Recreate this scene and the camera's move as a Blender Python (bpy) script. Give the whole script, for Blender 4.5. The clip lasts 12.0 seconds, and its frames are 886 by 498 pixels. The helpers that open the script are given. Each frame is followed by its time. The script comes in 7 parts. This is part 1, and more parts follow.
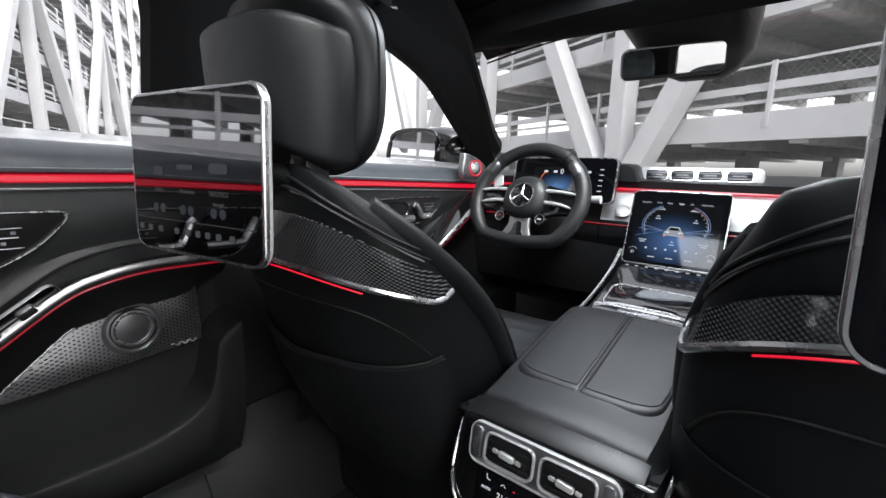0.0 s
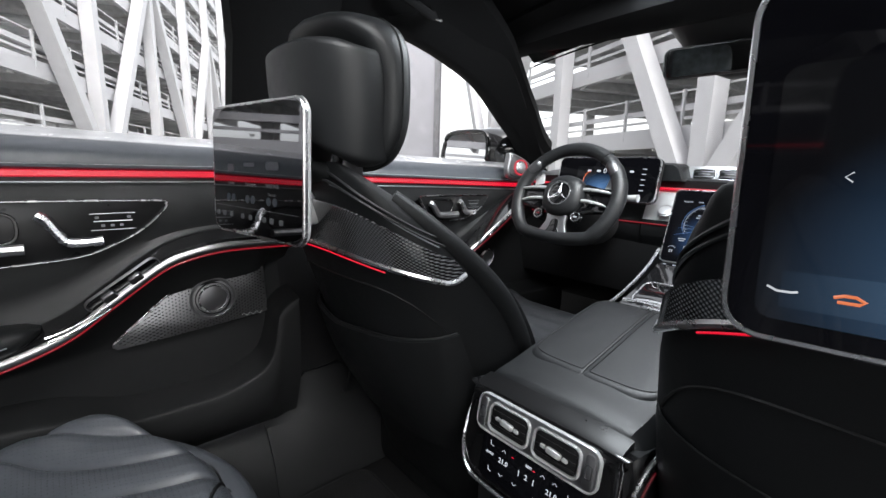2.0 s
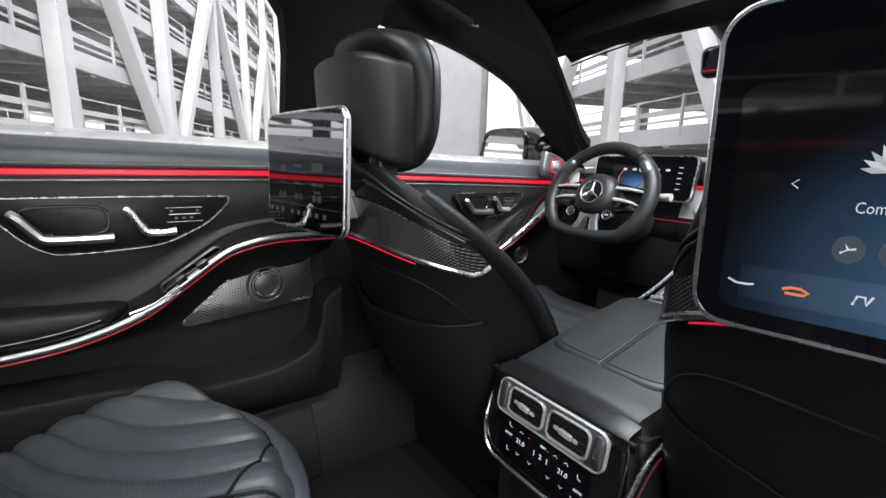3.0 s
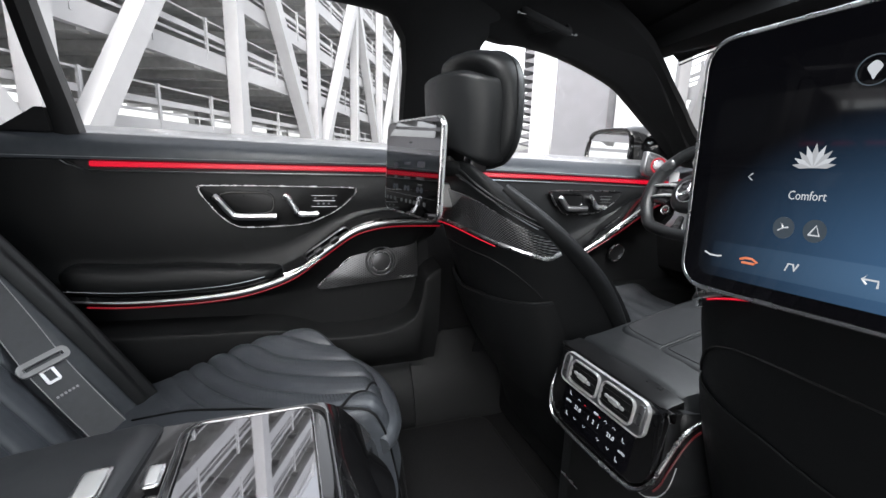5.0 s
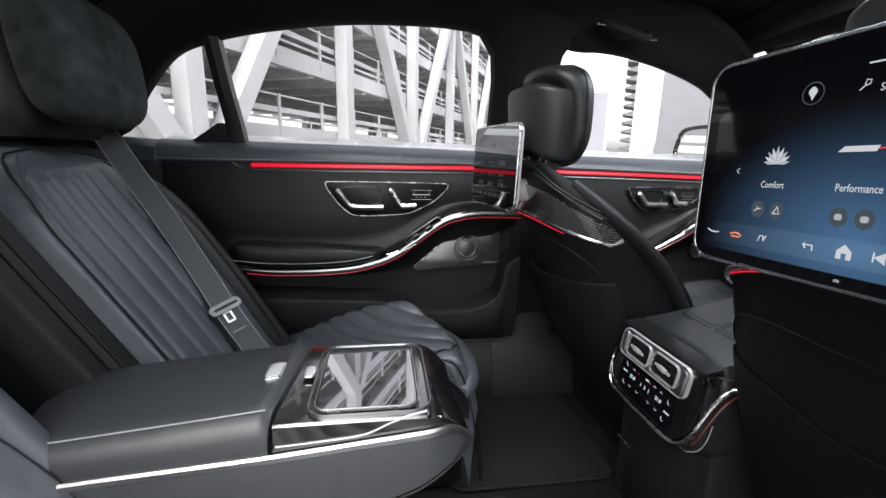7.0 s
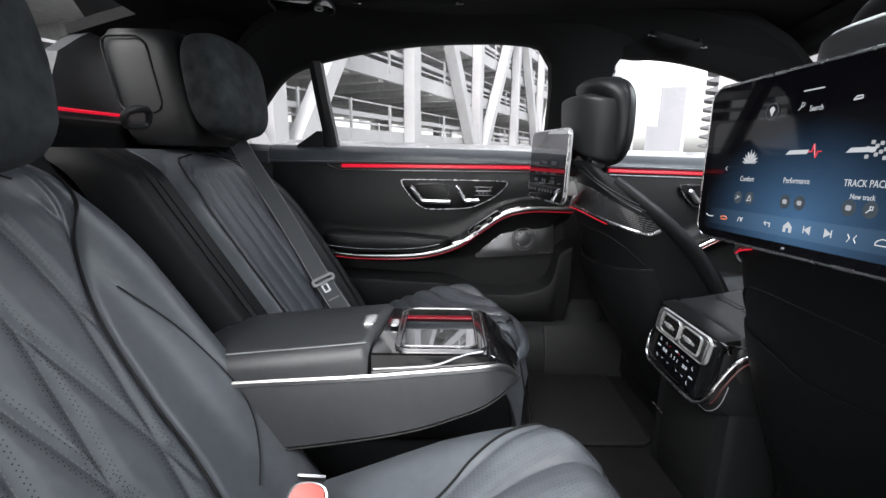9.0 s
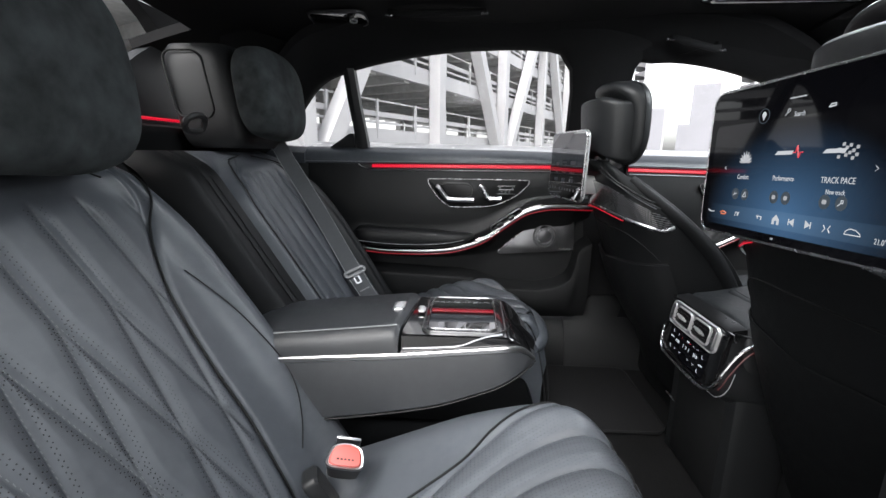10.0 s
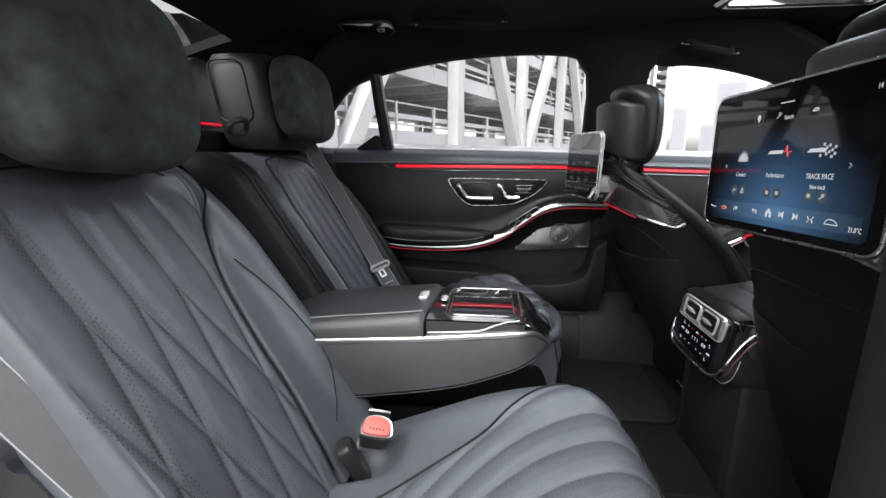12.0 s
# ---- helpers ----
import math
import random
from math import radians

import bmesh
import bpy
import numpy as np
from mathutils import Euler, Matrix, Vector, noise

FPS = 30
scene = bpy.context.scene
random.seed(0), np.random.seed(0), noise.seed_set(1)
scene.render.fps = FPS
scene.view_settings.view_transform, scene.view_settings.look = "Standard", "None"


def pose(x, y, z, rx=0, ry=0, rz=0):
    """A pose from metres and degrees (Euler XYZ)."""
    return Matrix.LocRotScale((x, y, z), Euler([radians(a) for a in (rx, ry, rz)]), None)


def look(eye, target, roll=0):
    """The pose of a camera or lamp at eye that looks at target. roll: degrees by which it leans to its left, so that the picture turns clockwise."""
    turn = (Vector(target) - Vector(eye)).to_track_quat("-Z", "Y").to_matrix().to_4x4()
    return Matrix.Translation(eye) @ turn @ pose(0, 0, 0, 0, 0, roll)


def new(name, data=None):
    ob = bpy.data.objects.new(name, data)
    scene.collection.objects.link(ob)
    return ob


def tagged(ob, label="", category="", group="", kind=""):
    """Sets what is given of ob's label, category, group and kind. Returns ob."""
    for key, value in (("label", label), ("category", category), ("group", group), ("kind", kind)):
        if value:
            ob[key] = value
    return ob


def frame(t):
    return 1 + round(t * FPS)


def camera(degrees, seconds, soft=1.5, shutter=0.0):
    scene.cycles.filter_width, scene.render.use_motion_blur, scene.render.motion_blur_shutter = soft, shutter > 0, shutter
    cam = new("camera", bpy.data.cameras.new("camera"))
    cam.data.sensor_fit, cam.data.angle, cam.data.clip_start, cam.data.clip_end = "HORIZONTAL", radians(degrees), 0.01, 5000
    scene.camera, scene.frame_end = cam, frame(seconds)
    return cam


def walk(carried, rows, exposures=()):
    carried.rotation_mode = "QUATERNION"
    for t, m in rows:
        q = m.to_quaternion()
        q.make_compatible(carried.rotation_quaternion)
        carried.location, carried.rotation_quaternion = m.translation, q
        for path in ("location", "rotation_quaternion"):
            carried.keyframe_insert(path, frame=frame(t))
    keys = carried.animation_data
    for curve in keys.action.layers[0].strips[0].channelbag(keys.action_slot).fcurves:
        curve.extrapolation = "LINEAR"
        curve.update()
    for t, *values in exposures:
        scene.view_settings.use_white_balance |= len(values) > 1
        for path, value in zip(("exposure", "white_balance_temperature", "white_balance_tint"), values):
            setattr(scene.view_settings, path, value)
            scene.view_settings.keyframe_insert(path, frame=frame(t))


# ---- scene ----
# The camera slides sideways out of the cabin while it turns to its left.
cam = camera(91.99, 12.0)
ROWS = [
    (0.0, 0.2080, -0.0652, 0.6595, 79.464, -1.457, 39.034),
    (0.5, 0.2308, -0.0662, 0.6564, 79.561, -1.432, 40.567),
    (1.0, 0.2592, -0.0677, 0.6564, 79.493, -1.444, 42.807),
    (1.5, 0.2893, -0.0677, 0.6578, 79.344, -1.505, 45.432),
    (2.0, 0.3215, -0.0707, 0.6575, 79.273, -1.590, 48.422),
    (2.5, 0.3518, -0.0762, 0.6594, 79.067, -1.602, 51.299),
    (3.0, 0.3846, -0.0851, 0.6659, 78.598, -1.539, 54.443),
    (5.0, 0.5394, -0.1018, 0.6650, 78.154, -1.759, 69.981),
    (5.5, 0.5797, -0.1080, 0.6650, 78.060, -1.537, 73.190),
    (6.0, 0.6264, -0.1128, 0.6668, 77.850, -1.353, 76.625),
    (6.5, 0.6702, -0.1216, 0.6675, 77.812, -1.199, 79.345),
    (7.0, 0.7172, -0.1275, 0.6690, 77.690, -1.094, 82.077),
    (9.0, 0.9145, -0.1424, 0.6744, 77.519, -0.619, 90.388),
    (9.5, 0.9576, -0.1408, 0.6757, 77.472, -0.466, 92.054),
    (10.0, 0.9991, -0.1412, 0.6763, 77.498, -0.424, 93.617),
    (10.5, 1.0309, -0.1423, 0.6759, 77.529, -0.358, 94.723),
    (11.0, 1.0571, -0.1432, 0.6769, 77.499, -0.232, 95.522),
    (11.5, 1.0732, -0.1449, 0.6762, 77.552, -0.263, 95.852),
    (12.0, 1.0813, -0.1467, 0.6749, 77.621, -0.280, 95.943),
]
walk(cam, [(t, pose(x, y, z, rx, ry, rz)) for t, x, y, z, rx, ry, rz in ROWS])
# ---- end of walk ----
# ---- light: overcast sky, wide soft sun ----
world = bpy.data.worlds.new("overcast_sky")
scene.world = world
world.use_nodes = True
wn, wl = world.node_tree.nodes, world.node_tree.links
wn.clear()
sky = wn.new("ShaderNodeTexSky")
sky.sky_type, sky.sun_disc = "NISHITA", False
sky.sun_elevation, sky.sun_rotation = radians(50), radians(110)
sky.air_density, sky.dust_density, sky.ozone_density = 1.0, 4.0, 1.0
grey = wn.new("ShaderNodeHueSaturation")
grey.inputs["Saturation"].default_value = 0.19
bg = wn.new("ShaderNodeBackground")
bg.inputs["Strength"].default_value = 0.325
wo = wn.new("ShaderNodeOutputWorld")
wl.new(sky.outputs[0], grey.inputs["Color"])
wl.new(grey.outputs[0], bg.inputs[0])
wl.new(bg.outputs[0], wo.inputs[0])

sun_data = bpy.data.lights.new("sun", "SUN")
sun_data.energy, sun_data.angle, sun_data.color = 0.4, radians(40), (1.0, 0.99, 0.975)
sun = new("sun", sun_data)
sun.matrix_world = look((12, -8, 24), (0, 0, 0))
scene.view_settings.exposure = 1.0

# area lamps that stand in for sky light through the open door and the glass roof
def sky_panel(name, at, target, w, h, power):
    d = bpy.data.lights.new(name, "AREA")
    d.shape, d.size, d.size_y, d.energy, d.color = "RECTANGLE", w, h, power, (0.88, 0.945, 1.0)
    ob = new(name, d)
    ob.matrix_world = look(at, target)
    return ob


sky_panel("door_skylight", (5.4, 0.10, 2.7), (-0.20, -0.25, 0.40), 5.0, 3.4, 47.0)
sky_panel("roof_skylight", (0.0, 0.71, 1.16), (0.0, 0.30, 0.0), 0.40, 0.70, 9.5)
# fill lamp over the added rear roof opening, brightens the rear seats
sky_panel("rear_roof_fill", (0.0, -0.12, 1.165), (-0.02, -0.12, 0.0), 0.36, 0.54, 2.3)

# ---- building helpers ----
def thing(name, at, label, category, group="", kind=""):
    """A top-level Empty at the base of a thing."""
    ob = new(name)
    ob.location = at
    ob.empty_display_size = 0.05
    return tagged(ob, label, category, group, kind)


def origin_of(ob):
    p = Vector((0, 0, 0))
    while ob is not None:
        p += Vector(ob.location)
        ob = ob.parent
    return p


def part(name, bm, material, parent=None, label="", smooth=True, flip=True):
    """Links a bmesh, given in world metres, as one mesh object under a thing or part."""
    if flip:
        bmesh.ops.recalc_face_normals(bm, faces=bm.faces)
    me = bpy.data.meshes.new(name)
    bm.to_mesh(me)
    bm.free()
    return link_mesh(name, me, material, parent, label, smooth)


def link_mesh(name, me, material, parent=None, label="", smooth=True):
    me.materials.append(material)
    if smooth:
        me.shade_smooth()
        me.set_sharp_from_angle(angle=radians(38))
    ob = new(name, me)
    if parent is not None:
        ob.parent = parent
        ob.location = -origin_of(parent)
    if label:
        tagged(ob, label)
    return ob


def add_box(bm, lo, hi, bevel=0.0, segments=2, turn=None):
    """A box between two corners, its edges rounded; turn: a matrix about its centre."""
    lo, hi = Vector(lo), Vector(hi)
    mid, size = (lo + hi) / 2, hi - lo
    made = bmesh.ops.create_cube(bm, size=1.0)["verts"]
    bmesh.ops.scale(bm, vec=size, verts=made)
    if bevel > 0:
        edges = {e for v in made for e in v.link_edges}
        out = bmesh.ops.bevel(bm, geom=list(edges), offset=min(bevel, min(size) * 0.49), segments=segments, profile=0.5, affect="EDGES")
        made = list({v for f in out["faces"] for v in f.verts} | {v for v in made if v.is_valid})
    if turn is not None:
        bmesh.ops.transform(bm, matrix=turn, verts=made)
    bmesh.ops.translate(bm, vec=mid, verts=made)
    return made


def box(lo, hi, bevel=0.0, segments=2, turn=None):
    bm = bmesh.new()
    add_box(bm, lo, hi, bevel, segments, turn)
    return bm


def loft(rings, closed=True, caps=True, bm=None, loop=False):
    """A skin over rings of equally many points. closed: each ring closes on itself; loop: the last ring joins the first."""
    bm = bm or bmesh.new()
    rows = [[bm.verts.new(p) for p in ring] for ring in rings]
    n = len(rows[0])
    pairs = list(zip(rows, rows[1:])) + ([(rows[-1], rows[0])] if loop else [])
    for a, b in pairs:
        for i in range(n if closed else n - 1):
            j = (i + 1) % n
            bm.faces.new((a[i], a[j], b[j], b[i]))
    if caps and closed and not loop:
        bm.faces.new(rows[0][::-1])
        bm.faces.new(rows[-1])
    return bm


def smooth_path(points, steps=8, closed=False):
    """Catmull-Rom points through the given ones."""
    pts = [Vector(p) for p in points]
    n = len(pts)
    out = []
    for i in range(n if closed else n - 1):
        p = [pts[(i + k) % n] if closed else pts[min(max(i + k, 0), n - 1)] for k in (-1, 0, 1, 2)]
        for s in range(steps):
            t = s / steps
            out.append(0.5 * ((2 * p[1]) + (p[2] - p[0]) * t + (2 * p[0] - 5 * p[1] + 4 * p[2] - p[3]) * t * t + (3 * p[1] - p[0] - 3 * p[2] + p[3]) * t ** 3))
    if not closed:
        out.append(pts[-1])
    return out


def tube(points, radius, sides=8, closed=False, bm=None, flat=1.0, up=(0, 0, 1)):
    """A round (or flattened) bar along points."""
    pts = [Vector(p) for p in points]
    n = len(pts)
    rings = []
    for i, p in enumerate(pts):
        a = pts[(i - 1) % n] if closed or i > 0 else p
        b = pts[(i + 1) % n] if closed or i < n - 1 else p
        d = (b - a).normalized()
        ref = Vector(up)
        if abs(d.dot(ref)) > 0.95:
            ref = Vector((1, 0, 0)) if abs(d.x) < 0.9 else Vector((0, 1, 0))
        s = d.cross(ref).normalized()
        w = s.cross(d).normalized()
        rr = radius(i / max(1, n - 1)) if callable(radius) else radius
        rings.append([p + s * (math.cos(2 * math.pi * k / sides) * rr) + w * (math.sin(2 * math.pi * k / sides) * rr * flat) for k in range(sides)])
    return loft(rings, True, not closed, bm, loop=closed)


def rounded(w, h, r, n=5):
    """Outline of a rounded rectangle about the origin, in two coordinates."""
    pts = []
    for cx, cy, a0 in ((w / 2 - r, h / 2 - r, 0), (-w / 2 + r, h / 2 - r, 90), (-w / 2 + r, -h / 2 + r, 180), (w / 2 - r, -h / 2 + r, 270)):
        for i in range(n + 1):
            a = radians(a0 + 90 * i / n)
            pts.append((cx + r * math.cos(a), cy + r * math.sin(a)))
    return pts


def plate(outline, thick, m, bevel=0.0, bm=None):
    """A plate with the outline in its own x, y and its front at z = 0, its back at -thick, set by the matrix m; edges eased."""
    o = [Vector((x, y)) for x, y in outline]
    c = sum(o, Vector((0, 0))) / len(o)
    b = min(bevel, thick * 0.5)

    def ring(inset, z):
        out = []
        for p in o:
            d = p - c
            out.append(m @ Vector((*(p - d.normalized() * inset), z)))
        return out
    rings = [ring(b, 0), ring(b * 0.3, -b * 0.3), ring(0, -b), ring(0, -thick + b), ring(b, -thick)] if b > 0 else [ring(0, 0), ring(0, -thick)]
    return loft(rings, True, True, bm)


def frame_ring(outline, width, depth, m, bm=None, round_edge=True):
    """A rim of the given width round an outline, its front at z = 0."""
    o = [Vector((x, y)) for x, y in outline]
    n = len(o)
    rings = []
    for i, p in enumerate(o):
        d = (o[(i + 1) % n] - o[i - 1]).normalized()
        inn = Vector((-d.y, d.x))
        sec = ((0, -depth), (0, -depth * 0.25), (width * 0.25, 0), (width * 0.75, 0), (width, -depth * 0.25), (width, -depth))
        rings.append([m @ Vector((*(p + inn * s), z)) for s, z in sec])
    return loft(rings, True, False, bm, loop=True)


def sheet(fn, nu, nv, bm=None, thick=0.0):
    """A sheet of fn(u, v) points; thick: a second skin behind along the normal."""
    bm = bm or bmesh.new()
    g = [[Vector(fn(i / nu, j / nv)) for j in range(nv + 1)] for i in range(nu + 1)]
    v = [[bm.verts.new(p) for p in row] for row in g]
    for i in range(nu):
        for j in range(nv):
            bm.faces.new((v[i][j], v[i + 1][j], v[i + 1][j + 1], v[i][j + 1]))
    if thick:
        w = []
        for i in range(nu + 1):
            row = []
            for j in range(nv + 1):
                du = g[min(i + 1, nu)][j] - g[max(i - 1, 0)][j]
                dv = g[i][min(j + 1, nv)] - g[i][max(j - 1, 0)]
                nrm = du.cross(dv)
                nrm = nrm.normalized() if nrm.length > 1e-9 else Vector((0, 0, 1))
                row.append(bm.verts.new(g[i][j] - nrm * thick))
            w.append(row)
        for i in range(nu):
            for j in range(nv):
                bm.faces.new((w[i][j], w[i][j + 1], w[i + 1][j + 1], w[i + 1][j]))
        for i in range(nu):
            bm.faces.new((v[i][0], w[i][0], w[i + 1][0], v[i + 1][0]))
            bm.faces.new((v[i][nv], v[i + 1][nv], w[i + 1][nv], w[i][nv]))
        for j in range(nv):
            bm.faces.new((v[0][j], v[0][j + 1], w[0][j + 1], w[0][j]))
            bm.faces.new((v[nu][j], w[nu][j], w[nu][j + 1], v[nu][j + 1]))
    return bm


def lerp(table, x):
    """Smooth interpolation through a table of (x, value) rows."""
    if x <= table[0][0]:
        return table[0][1]
    n = len(table)
    for i in range(n - 1):
        (a, p), (b, q) = table[i], table[i + 1]
        if x <= b:
            h = b - a
            t = (x - a) / h
            s0 = (q - table[i - 1][1]) / (b - table[i - 1][0]) if i > 0 else (q - p) / h
            s1 = (table[i + 2][1] - p) / (table[i + 2][0] - a) if i + 2 < n else (q - p) / h
            d = (q - p) / h
            s0 = 0 if s0 * d <= 0 else math.copysign(min(abs(s0), 3 * abs(d)), d)
            s1 = 0 if s1 * d <= 0 else math.copysign(min(abs(s1), 3 * abs(d)), d)
            return (2 * t ** 3 - 3 * t * t + 1) * p + (t ** 3 - 2 * t * t + t) * h * s0 + (3 * t * t - 2 * t ** 3) * q + (t ** 3 - t * t) * h * s1
    return table[-1][1]


def axes(at, right, up):
    """A matrix whose x, y, z are right, up and the way out of a face."""
    r = Vector(right).normalized()
    u = Vector(up)
    u = (u - r * u.dot(r)).normalized()
    m = Matrix((r, u, r.cross(u))).transposed().to_4x4()
    m.translation = at
    return m


def words(name, text, size, m, material, parent, align="CENTER", depth=0.0004, narrow=1.0):
    """Lettering lying on a face."""
    cu = bpy.data.curves.new(name, "FONT")
    cu.body, cu.size, cu.align_x, cu.align_y, cu.extrude, cu.resolution_u = text, size, align, "CENTER", depth, 2
    tmp = bpy.data.objects.new(name, cu)
    scene.collection.objects.link(tmp)
    me = bpy.data.meshes.new_from_object(tmp)
    bpy.data.objects.remove(tmp)
    bpy.data.curves.remove(cu)
    me.transform(m @ Matrix.Diagonal((narrow, 1, 1, 1)))
    me.name = name
    return link_mesh(name, me, material, parent, smooth=False)


# ---- materials ----
def material(name, color, rough=0.5, metal=0.0, vary=0.15, scale=30.0, bump=0.0, bump_scale=200.0, coat=0.0, grain="noise", rough_vary=0.08, specular=0.5, wear=3.0):
    m = bpy.data.materials.new(name)
    m.use_nodes = True
    nt = m.node_tree
    n, l = nt.nodes, nt.links
    b = n["Principled BSDF"]
    b.inputs["Roughness"].default_value = rough
    b.inputs["Metallic"].default_value = metal
    b.inputs["Coat Weight"].default_value = coat
    b.inputs["Coat Roughness"].default_value = 0.05
    b.inputs["Specular IOR Level"].default_value = specular
    geo = n.new("ShaderNodeNewGeometry")
    big = n.new("ShaderNodeTexNoise")
    big.inputs["Scale"].default_value, big.inputs["Detail"].default_value = wear, 5
    fine = n.new("ShaderNodeTexNoise")
    fine.inputs["Scale"].default_value, fine.inputs["Detail"].default_value = scale, 4
    l.new(geo.outputs["Position"], big.inputs["Vector"])
    l.new(geo.outputs["Position"], fine.inputs["Vector"])
    add = n.new("ShaderNodeMath")
    add.operation = "ADD"
    l.new(big.outputs["Fac"], add.inputs[0])
    l.new(fine.outputs["Fac"], add.inputs[1])
    ramp = n.new("ShaderNodeMapRange")
    ramp.inputs["From Min"].default_value, ramp.inputs["From Max"].default_value = 0.7, 1.3
    ramp.inputs["To Min"].default_value, ramp.inputs["To Max"].default_value = 1 - vary, 1 + vary
    l.new(add.outputs[0], ramp.inputs["Value"])
    mul = n.new("ShaderNodeVectorMath")
    mul.operation = "SCALE"
    mul.inputs[0].default_value = color[:3]
    l.new(ramp.outputs[0], mul.inputs["Scale"])
    l.new(mul.outputs[0], b.inputs["Base Color"])
    rr = n.new("ShaderNodeMapRange")
    rr.inputs["To Min"].default_value, rr.inputs["To Max"].default_value = max(0.02, rough - rough_vary), min(1, rough + rough_vary)
    l.new(fine.outputs["Fac"], rr.inputs["Value"])
    l.new(rr.outputs[0], b.inputs["Roughness"])
    if bump > 0:
        if grain == "cells":
            t = n.new("ShaderNodeTexVoronoi")
            t.feature = "DISTANCE_TO_EDGE"
            t.inputs["Scale"].default_value = bump_scale
            out = t.outputs["Distance"]
        else:
            t = n.new("ShaderNodeTexNoise")
            t.inputs["Scale"].default_value, t.inputs["Detail"].default_value = bump_scale, 3
            out = t.outputs["Fac"]
        l.new(geo.outputs["Position"], t.inputs["Vector"])
        bp = n.new("ShaderNodeBump")
        bp.inputs["Strength"].default_value = bump
        bp.inputs["Distance"].default_value = 0.001
        l.new(out, bp.inputs["Height"])
        l.new(bp.outputs[0], b.inputs["Normal"])
    return m


def glow(name, color, strength):
    m = bpy.data.materials.new(name)
    m.use_nodes = True
    b = m.node_tree.nodes["Principled BSDF"]
    b.inputs["Base Color"].default_value = (0.02, 0.02, 0.02, 1)
    b.inputs["Emission Color"].default_value = (*color, 1)
    b.inputs["Emission Strength"].default_value = strength
    b.inputs["Roughness"].default_value = 0.3
    return m


def clear_glass(name, share):
    """Thin clear glass: lets light through, with a faint mirror share."""
    m = bpy.data.materials.new(name)
    m.use_nodes = True
    nt = m.node_tree
    n, l = nt.nodes, nt.links
    n.clear()
    out, mix = n.new("ShaderNodeOutputMaterial"), n.new("ShaderNodeMixShader")
    tr, gl = n.new("ShaderNodeBsdfTransparent"), n.new("ShaderNodeBsdfGlossy")
    gl.inputs["Roughness"].default_value = 0.01
    mix.inputs[0].default_value = share
    l.new(tr.outputs[0], mix.inputs[1])
    l.new(gl.outputs[0], mix.inputs[2])
    l.new(mix.outputs[0], out.inputs[0])
    return m


GLASS = clear_glass("window_glass", 0.035)
LEATHER = material("black_leather", (0.0120, 0.0128, 0.0138), 0.42, vary=0.12, scale=60, bump=0.22, bump_scale=700, grain="cells", specular=0.38)
LEATHER_SEAT = material("charcoal_seat_leather", (0.062, 0.0685, 0.0785), 0.36, vary=0.14, scale=50, bump=0.25, bump_scale=650, grain="cells")
LEATHER_ARM = material("soft_black_leather", (0.027, 0.029, 0.032), 0.40, vary=0.14, scale=50, bump=0.25, bump_scale=650, grain="cells")
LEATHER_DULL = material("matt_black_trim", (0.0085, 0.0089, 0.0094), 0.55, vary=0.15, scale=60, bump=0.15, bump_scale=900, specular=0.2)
SUEDE = material("black_microfibre", (0.0065, 0.0065, 0.007), 0.95, vary=0.25, scale=120, bump=0.3, bump_scale=1500, specular=0.2)
SUEDE_PILLOW = material("dark_grey_microfibre", (0.028, 0.0325, 0.034), 0.9, vary=0.6, scale=30, bump=0.35, bump_scale=900, specular=0.3, wear=12)
CARPET = material("black_carpet", (0.008, 0.008, 0.0084), 1.0, vary=0.4, scale=180, bump=0.9, bump_scale=900, specular=0.1)
PIANO = material("piano_black", (0.006, 0.006, 0.0065), 0.06, vary=0.1, coat=1.0, rough_vary=0.02)
CHROME = material("satin_chrome", (0.72, 0.72, 0.735), 0.27, 1.0, vary=0.03, rough_vary=0.04)
SILVER = material("silver_paint", (0.52, 0.525, 0.53), 0.3, 0.45, vary=0.04, rough_vary=0.05)
GRILLE = material("dark_metal_grille", (0.135, 0.135, 0.14), 0.38, 0.9, vary=0.1)
# console leather darkened for the doors, their dimmer light put into the colour
DOOR_LEATHER_SHADED = material("shaded_door_leather", (0.0075, 0.0080, 0.0086), 0.45, vary=0.12, scale=60, bump=0.22, bump_scale=700, grain="cells", specular=0.3)
SATIN = material("satin_aluminium", (0.40, 0.40, 0.41), 0.34, 1.0, vary=0.04, rough_vary=0.05)
# near-white coated colour of the outer door edge
PALE_EDGE = material("pale_door_edge", (0.70, 0.70, 0.71), 0.25, vary=0.03, coat=0.6)
PLASTIC = material("black_plastic", (0.016, 0.016, 0.017), 0.5, vary=0.15, bump=0.1, bump_scale=1200)
SCREEN = material("black_screen_glass", (0.003, 0.003, 0.004), 0.03, vary=0.05, rough_vary=0.01, specular=0.15)
# darker copy of the black leather, with the seat backs' shade in its colour
LEATHER_SHADED = material("shaded_leather", (0.0062, 0.0067, 0.0073), 0.5, vary=0.12, scale=60, bump=0.22, bump_scale=700, grain="cells", specular=0.2)
BELT_EDGE = material("pale_belt_edge", (0.24, 0.245, 0.25), 0.75, vary=0.2, scale=400)
BELT = material("grey_belt_webbing", (0.046, 0.049, 0.053), 0.7, vary=0.15, scale=80, bump=0.4, bump_scale=900)
RED_GLOW = glow("red_ambient_light", (1.0, 0.002, 0.035), 0.36)
RED_DIM = glow("dim_red_light", (1.0, 0.015, 0.05), 0.11)
RECESS = material("satin_black_recess", (0.008, 0.008, 0.0085), 0.3, vary=0.1, specular=0.25)
WHITE_GLOW = glow("white_pixels", (0.85, 0.9, 1.0), 0.42)
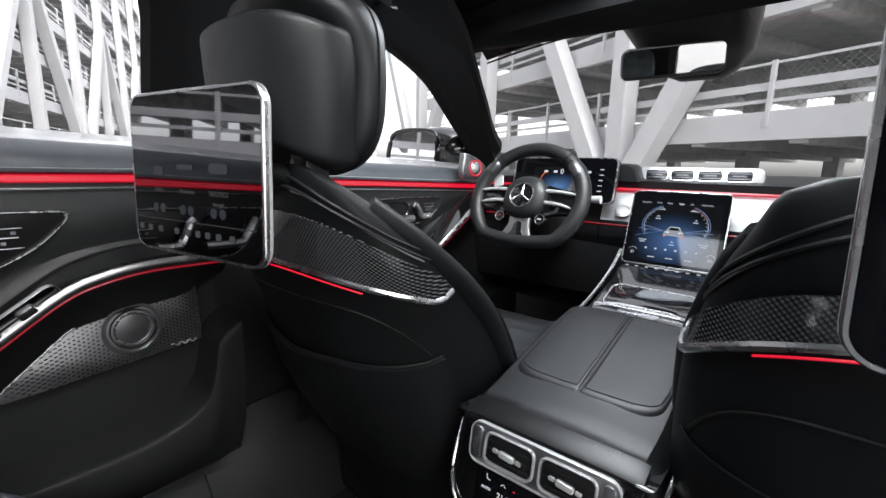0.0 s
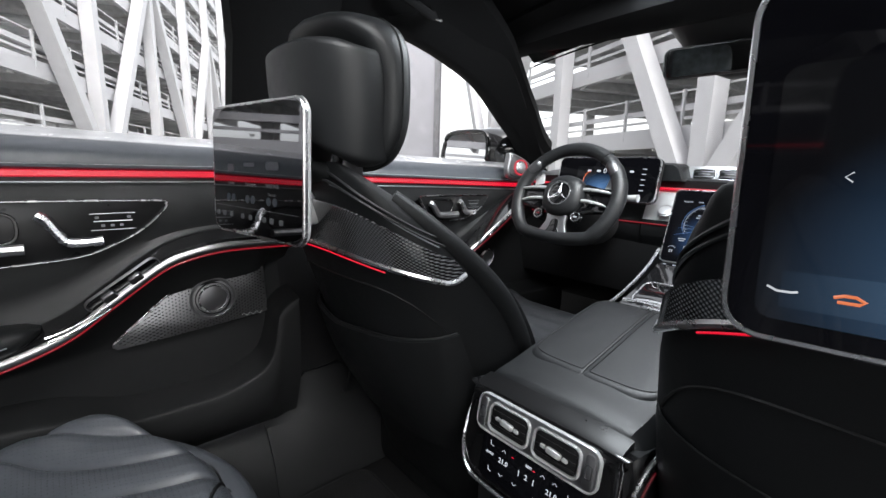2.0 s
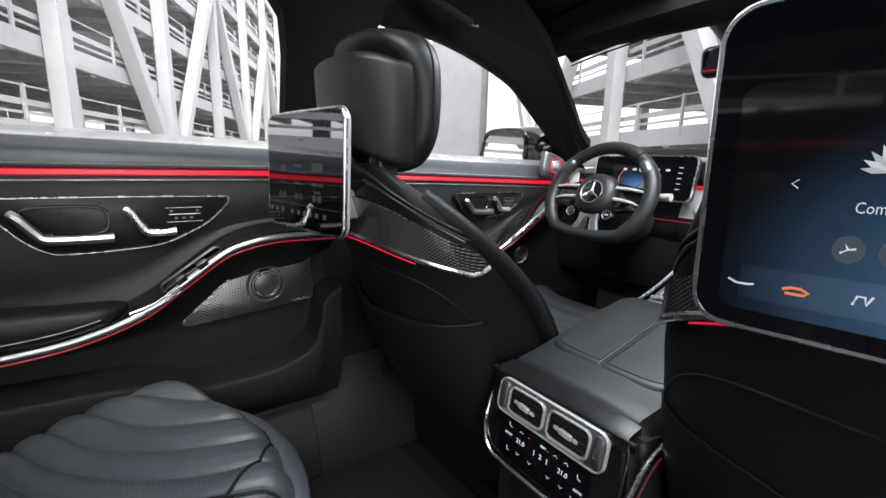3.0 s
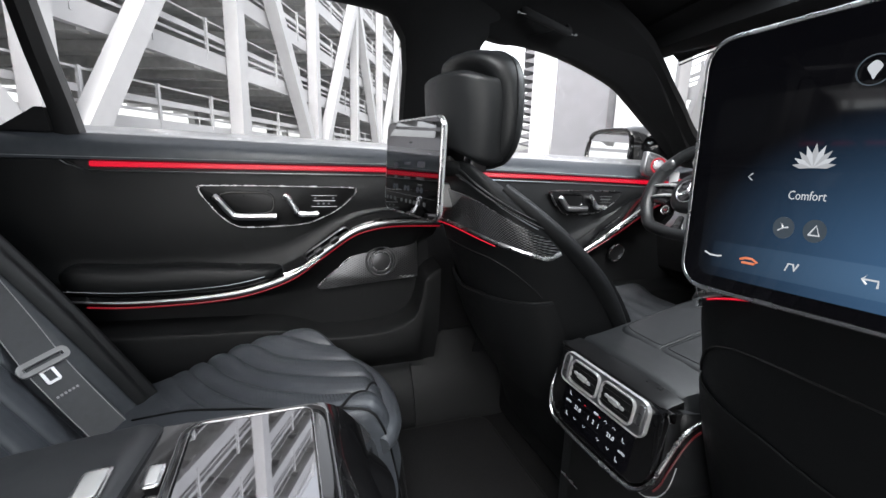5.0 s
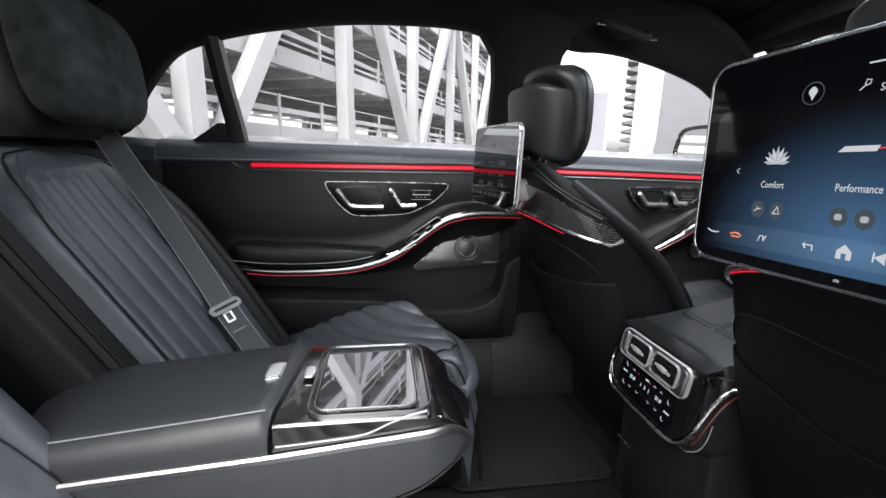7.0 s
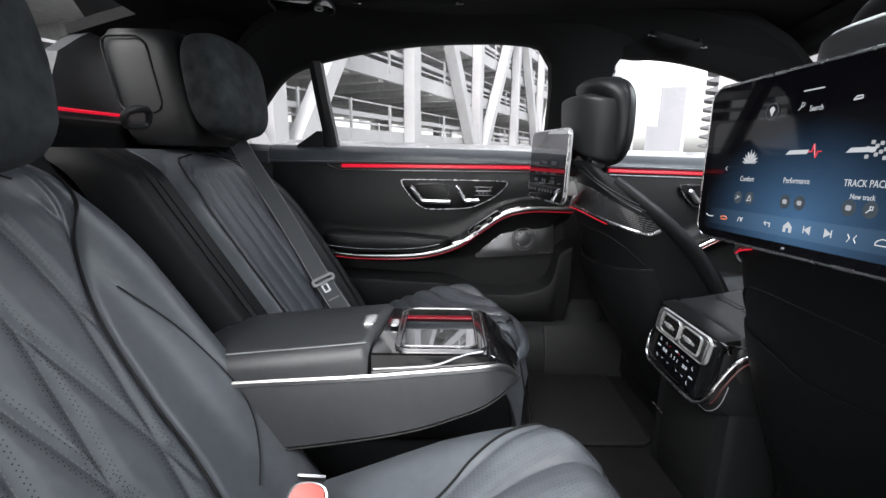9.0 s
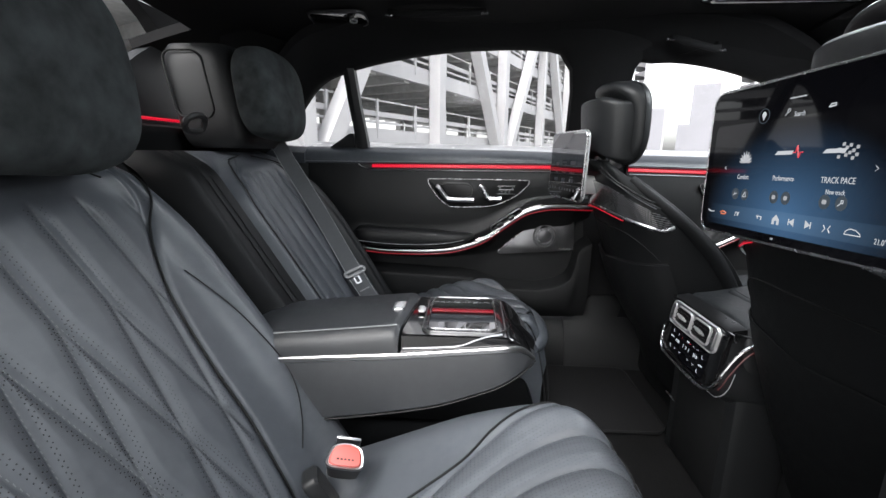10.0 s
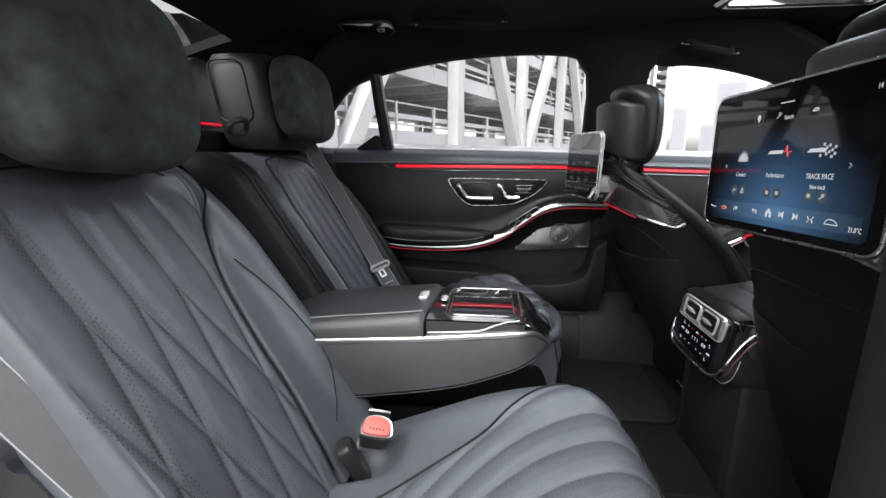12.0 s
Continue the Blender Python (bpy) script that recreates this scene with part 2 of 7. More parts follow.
# weak glow that imitates a red reflection on the console, no lamp
RED_FAINT = glow("faint_red_reflection", (1.0, 0.02, 0.05), 0.03)
RED_BUTTON = material("red_button", (0.36, 0.072, 0.06), 0.4, vary=0.08)
HOLE = material("pricked_hole", (0.012, 0.012, 0.013), 0.9, vary=0.1)
THREAD_DARK = material("charcoal_thread", (0.13, 0.137, 0.145), 0.7, vary=0.1)
DARK_GLASS = material("dark_screen_glass", (0.24, 0.24, 0.25), 0.02, 1.0, vary=0.03, rough_vary=0.01)
MIRROR_BLACK = material("mirror_black_glass", (0.40, 0.40, 0.415), 0.02, 1.0, vary=0.03, rough_vary=0.01)
THREAD = material("grey_thread", (0.27, 0.28, 0.29), 0.7, vary=0.1)

# ---- outside: street between two parking decks ----
WHITE = material("white_painted_steel", (0.52, 0.52, 0.535), 0.55, vary=0.06, scale=3, wear=0.6)
CONCRETE = material("grey_concrete", (0.55, 0.55, 0.54), 0.85, vary=0.18, scale=4, wear=0.5)
DECK_DARK = material("deck_soffit", (0.52, 0.52, 0.515), 0.9, vary=0.2, scale=4, wear=0.6)
ASPHALT = material("pale_asphalt", (0.24, 0.24, 0.235), 0.9, vary=0.2, scale=20, wear=0.4)
MESHWIRE = material("galvanised_wire", (0.35, 0.36, 0.36), 0.5, 0.6, vary=0.1)
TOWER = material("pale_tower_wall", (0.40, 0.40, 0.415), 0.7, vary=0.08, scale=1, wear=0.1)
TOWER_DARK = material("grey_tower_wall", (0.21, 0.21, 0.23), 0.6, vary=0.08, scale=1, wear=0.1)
TOWER_LINE = material("grey_floor_line", (0.21, 0.21, 0.23), 0.6, vary=0.08)
BALCONY = material("dark_balcony", (0.13, 0.13, 0.14), 0.6, vary=0.2, scale=2)

GROUND_Z = -0.52
bm = bmesh.new()
bmesh.ops.create_grid(bm, x_segments=8, y_segments=8, size=1500, matrix=Matrix.Translation((0, 0, GROUND_Z)))
tagged(part("ground", bm, ASPHALT, smooth=False, flip=False), "pale grey asphalt street and yard", "ground", kind="structure")


def deck(name, label, corner, along, inward, bays, first, floors, level, storey, bay, slope, group, mesh_to=0):
    """A parking deck: slabs with edge beams, soffit ribs, rails, columns and raking struts. along and inward are unit vectors."""
    u, w = Vector(along), Vector(inward)
    base = Vector(corner)
    root = thing(name, base, label, "parking garage", group)

    def at(s, d, z):
        return base + u * s + w * d + Vector((0, 0, z))

    def bar(bm, s0, s1, d0, d1, z0, z1):
        lo = [at(s, d, z0) for s, d in ((s0, d0), (s1, d0), (s1, d1), (s0, d1))]
        hi = [at(s, d, z1) for s, d in ((s0, d0), (s1, d0), (s1, d1), (s0, d1))]
        loft([lo, hi], True, True, bm)
        return bm

    s_lo, s_hi = first * bay, (first + bays) * bay
    top = level + floors * storey
    upper_posts, upper_ribs = bmesh.new(), bmesh.new()
    for k in range(floors):
        z = level + k * storey
        part("edge_beam", bar(bmesh.new(), s_lo, s_hi, 0.0, 0.25, z - 0.42, z + 0.28), WHITE, root, smooth=False)
        part("slab", bar(bmesh.new(), s_lo, s_hi, 0.25, 16.0, z - 0.12, z), DECK_DARK, root, smooth=False)
        for i in range(int((s_hi - s_lo) / 2.5)):
            s = s_lo + (i + 0.5) * 2.5
            if k < 2:
                part("soffit_rib", bar(bmesh.new(), s - 0.2, s + 0.2, 0.25, 16.0, z - 0.5, z - 0.12), DECK_DARK, root, smooth=False)
            else:
                bar(upper_ribs, s - 0.2, s + 0.2, 0.25, 16.0, z - 0.5, z - 0.12)
        for zz, hh, dd in ((z + 1.45, 0.06, 0.05), (z + 0.98, 0.20, 0.12), (z + 0.58, 0.09, 0.05)):
            part("guard_rail", bar(bmesh.new(), s_lo, s_hi, 0.05, 0.05 + dd, zz - hh, zz), WHITE, root, smooth=False)
        n = int((s_hi - s_lo) / (bay / 3))
        for i in range(n):
            s = s_lo + bay / 6 + i * bay / 3
            if k < 2:
                part("rail_post", bar(bmesh.new(), s - 0.05, s + 0.05, -0.03, 0.07, z - 0.1, z + 1.47), WHITE, root, smooth=False)
            else:
                bar(upper_posts, s - 0.05, s + 0.05, -0.03, 0.07, z - 0.1, z + 1.47)
    tagged(part("rail_post_rows", upper_posts, WHITE, root, smooth=False), kind="stuff")
    tagged(part("soffit_ribbing", upper_ribs, DECK_DARK, root, smooth=False), kind="stuff")
    for k in range(bays + 1):
        s = s_lo + k * bay
        for d in (-0.35, 7.0, 14.0):
            bm = bar(bmesh.new(), s - 0.3, s + 0.3, d - 0.3, d + 0.3, GROUND_Z, top if d < 0 else min(top, level + 3 * storey))
            part("column", bm, WHITE if d < 0 else CONCRETE, root, smooth=False)
        if (first + k) % 2 == 1:
            for side in (-1, 1):
                bm = bmesh.new()
                rise = slope * (bay - 0.6)
                a = at(s + side * 0.45, -0.45, GROUND_Z + 0.7)
                b = a + u * (side * (bay - 0.6)) + Vector((0, 0, rise))
                e, f = u * 0.36, w * 0.32
                loft([[a - e - f, a + e - f, a + e + f, a - e + f], [b - e - f, b + e - f, b + e + f, b - e + f]], True, True, bm)
                part("raking_strut", bm, WHITE, root, smooth=False)
    if mesh_to:
        bm = bmesh.new()
        z = level
        s0, s1 = mesh_to
        n = int((s1 - s0) / 0.16)
        for i in range(n):
            for sg in (-1, 1):
                a = s0 + i * 0.16
                p, q = at(a, 0.12, z + 0.28), at(a + sg * 1.12, 0.12, z + 1.42)
                e, f = u * 0.008, Vector((0, 0, 0.008))
                loft([[p - e, p + f, p + e, p - f], [q - e, q + f, q + e, q - f]], True, False, bm)
        tagged(part("wire_mesh", bm, MESHWIRE, root, "chain-link fence of grey wire", smooth=False), kind="stuff")
    return root


def heading(a):
    return Vector((-math.sin(radians(a)), math.cos(radians(a)), 0))


eye_end = Vector((1.08, -0.147, 0))
STREET = 65.0
u_street = heading(STREET)
deck("parking_garage", "white multi-storey parking garage with raking steel struts beside the street", eye_end + heading(STREET + 90) * 11.3 + u_street * 1.7, u_street, heading(STREET + 90), 13, -2, 8, 1.42, 2.95, 8.9, 1.55, "parking garages")
deck("parking_garage", "white parking garage with chain-link rails ahead of the car", Vector((0.2, -0.07, 0)) + heading(STREET - 90) * 12.0 + u_street * 2.2, u_street, heading(STREET - 90), 6, -3, 6, 2.0, 2.95, 8.4, 1.75, "parking garages", mesh_to=(-16, 14))


def facing(head, dist):
    """A matrix at a far place on the ground: x to the right, y away from the street's viewer."""
    p = heading(head) * dist + eye_end
    return Matrix.Translation((p.x, p.y, GROUND_Z)) @ Matrix.Rotation(radians(head), 4, "Z")


def tower(head, dist, w, d, h, label, rows):
    """A far tower with a wall, a paler side and thin floor lines."""
    r = facing(head, dist)
    root = thing("office_tower", r.translation, label, "tower", "towers")
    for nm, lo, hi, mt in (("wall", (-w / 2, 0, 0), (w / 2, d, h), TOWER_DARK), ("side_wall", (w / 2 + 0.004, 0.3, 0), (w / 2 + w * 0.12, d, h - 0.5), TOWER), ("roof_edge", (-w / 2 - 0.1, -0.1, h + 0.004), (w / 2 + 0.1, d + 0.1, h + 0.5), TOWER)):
        bm = box(lo, hi)
        bm.transform(r)
        part(nm, bm, mt, root, smooth=False)
    for i in range(rows):
        z = h * (i + 0.5) / rows
        bm = box((-w / 2 - 0.06, -0.06, z), (w / 2, 0.0, z + 0.35))
        bm.transform(r)
        part("floor_line", bm, TOWER_LINE, root, smooth=False)
    return root


def balcony_tower(head, dist, w, wall_w, h, label):
    """A pale slab tower with a stack of dark wedge balconies at its edge."""
    r = facing(head, dist)
    root = thing("apartment_tower", r.translation, label, "tower", "towers")
    bm = box((0, 0, 0), (wall_w, 9, h))
    bm.transform(r)
    part("wall", bm, TOWER, root, smooth=False)
    n = int(h / 1.55)
    for i in range(n):
        z = 1.2 + i * 1.55
        bm = loft([[(0, y, z), (-w, y, z + 0.35), (-w, y, z + 0.55), (0, y, z + 1.0)] for y in (0.0, 6.0)])
        bm.transform(r)
        part("balcony", bm, BALCONY, root, smooth=False)
    return root


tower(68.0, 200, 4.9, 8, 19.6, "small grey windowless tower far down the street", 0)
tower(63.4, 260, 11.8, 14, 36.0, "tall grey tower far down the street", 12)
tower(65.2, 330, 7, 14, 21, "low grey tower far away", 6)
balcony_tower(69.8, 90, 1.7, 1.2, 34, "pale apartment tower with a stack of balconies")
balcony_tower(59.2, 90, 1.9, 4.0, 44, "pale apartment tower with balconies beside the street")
# blank stair block at the end of the garage ahead
r = facing(53.6, 46)
blk = thing("stair_block", r.translation, "blank blue-grey stair block at the end of the garage", "building")
for lo, hi, mt, nm in (((-2.4, 0, 0), (2.6, 6, 24), TOWER_DARK, "wall"), ((2.61, 0.4, 0), (3.3, 6, 24), BALCONY, "recess"), ((3.31, 0, 0), (4.2, 6, 24), WHITE, "white_wall")):
    bm = box(lo, hi)
    bm.transform(r)
    part(nm, bm, mt, blk, smooth=False)

# ---- cabin shell ----
FLOOR_Z = -0.14
XW = -0.70            # inner face of the side trim


def door_x(y):
    """The doors draw in a little towards the front."""
    return XW + max(0.0, y - 0.33) * 0.07


bm = sheet(lambda a, b: (-0.74 + 1.48 * a, -1.0 + 2.6 * b, FLOOR_Z + 0.02 * math.exp(-((-0.74 + 1.48 * a) / 0.1) ** 2)), 20, 30, thick=0.03)
tagged(part("floor", bm, CARPET), "black carpeted cabin floor", "floor", kind="structure")

# headliner: a shallow vault with an opening for the glass roof
def roof_z(x, y):
    return 1.135 - 0.055 * (x / 0.6) ** 2 - 0.085 * max(0, (y - 0.7) / 0.6) ** 1.6 - 0.14 * max(0, (-0.55 - y) / 0.7) ** 1.5


def roof_panel(y0, y1, x0, x1, nu, nv):
    return lambda a, b: (x0 + (x1 - x0) * a, y0 + (y1 - y0) * b, roof_z(x0 + (x1 - x0) * a, y0 + (y1 - y0) * b))


bm = bmesh.new()
for y0, y1, x0, x1, nu, nv in ((-1.20, -1.00, -0.6, -0.37, 6, 6), (-1.20, -1.00, 0.37, 0.6, 6, 6), (-1.00, -0.42, -0.6, 0.6, 24, 14), (-0.42, 0.18, -0.6, -0.20, 10, 12), (-0.42, 0.18, 0.20, 0.6, 10, 12), (0.18, 0.50, -0.6, 0.6, 24, 8), (0.50, 0.92, -0.6, -0.36, 6, 8), (0.50, 0.92, 0.36, 0.6, 6, 8), (0.92, 1.10, -0.6, 0.6, 24, 10)):
    sheet(roof_panel(y0, y1, x0, x1, nu, nv), nu, nv, bm, thick=-0.03)
tagged(part("ceiling", bm, SUEDE), "black microfibre headliner with a glass roof opening", "ceiling", kind="structure")
root = thing("glass_roof", (0, 0.71, 1.1), "panoramic glass roof panel with a dark frame", "sunroof")
part("frame", frame_ring(rounded(0.76, 0.46, 0.05), 0.035, 0.02, axes((0, 0.71, 1.092), (1, 0, 0), (0, -1, 0))), PIANO, root)
pane = part("pane", box((-0.40, 0.47, 1.172), (0.40, 0.95, 1.176)), GLASS, root, "tinted roof glass", smooth=False)
pane.visible_shadow = False
# rear roof opening, out of view, added so light falls on the rear seats
root = thing("glass_roof", (0, -0.12, 1.1), "unseen rear glass roof panel with a dark frame, added to let in light", "sunroof")
part("frame", frame_ring(rounded(0.44, 0.64, 0.03), 0.03, 0.02, axes((0, -0.12, 1.126), (1, 0, 0), (0, -1, 0))), PIANO, root)
pane = part("pane", box((-0.24, -0.46, 1.172), (0.24, 0.22, 1.176)), GLASS, root, "tinted roof glass", smooth=False)
pane.visible_shadow = False

SILL_Z = [(-0.95, 0.700), (-0.55, 0.697), (0.2, 0.683), (0.6, 0.672), (1.4, 0.655)]


def sill_z(y):
    return lerp(SILL_Z, y)


def pillar(name, label, rings, mat_=SUEDE):
    bm = loft(rings)
    return tagged(part(name, bm, mat_), label, "pillar", kind="structure")


def slab_ring(a, b, inner, outer):
    """A four-cornered section between two (y, z) points, from x = inner to x = outer."""
    return [(inner, a[0], a[1]), (inner, b[0], b[1]), (outer, b[0], b[1]), (outer, a[0], a[1])]


# window plane leans in: x at height z
def lean(z):
    return -0.745 + max(0.0, z - 0.69) * 0.41


# centre pillar between the doors
def pillar_rows(rows, inset=0.0, depth=0.05):
    out = []
    for z, y0, y1 in rows:
        x = lean(z) + 0.015
        n = 6
        ring = []
        for i in range(n + 1):
            t = i / n
            ring.append((x + 0.035 * math.sin(math.pi * t) ** 0.6, y0 + (y1 - y0) * t, z))
        ring += [(x - depth, y1, z), (x - depth, y0, z)]
        out.append(ring)
    return out


pillar("pillar_centre", "black trimmed centre pillar between the doors", pillar_rows([(-0.1, 0.30, 0.50), (0.4, 0.26, 0.48), (0.66, 0.235, 0.46), (0.69, 0.227, 0.455), (0.8, 0.222, 0.43), (0.9, 0.218, 0.415), (0.97, 0.206, 0.42), (1.02, 0.165, 0.45), (1.06, 0.0, 0.60), (1.10, -0.1, 0.66)]))

bm = loft([[(x, 0.97, roof_z(x, 0.97) + 0.01), (x, 0.985, 1.035 - 0.07 * x * x), (x, 1.03, 0.998 + 0.012 * (abs(x) / 0.6) ** 2), (x, 1.055, 0.997 + 0.012 * (abs(x) / 0.6) ** 2), (x, 1.08, 1.03 - 0.05 * x * x), (x, 1.08, 1.09)] for x in [-0.66 + 1.32 * i / 24 for i in range(25)]])
tagged(part("windscreen_header", bm, SUEDE), "black fabric header over the windscreen", "trim", kind="structure")

# side roof rail following the window tops
RAIL = [(-1.02, 0.60), (-0.93, 0.70), (-0.875, 0.735), (-0.80, 0.83), (-0.70, 0.925), (-0.60, 0.965), (-0.45, 0.998), (-0.23, 1.026), (0.0, 1.034), (0.13, 1.028), (0.30, 1.02), (0.47, 0.993), (0.55, 0.993), (0.65, 0.983), (0.78, 0.957), (0.92, 0.916), (1.0, 0.877), (1.11, 0.816), (1.22, 0.755), (1.36, 0.655)]


def rail_mesh(sign):
    bm = bmesh.new()
    pts = smooth_path([(0, y, z) for y, z in RAIL], 4)
    rings = []
    for p in pts:
        y, z = p.y, p.z
        x = lean(z)
        # from the glass edge inwards and up to the headliner
        w = 0.15 if y < 0.75 else 0.15 - 0.07 * min(1, (y - 0.75) / 0.5)
        if y < -0.6:
            w = 0.15 + 0.10 * min(1, (-0.6 - y) / 0.3)
        up = 0.085 if y < 0.75 else 0.085 - 0.02 * min(1, (y - 0.75) / 0.4)
        sec = [(x - 0.03, z), (x, z - 0.004), (x + 0.02, z + 0.004), (x + 0.05, z + up * 0.45), (x + w * 0.7, z + up * 0.9), (x + w, z + up * 1.25), (x + w, z + up * 1.25 + 0.03), (x - 0.03, z + up * 1.25 + 0.03)]
        rings.append([(-sign * a, y, b) for a, b in sec])
    return loft(rings, True, True, bm)


tagged(part("roof_rail_left", rail_mesh(-1), SUEDE), "black fabric roof rail and windscreen pillar over the doors", "roof rail", kind="structure")
tagged(part("roof_rail_right", rail_mesh(1), SUEDE), "black fabric roof rail over the open door", "roof rail", kind="structure")

# rear shelf, rear wall and rear window surround
bm = box((-0.66, -1.50, 0.58), (0.66, -1.02, 0.752), 0.02)
add_box(bm, (-0.62, -1.22, 0.70), (0.62, -1.16, 0.885), 0.02)
tagged(part("rear_shelf", bm, SUEDE), "black fabric parcel shelf behind the rear seats", "shelf", kind="structure")
bm = box((-0.74, -1.04, FLOOR_Z), (0.74, -0.98, 0.60))
tagged(part("wall_rear", bm, SUEDE, smooth=False), "black rear bulkhead", "wall", kind="structure")
bm = bmesh.new()
for sx in (-1, 1):
    loft([[(sx * 0.70, -0.95, 0.66), (sx * 0.62, -1.02, 0.66), (sx * 0.62, -1.10, 0.66), (sx * 0.72, -1.10, 0.66)], [(sx * 0.60, -0.70, 1.03), (sx * 0.45, -0.85, 1.06), (sx * 0.44, -0.95, 1.06), (sx * 0.62, -0.95, 1.06)]], True, True, bm)
tagged(part("pillar_rear", bm, SUEDE), "black fabric rear pillars", "pillar", kind="structure")
for sx in (-1, 1):
    bm = loft([[(sx * x, y, z) for x, z in ((0.20, 0.70), (0.24, 0.86), (0.27, 0.925), (0.34, 0.972), (0.44, 1.028), (0.74, 1.028), (0.74, 0.70))] for y in (-1.15, -1.19)])
    tagged(part("pillar_wing", bm, LEATHER_ARM, smooth=False), "dark grey trim between shelf and rear window", "trim", kind="structure")
    bm = loft([[(sx * x, y, z) for x, z in ((0.438, 1.024), (0.43, 1.05), (0.395, 1.085), (0.34, 1.12), (0.70, 1.12), (0.745, 1.024))] for y in (-1.145, -1.19)])
    tagged(part("pillar_head", bm, SUEDE, smooth=False), "black fabric head of the rear pillar", "pillar", kind="structure")
    bm = tube([(sx * 0.02, -1.04, 0.768), (sx * 0.3, -1.03, 0.768), (sx * 0.6, -1.02, 0.765)], 0.0045, 6)
    root = thing("shelf_light_strip", (sx * 0.3, -1.1, 0.70), "red ambient light strip along the parcel shelf", "light strip", "shelf light strips")
    part("light", bm, RED_GLOW, root)

# right side: front door closed, rear door open and out of sight
bm = bmesh.new()
add_box(bm, (0.70, 0.36, FLOOR_Z), (0.80, 1.4, 0.67), 0.02)
add_box(bm, (0.66, 0.20, FLOOR_Z), (0.76, 0.42, 0.70), 0.03)
tagged(part("wall_right", bm, LEATHER_DULL), "black trim of the passenger side", "wall", kind="structure")
bm = box((0.62, -0.98, FLOOR_Z - 0.1), (0.80, 0.36, FLOOR_Z + 0.06), 0.02)
tagged(part("door_sill_right", bm, LEATHER_DULL), "black sill of the open rear door", "door sill", kind="structure")
bm = box((0.66, -1.1, FLOOR_Z), (0.78, -0.80, 0.68), 0.03)
tagged(part("rear_quarter_right", bm, LEATHER_DULL), "black rear quarter trim", "wall", kind="structure")
bm = bmesh.new()
loft([[(0.70, 0.22, 0.66), (0.70, 0.40, 0.66), (0.77, 0.40, 0.66), (0.77, 0.22, 0.66)], [(0.56, 0.20, 1.03), (0.56, 0.38, 1.03), (0.64, 0.38, 1.03), (0.64, 0.20, 1.03)]], True, True, bm)
tagged(part("pillar_centre_right", bm, SUEDE), "black centre pillar beside the open door", "pillar", kind="structure")

# left sill under the doors
bm = bmesh.new()
loft([[(-0.76, y, FLOOR_Z - 0.1), (-0.76, y, 0.03), (-0.67, y, 0.03), (-0.645, y, 0.015), (-0.60, y, -0.055), (-0.585, y, FLOOR_Z), (-0.585, y, FLOOR_Z - 0.1)] for y in (-0.7, -0.2, 0.246)], True, True, bm)
tagged(part("door_sill_left", bm, LEATHER_DULL), "dark grey plastic door sill cover", "door sill", kind="structure")
bm = bmesh.new()
loft([[(-0.76, y, FLOOR_Z - 0.1), (-0.76, y, z0), (-0.67 + d, y, z0), (-0.62 + d, y, 0.03), (-0.575 + d, y, -0.04), (-0.55 + d, y, FLOOR_Z), (-0.55, y, FLOOR_Z - 0.1)] for y, z0, d in ((0.243, 0.031, -0.025), (0.30, 0.055, -0.02), (0.36, 0.12, -0.02), (0.46, 0.12, -0.02), (0.55, 0.05, -0.02), (1.3, 0.03, -0.02))], True, True, bm)
tagged(part("pillar_foot", bm, LEATHER_DULL), "dark grey plastic foot of the centre pillar", "trim", kind="structure")

bm = box((-0.80, 0.29, FLOOR_Z), (-0.716, 0.62, 0.58), 0.01)
tagged(part("pillar_lining", bm, LEATHER_DULL), "black lining of the centre pillar behind the doors", "trim", kind="structure")

# windscreen pillar: from the door glass edge to the windscreen edge
SCREEN_EDGE = [(0.80, 1.085), (0.93, 1.055), (1.01, 1.012), (1.06, 0.955), (1.12, 0.882), (1.19, 0.812), (1.26, 0.738), (1.36, 0.65)]
GLASS_EDGE = [(0.52, 0.998), (0.65, 0.987), (0.78, 0.961), (0.92, 0.920), (1.0, 0.881), (1.11, 0.820), (1.22, 0.759), (1.34, 0.668)]
for sign in (-1, 1):
    rings = []
    for a, b in zip(smooth_path([(0, y, z) for y, z in GLASS_EDGE], 4), smooth_path([(0, y, z) for y, z in SCREEN_EDGE], 4)):
        xa = -lean(a.z) - 0.014
        xb = xa - 0.035
        rings.append([(sign * xa, a.y, a.z), (sign * (xa - 0.03), a.y * 0.75 + b.y * 0.25, a.z * 0.75 + b.z * 0.25 - 0.004), (sign * (xb - 0.028), a.y * 0.35 + b.y * 0.65, a.z * 0.35 + b.z * 0.65 - 0.004), (sign * xb, b.y, b.z), (sign * (xb + 0.03), b.y + 0.02, b.z + 0.02), (sign * (xa + 0.03), a.y + 0.01, a.z + 0.02)])
    tagged(part("windscreen_pillar", loft(rings), SUEDE), "black fabric covered windscreen pillar", "pillar", kind="structure")


# window panes: each runs from the sill up to the roof rail
def rail_z(y):
    return lerp(RAIL, y)


for nm, y0, y1, lab in (("window_quarter", -0.90, -0.60, "clear quarter light of the rear door"), ("window_rear", -0.555, 0.242, "clear glass of the closed rear door"), ("window_front", 0.43, 1.26, "clear glass of the front door")):
    def glass_point(a, b):
        y = y0 + (y1 - y0) * a
        lo = sill_z(y) - 0.012
        z = lo + max(0.01, rail_z(y) + 0.012 - lo) * b
        return lean(z) - 0.016, y, z
    ob = part(nm, sheet(glass_point, 20, 12), GLASS)
    ob.visible_shadow = False
    tagged(ob, lab, "window", kind="structure")


